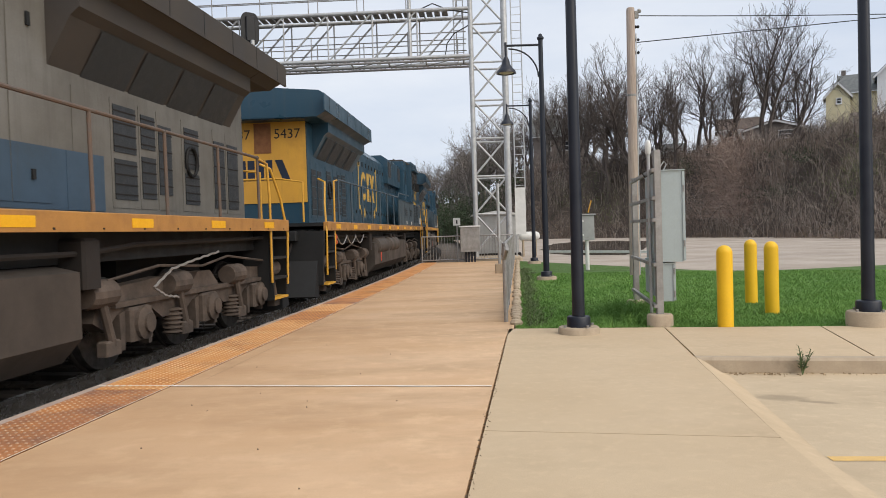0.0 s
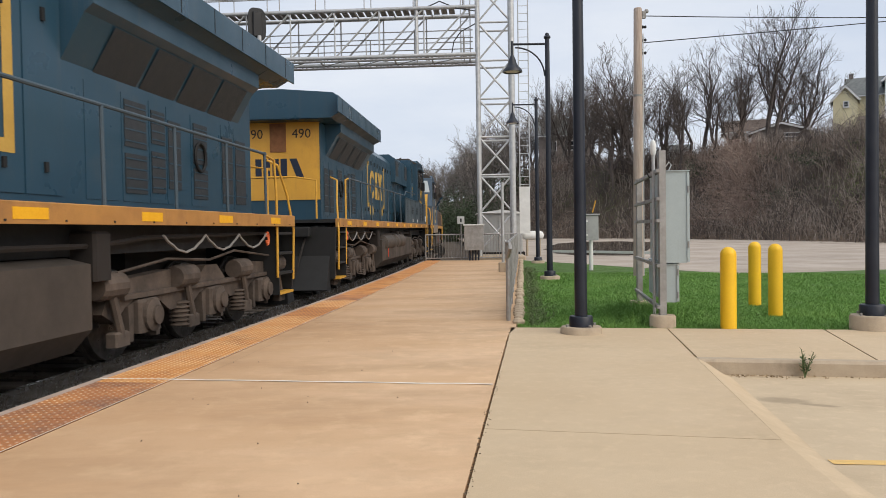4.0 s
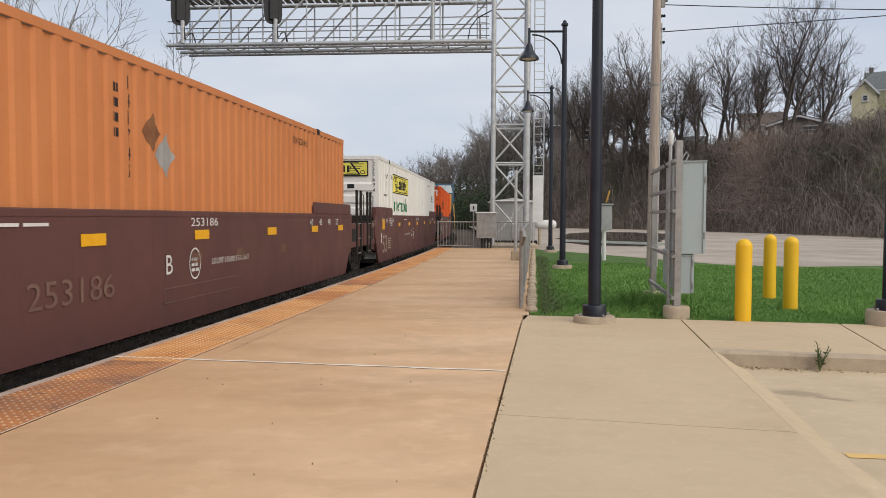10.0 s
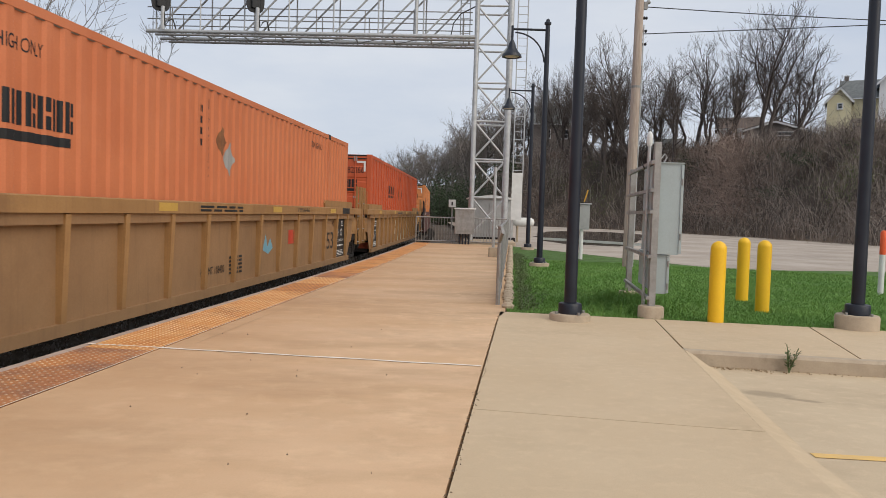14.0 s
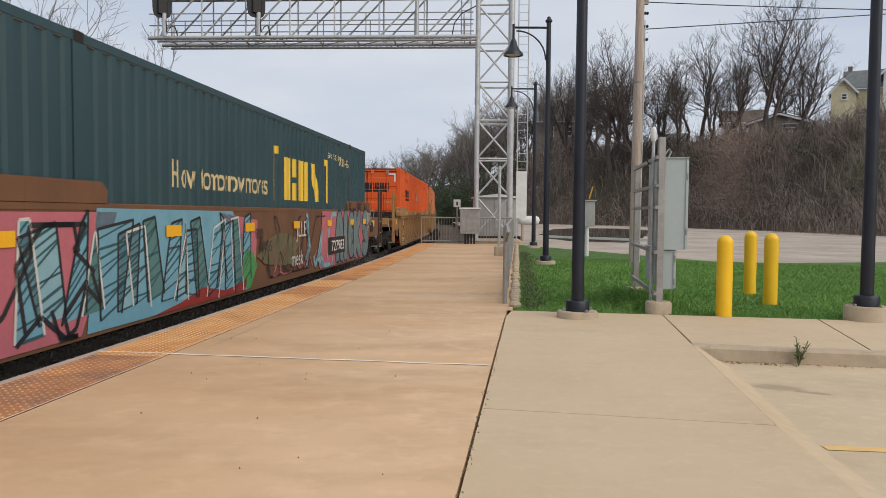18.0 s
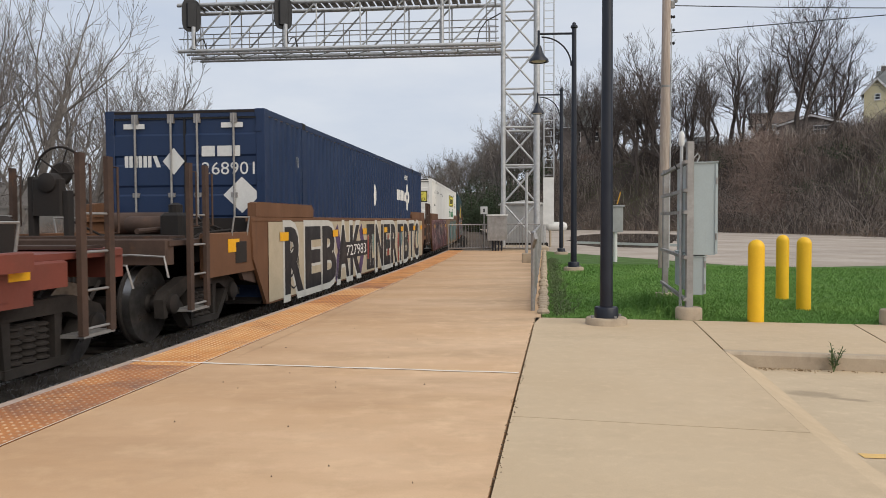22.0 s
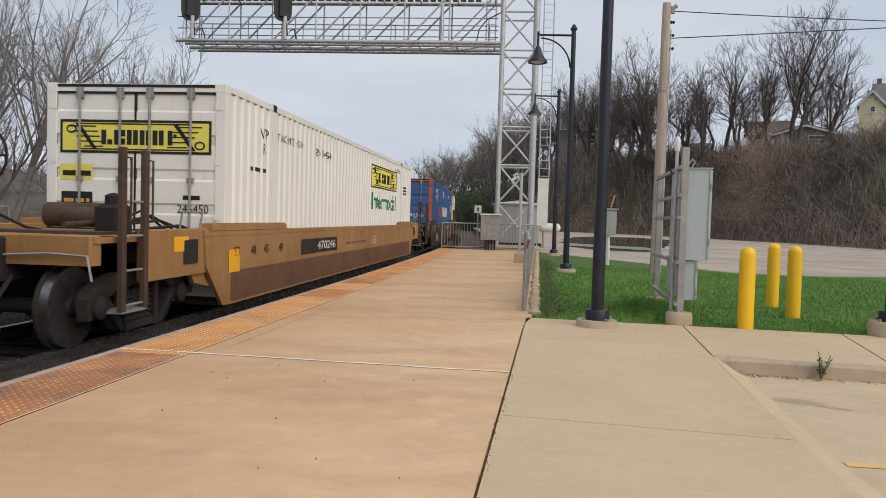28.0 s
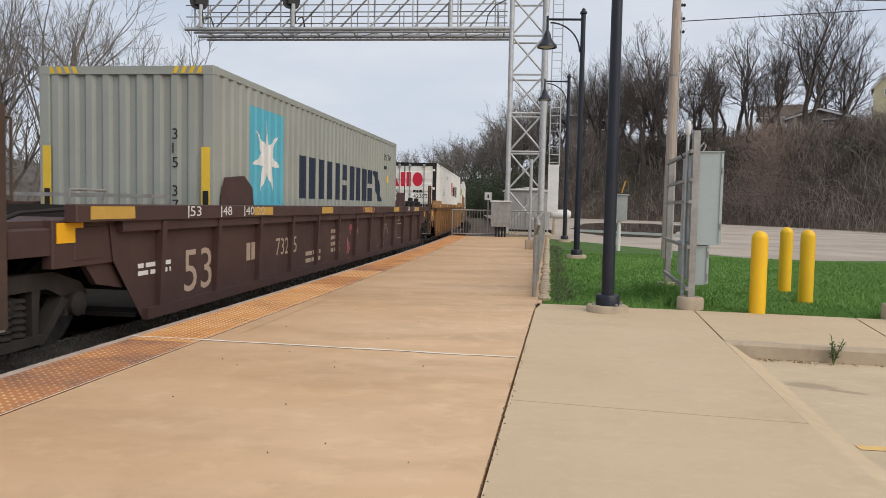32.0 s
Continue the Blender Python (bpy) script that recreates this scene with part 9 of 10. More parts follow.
def orange_hauler(offset, label, paint, number, style="corrugated", national=False, old=False, rear_mark=True):
    t, s, e = make_container("container", label, 16.15, paint, "doors", posts=(1.98, 14.17) if style == "corrugated" else (), style=style)
    u = 2.15 if not old else 4.4
    zt = 1.82
    word_shapes(s, u, u + 1.75, zt, zt + 0.30, "saaaassas", "ink_black", "logo", stroke=0.07)
    s.rect(u, u + 1.70, zt - 0.14, zt - 0.05, "ink_black", "logo_bar", "black underline bar")
    if national:
        s.bars(u + 0.6, u + 1.65, zt - 0.3, zt - 0.18, 1, "ink_black", seed=5)
    s.text("53'", 0.95, 1.80, 0.26, "ink_black", squeeze=0.7) if not old else None
    s.text("STACK 3 HIGH ONLY" if not old else "STACK 2 HIGH ONLY", 2.3 if not old else 7.55, 2.46, 0.13, "ink_black", width=1.1 if not old else 1.15)
    s.text("STACK 3 HIGH ONLY", 12.6, 2.5, 0.12, "ink_black", width=0.9) if not old else None
    s.column(number, 7.12 if not old else 13.3, 2.52, 0.15, "ink_black", 1.25)
    s.bars(6.85 if not old else 12.95, 6.98 if not old else 13.08, 2.0, 2.62, 4, "ink_black", seed=9)
    du = 7.95 if not old else 8.0
    s.polys([[(du - 0.22, 1.88), (du, 1.62), (du + 0.22, 1.88), (du, 2.14)]], "ink_grey" if not old else "rust", "placard", "weathered diamond placard holder")
    if not old:
        s.polys([[(du - 0.5, 2.12), (du - 0.3, 1.90), (du - 0.1, 2.12), (du - 0.3, 2.34)]], "rust", "placard")
    if old:
        s.polys([[(du + 0.65, 1.88), (du + 0.9, 1.64), (du + 1.15, 1.88), (du + 0.9, 2.12)]], "rust_screen", "placard")
    zl = 1.88 if old else 2.09
    word_shapes(e, -0.86, 0.87, zl, zl + 0.25, "saaaassas", "ink_black", "logo", stroke=0.065)
    e.rect(-0.86, 0.84, zl - 0.11, zl - 0.03, "ink_black", "logo_bar", "black underline bar")
    e.text(number, 0.35, 1.06 if not old else 2.38, 0.17, "ink_black", width=0.6) if not old else e.text(number, 0.45, 2.33, 0.2, "ink_black", width=0.62)
    e.bars(-0.2, 0.75, 0.7, 1.25, 4, "ink_black", seed=11)
    for sgn in (-1, 1):
        a, c = sorted((sgn * 1.12, sgn * 0.84))
        e.rect(a, c, 2.64, 2.70, "ink_white", "reflective_tape")
        a, c = sorted((sgn * 1.12, sgn * 1.06))
        e.rect(a, c, 2.38, 2.64, "ink_white", "reflective_tape")
    sits(t, offset, 16.15)
    return t


def unit_marks(f, y0, y1, top, big, number, letter, paint="ink_white", bigpaint="ink_pale", first=True):
    """Stencils on a smooth well side."""
    f.text("53", y0 + 0.55, 0.42, 0.52, bigpaint, width=0.78, name="size_mark")
    for k, txt in enumerate(("53", "48", "45", "40")):
        f.text(txt, y0 + 0.60 + 0.62 * k, top - 0.23, 0.13, paint, width=0.2)
        f.rect(y0 + 0.54 + 0.62 * k, y0 + 0.565 + 0.62 * k, top - 0.25, top - 0.06, paint, "tick")
        f.text(txt, y1 - 0.80 - 0.62 * k, top - 0.23, 0.13, paint, width=0.2)
    f.bars(y0 + 2.0, y0 + 2.35, top - 0.33, top - 0.08, 5, paint, seed=4)
    for u in (y0 + 0.5, y0 + 3.7, y0 + 6.2, y0 + 8.6, y0 + 11.2, y0 + 13.6, y1 - 0.6):
        f.rect(u, u + 0.42, top - 0.36 if u > y0 + 1 else top - 0.42, top - 0.24 if u > y0 + 1 else top - 0.12, "reflector", "reflector", "yellow reflector")
    f.text(number, y0 + 8.5, top - 0.19, 0.11, paint, width=0.8)
    f.bars(y0 + 5.0, y0 + 5.8, top - 0.16, top - 0.11, 1, paint, seed=2)
    lu, ru = {"A": (9.15, 8.5), "B": (7.85, 8.6), "C": (6.9, 7.6)}.get(letter, (7.85, 8.6))
    f.text(letter, y0 + lu, top - 0.75, 0.24, paint)
    f.ring(y0 + ru, top - 0.66, 0.16, 0.20, 0.02, paint)
    f.bars(y0 + ru - 0.1, y0 + ru + 0.1, top - 0.76, top - 0.56, 3, paint, seed=6)
    f.text("LD LMT 115,600 PER UNIT", y0 + {"A": 6.85, "C": 5.2}.get(letter, 9.1), top - 0.70, 0.08, paint, width=1.3)
    f.bars(y0 + 1.5, y0 + 2.05, 0.5, 0.85, 5, bigpaint, seed=12)
    f.outline(y0 + 7.8, y0 + 10.2, 0.42, 0.60, 0.012, "ink_faint", "stencil_frame")
    f.rect(y0 + 0.25, y0 + 0.42, top - 0.80, top - 0.52, "ink_white", "placard", "small white tag")


GAP = 2.05
# three-unit maroon well car
for off, ch, fr, bk in ((-76.68, "A", "end", "joint"), (-97.33, "C", "joint", "joint"), (-117.56, "B", "joint", "end")):
    w, f, _ = make_well_car("maroon articulated well car unit with white stencils", -0.05, 16.2, 1.51, "smooth", "maroon", "maroon", raised=0.22, front=fr, back=bk, truck_front=fr == "end", brake=("back",) if bk == "end" else (), ladder_paint="car_dark", group="maroon well car units", offset=off, wheel=0.46)
    unit_marks(f, 0, 16.15, 1.51, "53", "253186", ch)
    eu = 5.26 if ch == "A" else 12.7
    if ch != "B":
        f.disc(eu, 0.98, 0.44, 0.44, "maroon_faint", 26, "faded_emblem")
        f.ring(eu, 0.98, 0.30, 0.30, 0.05, "maroon", name="faded_emblem")
    for u in ((1.0, 1.85, 4.5, 5.85) if ch == "A" else (8.5, 9.95, 11.8)):
        f.rect(u, u + 0.30, 0.84, 0.98, "maroon_faint", "faded_tag", "faded brown tag")
    f.text("125T" if bk == "joint" else "", -1.1, 1.20, 0.16, "ink_pale", width=0.5) if bk == "joint" else None
    if ch == "B":
        f.text("253186", 5.42, 0.62, 0.25, "ink_faint", width=1.34, name="car_number")
    rides(w, off, 16.15)
orange_hauler(-76.68, "bright orange container with black lettering bars in a maroon well car", "cont_orange", "193479")
white_hauler(-97.33, "white corrugated freight container with yellow panels in a maroon well car", "235694", rear="front")
orange_hauler(-117.56, "faded orange container with black lettering bars in a maroon well car", "cont_orange_pale", "141745", national=True)

# three-unit ribbed yellow well car
for off, ch, fr, bk in ((-141.68, "B", "end", "joint"), (-161.48, "C", "joint", "joint"), (-181.79, "A", "joint", "end")):
    w, f, p = make_well_car("weathered yellow ribbed well car unit with rust streaks", -0.05, 16.2, 1.49, "ribbed", "ttx_tan", "ttx", "ttx", raised=0.16, front=fr, back=bk, truck_front=fr == "end", brake=("front",) if fr == "end" else (), group="yellow ribbed well car units", offset=off, wheel=0.46)
    for u in (1.2, 5.4, 9.7, 13.9):
        f.rect(u, u + 0.5, 1.36, 1.46, "ink_gold", "reflector")
    f.text("765646" if ch == "B" else "795646", 11.2, 1.37, 0.09, "ink_black", width=0.9)
    f.bars(6.6, 8.2, 1.36, 1.46, 2, "ink_black", seed=7)
    p.rect(0.35, 1.55, 0.26, 1.22, "ink_black", "data_panel", "black stencil panel")
    q = Face(w, "side", at=1.325 - 0.008)
    q.text("25T" if ch != "A" else "53", 0.5, 0.55, 0.30, "ink_white", width=0.7)
    q.bars(0.55, 1.35, 0.32, 0.48, 3, "ink_white", seed=3)
    q.bars(0.6, 1.3, 0.95, 1.15, 3, "ink_white", seed=8)
    p.rect(14.85, 16.12, 0.26, 1.22, "ink_black", "data_panel", "black stencil panel")
    f.rect(15.15, 15.95, 1.345, 1.485, "ink_black", "sill_patch", "black patch on the sill")
    q.text("53", 15.48, 1.04, 0.13, "ink_white", width=0.22)
    q.ring(15.12, 0.88, 0.09, 0.09, 0.02, "ink_white")
    q.ring(15.50, 0.88, 0.09, 0.09, 0.02, "ink_white")
    q.text("SPECIAL BRAKE BEAM", 14.95, 0.66, 0.06, "ink_white", width=0.80)
    q.bars(15.0, 15.7, 0.54, 0.60, 1, "ink_white", seed=12)
    q.bars(14.95, 15.75, 0.31, 0.46, 4, "ink_white", fill=0.45, seed=9)
    p.text("53", 14.05, 0.52, 0.40, "ink_black", width=0.62)
    p.text("45", 14.55, 1.06, 0.13, "ink_black", width=0.2)
    if ch == "B":
        # white sprayed letters, one to a bay
        r = Face(w, "side", at=1.325 - 0.009)
        for k, g in enumerate(("F", "O", "R", "G")):
            r.text(g, 6.05 + 1.085 * k, 0.26, 0.82, "spray_cream", width=0.68, bold=0.06, name="graffiti", label="cream sprayed letter")
        r.scribble(10.45, 10.95, 0.5, 1.0, 3, "spray_cream", 0.035, 5)
    else:
        p.text("LD LMT 118400", 6.9, 0.45, 0.12, "ink_black", width=0.85)
        p.bars(7.95, 8.5, 0.4, 0.7, 5, "ink_black", seed=11)
        p.bars(11.0, 11.7, 0.75, 1.05, 1, "ink_orange_red", "small_print", 0.9, seed=2)
        p.polys([[(9.5, 0.7), (9.65, 0.98), (9.75, 0.75), (9.9, 0.9), (10.05, 0.72), (9.8, 0.62)]], "spray_blue", "graffiti")
    rides(w, off, 16.15)
orange_hauler(-141.68, "red-orange post-sided freight container with black stencils in a yellow well car", "cont_orange_red", "982866", style="posts", old=True)
orange_hauler(-161.48, "salmon orange container with black lettering bars in a yellow well car", "cont_salmon", "142352")
orange_hauler(-181.79, "bright orange container with silver lock rods in a yellow well car", "cont_orange", "190596")


# where the sprayed letters stand along their wells
NEKS = ((12.62, 13.08), (13.3, 13.7), (13.98, 14.32), (14.62, 15.2), (15.68, 16.35))
KISER = ((10.1, 10.75), (11.1, 11.6), (12.0, 12.6), (12.98, 13.4), (13.75, 14.9))


def graffiti(w, kind):
    """Sprayed paint on a smooth well side, in overlapping layers."""
    def layer(k):
        return Face(w, "side", at=1.334 + 0.003 + 0.0022 * k)
    r = random.Random({"blue": 3, "teal": 5, "letters": 9, "net": 12}[kind])

    def blob(f, u, v, ru, rv, paint, n=14, jag=0.25):
        f.polys([[(u + ru * math.cos(a) * (1 + r.uniform(-jag, jag)), max(0.19, min(1.50, v + rv * math.sin(a) * (1 + r.uniform(-jag, jag))))) for a in [2 * math.pi * i / n for i in range(n)]]], paint, "graffiti")

    def stroke(f, pts, wd, paint):
        ps = []
        for (a, b), (c, d) in zip(pts, pts[1:]):
            ln = math.hypot(c - a, d - b) or 1
            nx, ny = -(d - b) / ln * wd / 2, (c - a) / ln * wd / 2
            ps.append([(a + nx, b + ny), (a - nx, b - ny), (c - nx, d - ny), (c + nx, d + ny)])
        f.polys(ps, paint, "graffiti")

    def ribbon_of(pts, wd):
        """One smooth band along points, tapering into round ends."""
        for _ in range(2):
            q = [pts[0]]
            for (a, b), (c, d) in zip(pts, pts[1:]):
                q += [(a * 0.75 + c * 0.25, b * 0.75 + d * 0.25), (a * 0.25 + c * 0.75, b * 0.25 + d * 0.75)]
            pts = q + [pts[-1]]
        n = len(pts)
        v, f2 = [], []
        for i, (x, y) in enumerate(pts):
            a, b = pts[max(0, i - 1)], pts[min(n - 1, i + 1)]
            ln = math.hypot(b[0] - a[0], b[1] - a[1]) or 1
            tx, ty = (b[0] - a[0]) / ln, (b[1] - a[1]) / ln
            if i in (0, n - 1):
                e = -0.3 if i == 0 else 0.3
                x, y = x + tx * wd * e, y + ty * wd * e
            k = wd / 2 * (0.62 if i in (0, n - 1) else 1.0)
            v += [(x - ty * k, max(0.185, min(1.74, y + tx * k)), 0), (x + ty * k, max(0.185, min(1.74, y - tx * k)), 0)]
        return v, [(2 * i, 2 * i + 1, 2 * i + 3, 2 * i + 2) for i in range(n - 1)]

    def band(k, pts, wd, paint, label=""):
        v, f2 = ribbon_of(pts, wd)
        layer(k).put(Mesh().add(v, f2).data("graffiti", None), paint, "graffiti", label)

    STROKES = {"N": ["00 0a a0 aa"], "E": ["a9 29 05 21 a1", "15 85"], "K": ["00 0a", "aa 25 a0"], "S": ["a9 4a 07 55 93 60 01"], "I": ["50 5a"], "R": ["00 0a 9a 96 15", "35 a0"], "n": ["00 17 5a 97 a0"]}

    def bubble(word, us, v0, v1, wd, edge, fill, shine=None):
        """Fat letters: a dark edge, the fill and a thin bright side."""
        for i, (g, (a, b)) in enumerate(zip(word, us)):
            for j, st in enumerate(STROKES[g]):
                pts = [(a + (b - a) * int(c[0], 16) / 10, v0 + (v1 - v0) * int(c[1], 16) / 10) for c in st.split()]
                band(1.0 + 0.15 * j + 0.3 * (i % 2), pts, wd + 0.13, edge, "dark edge of a sprayed letter")
                band(1.8 + 0.15 * j + 0.3 * (i % 2), pts, wd, fill, "rounded sprayed letter")
                if shine:
                    band(2.5, [(x - wd * 0.42, y + 0.03) for x, y in pts[:2]], 0.03, shine)

    def maze(k, u0, u1, v0, v1, n, paint, wd):
        """Thin wandering lines, mostly upright."""
        for i in range(n):
            x, y = u0 + (u1 - u0) * (i + r.random()) / n, r.uniform(v0, v1)
            pts = [(x, y)]
            for j in range(r.randint(5, 9)):
                if j % 3 == 2:
                    x += r.choice((-1, 1)) * r.uniform(0.12, 0.3)
                else:
                    y += r.choice((-1, 1)) * r.uniform(0.15, 0.5)
                    x += r.uniform(-0.08, 0.08)
                y = max(v0, min(v1, y))
                pts.append((x, y))
            band(k + 0.02 * (i % 8), pts, wd, paint)

    def loops(f, u0, u1, v0, v1, k, paint, wd):
        """Angular overlapping outlines, as sprayed by hand."""
        for i in range(k):
            u = u0 + (u1 - u0) * (i + r.random()) / k
            pts, x, y = [], u, r.uniform(v0, v0 + 0.3)
            for j in range(r.randint(5, 8)):
                pts.append((x, max(v0, min(v1, y))))
                x += r.uniform(-0.28, 0.42)
                y += r.choice((-1, 1)) * r.uniform(0.15, 0.65)
            stroke(f, pts, wd, paint)

    if kind == "blue":
        layer(0).polys([[(0.0, 0.20), (1.9, 0.20), (2.6, 1.42), (0.0, 1.42)], [(5.6, 0.5), (6.9, 0.55), (7.0, 1.3), (5.4, 1.42)]], "spray_pink", "graffiti", "pink sprayed ground")
        layer(0).polys([[(2.0, 0.2), (6.6, 0.2), (6.9, 0.5), (5.9, 1.44), (2.2, 1.46)]], "spray_blue", "graffiti")
        for i in range(17):
            # slanted facets, each hatched its own way
            u = 0.95 + 0.335 * i
            t0, t1 = r.uniform(-0.35, 0.35), r.uniform(-0.35, 0.35)
            z0, z1 = r.uniform(0.20, 0.42), r.uniform(1.2, 1.46)
            q = [(u - 0.05, z0), (u + 0.36, z0 + r.uniform(-0.1, 0.1)), (u + 0.36 + t0, z1), (u + t1, z1 - r.uniform(0, 0.15))]
            q = [(x, max(0.2, min(1.46, y))) for x, y in q]
            layer(1).polys([q], ("spray_blue", "spray_sky", "spray_blue", "spray_teal")[i % 4], "graffiti", "pale blue hatched facet")
            for k in range(9):
                a, c = k / 9, min(1, k / 9 + r.uniform(0.0, 0.25))
                pa = (q[0][0] + (q[3][0] - q[0][0]) * a, q[0][1] + (q[3][1] - q[0][1]) * a)
                pb = (q[1][0] + (q[2][0] - q[1][0]) * c, q[1][1] + (q[2][1] - q[1][1]) * c)
                stroke(layer(2), [pa, pb], r.uniform(0.018, 0.034), "spray_deep")
            stroke(layer(3), [q[0], q[3], q[2], q[1]], 0.032, "spray_black" if i % 3 else "spray_white")
        loops(layer(3), 0.1, 1.6, 0.22, 1.3, 5, "spray_black", 0.05)
        blob(layer(2), 6.6, 0.55, 0.3, 0.3, "spray_green")
        blob(layer(2), 8.3, 0.7, 1.1, 0.3, "spray_olive")
        layer(2).polys([[(3.4, 0.2), (6.4, 0.2), (6.5, 0.36), (5.6, 0.28), (4.8, 0.4), (4.1, 0.27)]], "spray_red", "graffiti")
        for u, v, h, g, c in ((6.9, 1.0, 0.16, "ERSE", "spray_black"), (7.1, 0.75, 0.2, "KAOS", "spray_black"), (9.2, 0.95, 0.32, "JLLE", "spray_white"), (8.9, 0.4, 0.3, "mesk", "spray_white")):
            layer(3).text(g, u, v, h, c, squeeze=0.9, name="graffiti")
        loops(layer(2), 7.3, 10.4, 0.3, 1.35, 11, "spray_black", 0.028)
        loops(layer(2), 7.6, 10.2, 0.3, 1.2, 4, "spray_pink", 0.03)
        layer(0).polys([[(11.0, 0.2), (16.1, 0.2), (16.5, 0.6), (16.4, 1.46), (11.2, 1.46)]], "spray_pink", "graffiti", "pink sprayed ground")
        bubble("nIEKS", NEKS, 0.36, 1.36, 0.36, "spray_black", "spray_slate")
        maze(2.9, NEKS[0][0], NEKS[-1][1], 0.25, 1.4, 5, "spray_deep", 0.02)
        maze(2.9, 16.2, 16.9, 0.85, 1.4, 4, "spray_white", 0.018)
        loops(layer(2), 9.9, NEKS[0][0] - 0.4, 0.25, 1.4, 6, "spray_sky", 0.10)
        maze(2.9, 13.7, 16.1, 1.53, 1.68, 7, "spray_black", 0.03)
        layer(3).text("3", 0.35, 0.5, 0.6, "spray_black", name="graffiti")
    elif kind == "teal":
        layer(0).polys([[(-0.02, 0.20), (7.6, 0.20), (7.3, 1.46), (-0.5, 1.46), (-0.5, 0.92)]], "spray_maroon", "graffiti", "maroon sprayed ground")
        for k in range(12):
            blob(layer(1), r.uniform(0.2, 7.2), r.uniform(0.35, 1.3), r.uniform(0.2, 0.4), r.uniform(0.15, 0.3), r.choice(("spray_olive", "spray_dusk", "spray_dusk", "spray_red")), 9, 0.35)
        maze(2.2, -0.2, 7.2, 0.24, 1.44, 26, "spray_black", 0.045)
        maze(3.0, -0.4, 7.2, 0.24, 1.44, 58, "spray_rose", 0.024)
        layer(0.5).polys([[(7.5, 0.2), (15.0, 0.2), (15.2, 1.46), (7.3, 1.46)]], "spray_tan", "graffiti", "tan sprayed ground")
        stroke(layer(2), [(7.45, 0.4), (7.85, 1.05)], 0.14, "spray_red")
        stroke(layer(2), [(7.45, 1.05), (7.85, 0.4)], 0.14, "spray_red")
        stroke(layer(2), [(6.8, 1.05), (7.35, 1.05)], 0.12, "spray_red")
        stroke(layer(2), [(7.05, 0.4), (7.05, 1.05)], 0.12, "spray_red")
        bubble("KISER", KISER, 0.40, 1.30, 0.34, "spray_black", "spray_teal", "spray_white")
        maze(2.9, KISER[0][0], KISER[-1][1], 0.25, 1.4, 7, "spray_deep", 0.02)
        blob(layer(1), KISER[0][0] - 0.45, 0.85, 0.28, 0.4, "spray_dusk")
        for k in range(10):
            blob(layer(1), r.uniform(8.2, 13.6), r.uniform(0.4, 1.2), 0.09, 0.12, r.choice(("spray_orange", "spray_green", "spray_deep")))
        layer(2).text("BTO", KISER[-1][1] + 0.1, 0.95, 0.28, "spray_white", name="graffiti")
        maze(2.0, KISER[-1][1] + 0.5, 16.0, 0.8, 1.4, 5, "spray_black", 0.022)
    elif kind == "letters":
        layer(0).rect(0.0, 16.1, 0.19, 1.43, "spray_cream", "graffiti", "cream sprayed ground")
        x = 0.75
        for k, g in enumerate("REBAK INERTBTC"):
            if g == " ":
                x += 0.55
                continue
            wd = 1.05 if k < 5 else 1.0
            if g == "I":
                layer(2).polys([[(x, 0.24), (x + 0.9, 0.24), (x + 0.9, 0.5), (x + 0.62, 0.5), (x + 0.62, 1.1), (x + 0.9, 1.1), (x + 0.9, 1.36), (x, 1.36), (x, 1.1), (x + 0.28, 1.1), (x + 0.28, 0.5), (x, 0.5)]], "spray_black", "graffiti")
                x += wd + 0.06
                continue
            layer(1).text(g, x - 0.08, 0.20, 1.22, "spray_white", width=wd + 0.12, bold=0.10, name="graffiti")
            layer(2).text(g, x, 0.28, 1.06, "spray_black", width=wd - 0.05, bold=0.06, name="graffiti", label="black sprayed block letter")
            x += wd + 0.06
        for u in (7.0, 9.6, 11.2, 13.0, 14.4):
            blob(layer(1), u, 0.7, 0.14, 0.45, "spray_red", 9)
            blob(layer(1), u + 0.6, 0.9, 0.10, 0.3, "spray_teal", 9)
        for u in (6.2, 4.0):
            stroke(layer(1), [(u, 1.3), (u + 0.3, 0.8), (u - 0.1, 0.25)], 0.3, "spray_purple")
        for k in range(30):
            u = r.uniform(6.6, 15.6)
            stroke(layer(3), [(u, r.uniform(0.3, 0.8)), (u + r.uniform(-0.1, 0.1), r.uniform(0.8, 1.3))], 0.018, r.choice(("spray_white", "spray_teal", "spray_cream")))
        layer(3).rect(4.4, 6.9, 0.62, 0.98, "spray_black", "number_patch")
        layer(4).text("727983", 4.85, 0.68, 0.24, "ink_white", width=1.9, name="car_number")
        layer(3).ring(1.2, 0.65, 0.3, 0.36, 0.03, "spray_black", name="graffiti")
        layer(3).text("53", 1.0, 0.5, 0.36, "spray_black", width=0.42)


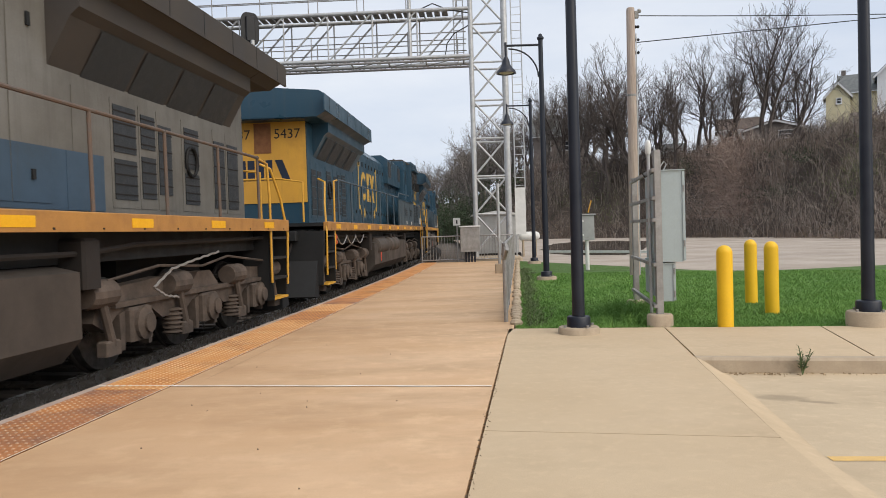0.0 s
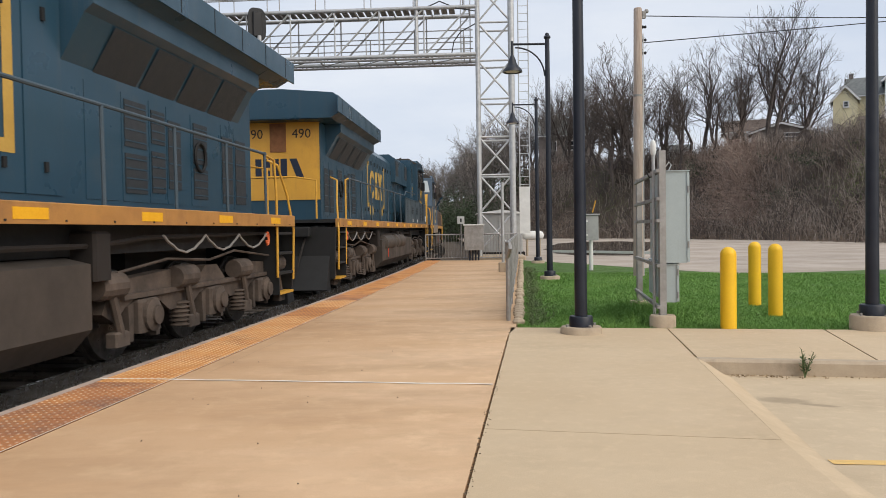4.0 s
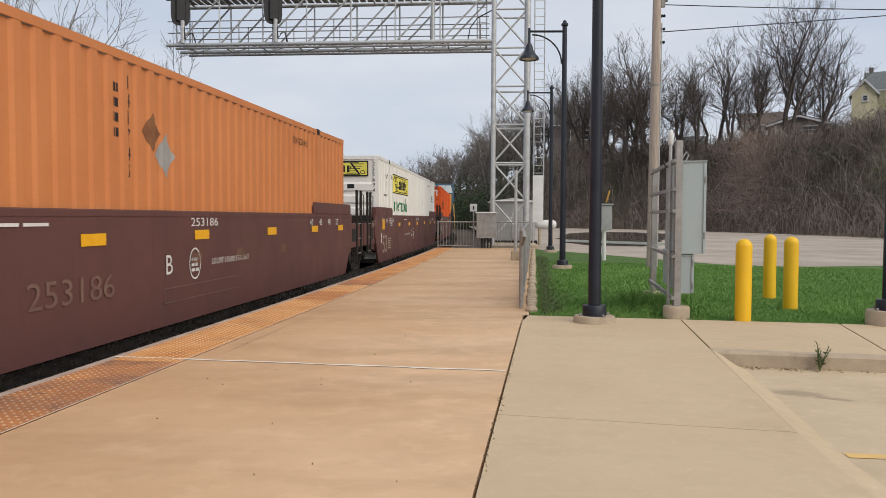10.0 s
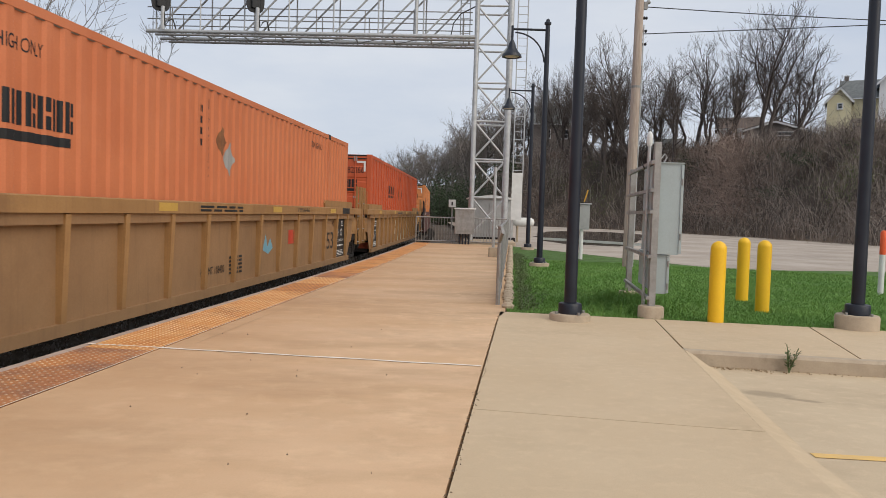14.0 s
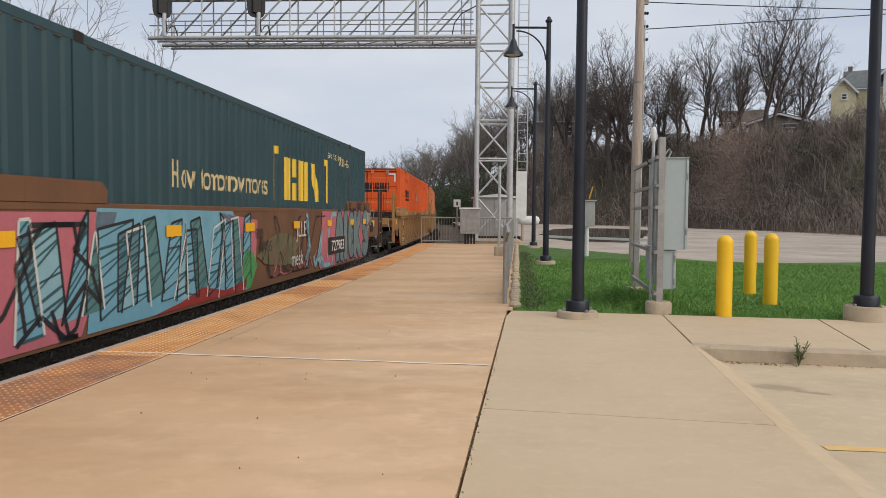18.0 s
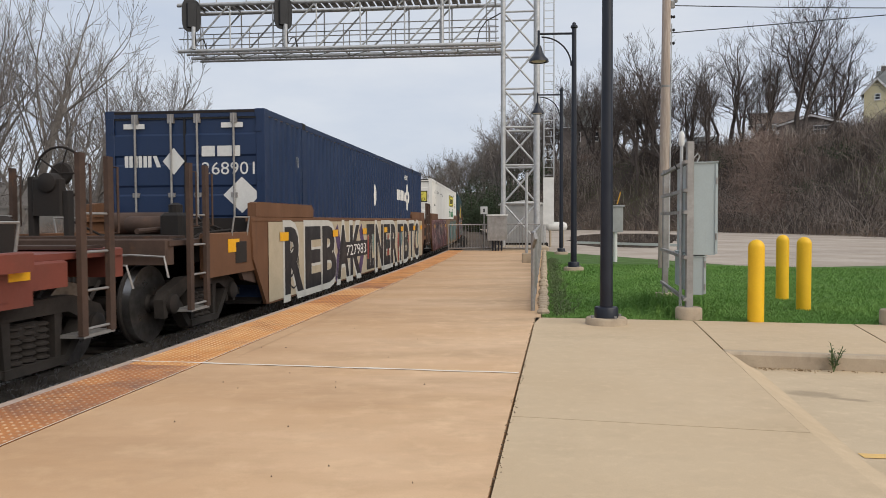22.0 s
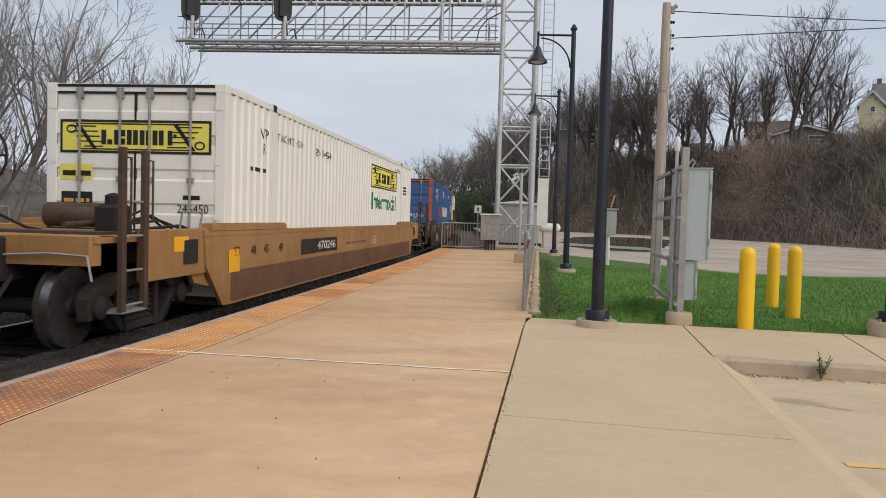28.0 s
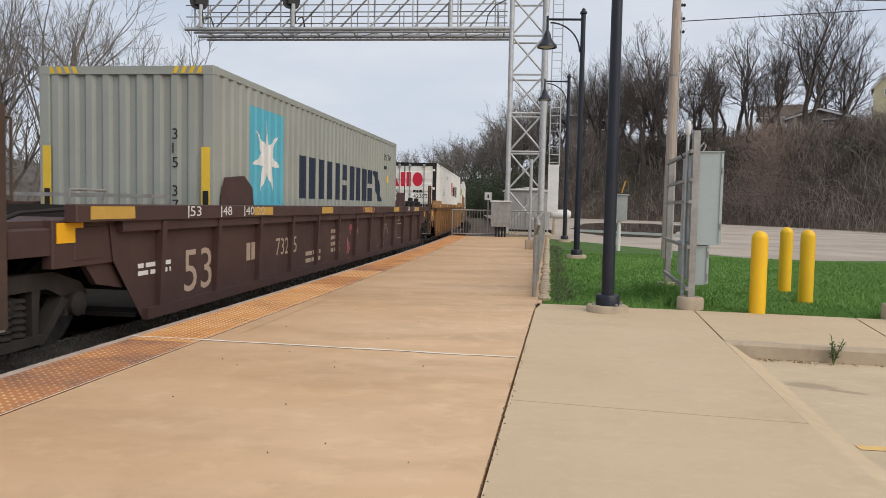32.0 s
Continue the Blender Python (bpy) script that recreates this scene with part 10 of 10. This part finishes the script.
# three-unit smooth brown car under graffiti
for off, ch, fr, bk in ((-205.75, "blue", "end", "joint"), (-225.75, "teal", "joint", "joint"), (-245.40, "letters", "joint", "end")):
    w, f, _ = make_well_car("brown well car unit covered with sprayed graffiti", -0.05, 16.2, 1.51, "smooth", "ttx_brown", "car_brown", raised=0.22, front=fr, back=bk, truck_front=fr == "end", brake=("back",) if bk == "end" else (), ladder_paint="car_brown", group="graffiti well car units", offset=off, wheel=0.46)
    graffiti(w, ch)
    g = Face(w, "side", at=1.352)
    for u in (0.5, 3.7, 6.4, 9.0, 11.6, 14.0, 15.6):
        g.rect(u, u + 0.42, 1.12, 1.26, "reflector", "reflector", "yellow reflector")
    if ch == "blue":
        g.rect(11.7, 13.36, 0.46, 0.86, "ink_black", "number_patch")
        Face(w, "side", at=1.355).text("727983", 12.0, 0.54, 0.25, "ink_white", width=1.25, name="car_number")
    rides(w, off, 16.15)

t, s, e = make_container("container", "dark green freight container with cream lettering in a graffiti-covered well car", 16.15, "cont_green", "doors", posts=(1.98, 14.17))
s.text("How tomorrow moves", 3.98, 1.47, 0.36, "ink_cream", width=3.65, bold=0.004, name="lettering", label="cream handwritten slogan")
word_shapes(s, 8.6, 11.2, 1.39, 2.19, "sav", "ink_yellow", "emblem", stroke=0.26)
for a, d in ((7.97, 1), (11.84, -1)):
    s.polys([[(a, 1.37), (a + d * 0.10, 1.37), (a + d * 0.10, 2.35), (a, 2.35)][::d], [(a + d * 0.10, 2.21), (a + d * 0.34, 2.21), (a + d * 0.34, 2.35), (a + d * 0.10, 2.35)][::d]], "ink_yellow", "emblem_bracket")
s.text("631446", 13.0, 2.30, 0.20, "ink_cream", width=1.0)
s.text("935814", 11.9, 2.40, 0.14, "ink_cream", width=1.3)
e.rect(-1.0, -0.1, 0.85, 1.2, "ink_cream", "faded_notice")
e.bars(0.2, 0.9, 0.9, 1.15, 3, "ink_cream", seed=7)
sits(t, -205.75, 16.15)
white_hauler(-225.75, "white freight container with yellow panels in a graffiti-covered well car", "282640", side_panel=(9.84, 13.52), paint="cont_white")
t, s, e = make_container("container", "navy blue freight container with white emblem in a graffiti-covered well car", 16.15, "cont_navy", "doors", posts=(1.98, 14.17))
word_shapes(s, 11.2, 12.75, 1.80, 2.12, "aaav", "ink_white", "logo", stroke=0.09)
for k in range(4):
    cu, cv = 13.15 + 0.24 * math.cos(k * 1.5708), 1.93 + 0.24 * math.sin(k * 1.5708)
    s.polys([[(cu - 0.2, cv), (cu, cv - 0.2), (cu + 0.2, cv), (cu, cv + 0.2)]], "ink_white", "emblem", "white diamond emblem")
s.polys([[(7.9, 1.84), (8.12, 1.56), (8.34, 1.84), (8.12, 2.12)]], "ink_white", "placard", "white diamond placard")
s.text("268901", 12.4, 2.48, 0.16, "ink_white", width=0.95)
s.text("V1", 1.55, 2.1, 0.2, "ink_white", squeeze=0.7)
s.rect(0.02, 0.14, 0.1, 2.85, "ink_white", "white_post")
word_shapes(e, -1.0, -0.38, 2.02, 2.20, "aaav", "ink_white", "logo", stroke=0.05)
e.polys([[(-0.36, 2.11), (-0.18, 1.90), (0.0, 2.11), (-0.18, 2.32)]], "ink_white", "emblem")
e.text("268901", 0.28, 1.90, 0.2, "ink_white", width=0.85)
e.bars(0.28, 0.9, 2.18, 2.36, 1, "ink_white", fill=0.9, seed=5)
e.polys([[(0.62, 1.58), (0.92, 1.30), (1.22, 1.58), (0.92, 1.86)]], "ink_white", "placard", "white diamond placard")
for a in (-1.0, 0.6):
    e.rect(a, a + 0.35, 2.62, 2.70, "ink_white", "reflective_tape")
sits(t, -245.40, 16.15)

# red-silled ribbed well car with a cream container
w, f, p = make_well_car("red and brown ribbed well car with dark grimy sides", -1.2, 15.0, 1.20, "ribbed", "fec", "fec_red", "fec_red", raised=0.0, ribs=1.72, brake=("front", "back"), ladder_paint="car_brown", group="brown well cars", offset=-267.16)
for u in (0.2, 3.4, 7.2, 11.0, 14.2):
    f.rect(u, u + 0.5, 1.08, 1.17, "reflector", "reflector", "yellow reflector")
f.text("FOR 50 FT CONTAINER", 4.1, 1.06, 0.09, "ink_pale", width=1.3)
p.polys([[(8.0, 0.62), (8.1, 0.8), (8.2, 0.6), (8.35, 0.82), (8.5, 0.62), (8.7, 0.8), (8.6, 0.58), (8.3, 0.66)]], "spray_white", "graffiti", "white sprayed tag")
p.text("446", -0.6, 0.55, 0.26, "ink_pale", width=0.5)
p.scribble(7.9, 9.9, 0.45, 0.85, 7, "spray_white", 0.025, 4)
part("guide", Mesh().prism([(-0.6, 1.2), (-0.05, 1.2), (-0.12, 1.42), (-0.5, 1.42)], 1.15, 1.30, "x"), "fec_red", w)
part("guide", Mesh().prism([(13.8, 1.2), (14.5, 1.2), (14.4, 1.46), (13.95, 1.46)], 1.15, 1.30, "x"), "fec_red", w)
rides(w, -267.16, 13.72)
t, s, e = make_container("container", "rust-streaked cream freight container with large blue letter shapes", 13.72, "cont_cream", "doors", width=2.50, posts=(), rail="cont_cream", frame_dark="cream_rusty", pitch=0.30)
word_shapes(s, 2.95, 4.75, 0.98, 2.32, "aa", "ink_blue", "logo", stroke=0.24)
word_shapes(s, 4.75, 6.0, 0.98, 1.82, "r", "ink_blue", "logo", stroke=0.24)
word_shapes(s, 6.0, 7.0, 0.98, 2.2, "t", "ink_blue", "logo", stroke=0.26)
word_shapes(s, 7.0, 10.35, 0.98, 1.78, "sra", "ink_blue", "logo", stroke=0.26)
s.text("45", 12.75, 1.85, 0.42, "ink_black", width=0.45, bold=0.01)
s.text("458013 4", 11.3, 2.42, 0.17, "ink_black", width=0.7)
s.bars(11.3, 11.6, 2.15, 2.3, 1, "ink_black", seed=2)
s.rect(12.28, 12.40, 0.1, 2.85, "rust", "rust_streak")
word_shapes(e, -1.09, -0.2, 1.88, 2.14, "aartsra", "ink_blue", "logo", stroke=0.04)
e.text("458013 4", 0.66, 2.14, 0.16, "ink_black", width=0.54)
e.text("L5G1", 0.68, 1.95, 0.13, "ink_black", width=0.3)
e.bars(0.24, 0.55, 2.15, 2.30, 1, "ink_black", fill=0.9, seed=4)
e.bars(0.27, 0.55, 1.13, 1.72, 5, "ink_grey", fill=0.4, seed=6)
e.bars(0.72, 1.08, 1.05, 1.72, 8, "ink_grey", fill=0.45, seed=7)
for k in range(7):
    e.polys([[(-0.85 + 0.14 * k, 2.80), (-0.80 + 0.14 * k, 2.80), (-0.75 + 0.14 * k, 2.88), (-0.80 + 0.14 * k, 2.88)], [(0.2 + 0.12 * k, 2.80), (0.25 + 0.12 * k, 2.80), (0.3 + 0.12 * k, 2.88), (0.25 + 0.12 * k, 2.88)]], "ink_black", "hazard_stripe")
sits(t, -267.16, 13.72)

# maroon well car with a blue container
w, f, _ = make_well_car("dark red-brown smooth well car with white stencils", -0.05, 16.2, 1.15, "smooth", "fec", "fec", raised=0.20, brake=("front",), ladder_paint="car_brown", group="brown well cars", offset=-291.16, raise_len=2.5)
for u in (0.4, 1.7, 4.1, 6.55, 9.85, 12.8, 14.9):
    f.rect(u, u + 0.45, 1.0, 1.11, "reflector", "reflector", "yellow reflector")
f.text("72707", 8.4, 0.95, 0.11, "ink_white", width=0.5, name="car_number")
f.ring(6.10, 0.80, 0.20, 0.20, 0.02, "ink_white")
f.text("EXCEEDS\nPLATE", 5.96, 0.83, 0.06, "ink_white", width=0.28)
f.bars(6.62, 7.1, 0.80, 0.88, 1, "ink_white", seed=31)
f.outline(6.56, 7.16, 0.77, 0.92, 0.012, "ink_white", "stencil_frame")
f.text("LD LMT 167000", 9.65, 0.84, 0.10, "ink_white", width=0.95)
for k, (a, b) in enumerate((("53", 0.15), ("48", 0.7), ("45", 1.25), ("40", 2.2), ("40", 14.4), ("48", 15.1))):
    f.text(a, b, 0.82, 0.15, "ink_white", width=0.2)
    f.rect(b - 0.07, b - 0.04, 0.78, 1.0, "ink_white", "tick")
f.ring(11.0, 0.96, 0.13, 0.14, 0.03, "ink_white", name="emblem")
f.bars(11.2, 12.95, 0.90, 1.0, 1, "ink_white", seed=32)
f.scribble(8.0, 10.0, 0.35, 0.85, 9, "ink_pale", 0.022, 3)
f.scribble(11.6, 13.4, 0.3, 0.8, 5, "ink_pale", 0.022, 6)
f.polys([[(2.6, 0.3), (2.75, 0.7), (3.1, 0.72), (3.2, 0.35)], [(3.35, 0.32), (3.5, 0.7), (3.85, 0.68), (3.9, 0.34)]], "spray_cream", "graffiti", "faded sprayed patches")
f.text("53", 13.5, 0.42, 0.26, "ink_pale", width=0.42)
f.outline(15.2, 16.3, 0.5, 0.9, 0.015, "ink_pale", "stencil_frame")
rides(w, -291.16, 16.15)
t, s, e = make_container("container", "blue container with red and white letter shapes, brown well car", 16.15, "cont_blue", "doors", posts=(1.98, 14.17), frame_dark="cont_orange_red")
word_shapes(s, 5.05, 7.0, 1.24, 1.75, "aassa", "ink_orange_red", "logo", stroke=0.12)
word_shapes(s, 7.15, 10.95, 1.24, 1.76, "stasvtaaia", "ink_white", "logo", stroke=0.10)
s.polys([[(2.42, 2.32), (2.75, 1.98), (3.05, 2.32), (2.75, 2.70)]], "ink_white", "emblem", "white and red diamond emblem")
Face(t, "side", lambda u, g=s.fn: g(u) + 0.003, s.breaks).polys([[(2.52, 2.32), (2.75, 2.10), (2.95, 2.32), (2.75, 2.56)]], "ink_orange_red", "emblem")
for k in range(10):
    s.rect(2.95 + 0.02 * k, 4.0 - 0.03 * abs(k - 5), 2.02 + 0.06 * k, 2.045 + 0.06 * k, "ink_white", "emblem_stripe")
s.text("53", 14.9, 2.2, 0.32, "ink_white", width=0.4)
s.rect(14.75, 15.2, 1.55, 1.98, "ink_white", "notice")
Face(t, "side", lambda u, g=s.fn: g(u) + 0.003, s.breaks).text("10", 14.82, 1.66, 0.22, "ink_orange_red", width=0.3)
s.text("896566", 12.3, 2.38, 0.18, "ink_white", width=0.95)
s.rect(7.70, 8.06, 2.28, 2.60, "ink_white", "notice")
Face(t, "side", lambda u, g=s.fn: g(u) + 0.003, s.breaks).text("10", 7.76, 2.40, 0.17, "ink_orange_red", width=0.24)
e.polys([[(-1.0, 1.9), (-0.75, 1.7), (-0.5, 1.9), (-0.75, 2.1)]], "ink_white", "emblem")
e.text("896566", 0.2, 1.2, 0.18, "ink_white", width=0.75)
sits(t, -291.16, 16.15)

# yellow-brown smooth well car with a white container
w, f, _ = make_well_car("weathered yellow-brown smooth well car", -0.05, 16.2, 1.19, "smooth", "ttx", "ttx", raised=0.10, brake=("back",), ladder_paint="car_brown", group="yellow smooth well cars", offset=-314.37, raise_len=2.6)
part("lower_band", Mesh().box(1.326, 1.330, 0.2, 15.95, 0.19, 0.62), "ttx_brown", w, "rust-brown lower band")
f.rect(3.45, 6.0, 0.70, 0.98, "ink_black", "number_patch", "black number patch")
Face(w, "side", at=1.337).text("470246", 4.5, 0.76, 0.17, "ink_white", width=1.35, name="car_number")
for a, b in (("53", 0.3), ("48", 0.95), ("45", 1.5), ("40", 2.2)):
    f.text(a, b, 0.82, 0.14, "ink_black", width=0.2)
f.rect(0.1, 0.5, 0.60, 0.92, "reflector", "reflector", "yellow reflector")
f.text("USE1", 9.6, 0.72, 0.2, "spray_white", width=0.7, name="graffiti")
f.bars(6.8, 9.0, 0.80, 0.86, 1, "ttx_brown", seed=4)
rides(w, -314.37, 16.15)
white_hauler(-314.37, "white container with yellow panels and grey lock rods", "245450", side_panel=(9.55, 13.4))

# rusty ribbed well car with a white container
w, f, p = make_well_car("rusty orange-brown ribbed well car with yellow sills", -0.05, 16.2, 1.49, "ribbed", "ttx_brown", "ttx", "ttx", raised=0.13, brake=("back",), ladder_paint="ttx", group="rusty ribbed well cars", offset=-338.11)
for u in (0.6, 4.2, 8.0, 10.4, 13.2):
    f.rect(u, u + 0.55, 1.36, 1.46, "reflector", "reflector", "yellow reflector")
f.text("659749", 9.1, 1.37, 0.09, "ink_black", width=0.6)
p.text("NWF13", 9.35, 0.65, 0.14, "ink_pale", width=0.5)
p.rect(11.2, 12.7, 0.72, 1.0, "ink_white", "number_patch")
Face(w, "side", at=1.325 - 0.008).bars(11.3, 12.6, 0.75, 0.97, 1, "ink_black", seed=5)
p.rect(4.6, 6.45, 0.62, 0.90, "ink_black", "number_patch", "black number patch")
Face(w, "side", at=1.325 - 0.008).text("659749", 5.25, 0.68, 0.20, "ink_pale", width=1.05, name="car_number")
p.text("LD LMT 169300", 5.2, 0.42, 0.13, "ink_gold", width=1.15)
p.ring(8.15, 0.72, 0.16, 0.2, 0.02, "ink_gold", name="emblem")
p.text("53", 13.5, 0.85, 0.28, "spray_purple", width=0.45)
p.bars(14.6, 15.2, 0.45, 1.0, 5, "ink_pale", seed=3)
p.scribble(4.9, 6.2, 0.95, 1.15, 5, "spray_white", 0.03, 8)
p.scribble(6.6, 9.0, 0.75, 1.1, 5, "ink_faint", 0.02, 9)
f.scribble(6.2, 8.6, 1.36, 1.46, 8, "ink_black", 0.015, 2)
rides(w, -338.11, 16.15)
t, s, e = make_container("container", "white container with red and black letter shapes, rusty well car", 16.15, "cont_white", "doors", posts=(1.98, 14.17), frame_dark="ink_black")
word_shapes(s, 8.5, 9.98, 1.62, 2.36, "var", "ink_red", "logo", stroke=0.17)
word_shapes(s, 10.0, 12.85, 1.64, 2.2, "lrraistsas", "ink_black", "logo", stroke=0.10)
s.text("V1", 14.3, 2.3, 0.2, "ink_black", squeeze=0.7)
s.text("423220", 5.2, 2.42, 0.16, "ink_black", width=0.9)
s.text("V1", 2.4, 2.3, 0.2, "ink_black", squeeze=0.7)
s.bars(3.9, 4.3, 1.6, 1.95, 3, "ink_grey", seed=7)
word_shapes(e, -0.68, 0.78, 1.92, 2.50, "var", "ink_red", "logo", stroke=0.17)
e.text("WARNING\nHIGH CUBE", -0.98, 1.66, 0.13, "ink_black", width=0.78)
e.text("423220", 0.36, 1.45, 0.17, "ink_black", width=0.72)
e.bars(0.36, 0.75, 1.68, 1.80, 1, "ink_black", fill=0.8, seed=4)
e.bars(-1.0, 0.9, 0.72, 1.05, 3, "ink_grey", seed=9)
sits(t, -338.11, 16.15)

# brown ribbed well car with a grey container
w, f, p = make_well_car("dark red-brown ribbed well car with white stencils", -1.9, 15.9, 1.37, "ribbed", "fec", "fec", "fec", raised=0.0, ribs=1.48, brake=("front",), ladder_paint="car_brown", group="brown well cars", offset=-359.39)
for u in (-3.0, 0.9, 4.2, 7.6, 11.0, 14.4):
    f.rect(u, u + 0.75, 1.23, 1.35, "ink_gold", "reflector", "orange reflector")
for a, b in (("53", -1.05), ("48", -0.15), ("40 20", 0.6), ("48", 13.2), ("53", 14.3)):
    f.text(a, b, 1.24, 0.12, "ink_white", width=0.14 * len(a))
    f.rect(b - 0.06, b - 0.03, 1.22, 1.36, "ink_white", "tick")
p.text("53", -0.98, 0.34, 0.52, "ink_pale", width=0.74, name="size_mark")
p.text("73295", 2.1, 0.58, 0.28, "ink_pale", width=1.0, name="car_number")
p.bars(0.9, 1.5, 0.58, 0.86, 1, "ink_pale", fill=0.9, seed=3)
p.bars(3.6, 4.5, 0.35, 0.6, 2, "ink_pale", seed=5)
p.bars(5.2, 5.9, 0.45, 0.95, 4, "ink_pale", seed=7)
p.text("L 72-5", 12.0, 0.95, 0.14, "ink_pale", width=0.45)
p.outline(12.0, 12.8, 0.45, 0.88, 0.02, "ink_pale", "stencil_frame")
p.scribble(6.4, 7.4, 0.35, 0.95, 5, "spray_pink", 0.05, 4)
p.scribble(9.5, 10.5, 0.35, 0.9, 4, "ink_pale", 0.015, 7)
f.scribble(7.3, 8.6, 1.23, 1.35, 6, "spray_pink", 0.03, 2)
p.bars(-2.0, -1.3, 0.62, 0.78, 2, "ink_white", seed=9)
part("guide", Mesh().prism([(0.2, 1.37), (1.2, 1.37), (1.15, 1.62), (0.85, 1.78), (0.35, 1.74)], 1.22, 1.30, "x"), "fec", w)
part("guide", Mesh().prism([(12.3, 1.37), (13.2, 1.37), (13.1, 1.78), (12.5, 1.78)], 1.20, 1.30, "x"), "fec", w)
part("walk_plank", Mesh().box(-1.25, 1.25, -1.6, -1.2, 1.44, 1.48), "galv_dark", w)
rides(w, -359.39, 12.19)
t, s, e = make_container("container", "grey-green freight container with a white star on a blue square", 12.19, "cont_grey", "vertical", width=2.44, posts=(), frame_dark=None, pitch=0.283)
s.rect(1.22, 2.66, 1.10, 2.56, "ink_sky", "emblem_square", "sky blue square")
star = []
for k in range(14):
    a = math.pi / 2 + k * math.pi / 7
    rr = 0.60 if k % 2 == 0 else 0.22
    star.append((1.94 + rr * math.cos(a), 1.84 + rr * math.sin(a)))
f2 = Face(t, "side", lambda u, g=s.fn: g(u) + 0.004, s.breaks)
f2.polys([star], "ink_white", "emblem_star", "white seven-pointed star")
word_shapes(s, 3.4, 10.4, 1.23, 1.99, "aasasv", "ink_navy", "logo", stroke=0.22)
s.text("315 3709", 10.55, 2.35, 0.16, "ink_black", width=0.85)
s.bars(10.55, 10.9, 2.1, 2.25, 1, "ink_black", seed=2)
s.polys([[(10.9, 1.75), (11.2, 1.75), (11.05, 2.0)]], "ink_yellow", "warning_sign")
e.column("315 3709", 0.66, 1.95, 0.145, "ink_black", 1.28)
for sgn in (-1, 1):
    e.rect(sgn * 1.12 - 0.06, sgn * 1.12 + 0.06, 0.62, 1.85, "ink_yellow", "caution_strip", "yellow caution strip")
    Face(t, "end", at=-0.006).rect(sgn * 1.12 - 0.04, sgn * 1.12 + 0.04, 0.9, 1.28, "ink_black", "caution_mark")
    for k in range(4):
        a = sgn * 1.05 - sgn * 0.11 * k
        e.polys([[(a, 2.80), (a - sgn * 0.06, 2.80), (a - sgn * 0.02, 2.89), (a + sgn * 0.04, 2.89)][::-sgn]], "ink_yellow", "hazard_stripe")
sits(t, -359.39, 12.19)

# the next car, whose leading end just shows
w, f, p = make_well_car("dark brown ribbed well car following the train", 0, 16.2, 1.37, "ribbed", "fec", "fec", "fec", ribs=1.48, brake=("front",), ladder_paint="car_brown", group="brown well cars", offset=-384.1)
rides(w, -384.1, 16.2)


def wheel_rows():
    """Wheels roll while they pass the platform."""
    for ob, y, r, (car, off) in WHEELS:
        p = ob.matrix_basis.translation.copy()
        t0, t1 = None, None
        for k in range(0, 641):
            s = off + y + ran(k * 0.05)
            if -2 < s < 40:
                t0 = k * 0.05 if t0 is None else t0
                t1 = k * 0.05
        if t0 is None:
            continue
        rows = []
        if t0 > 0:
            rows.append((0.0, pose(*p)))
        k = round(t0 * 20)
        base = ran(t0)
        a = 0.0
        last = None
        while k <= round(t1 * 20):
            ang = -math.degrees((ran(k * 0.05) - base) / r)
            rows.append((k * 0.05, Matrix.Translation(p) @ Matrix.Rotation(radians(ang), 4, "X")))
            last = rows[-1][1]
            k += 1
        if t1 < 32:
            rows.append((32.0, last))
        walk(ob, rows)

motions()
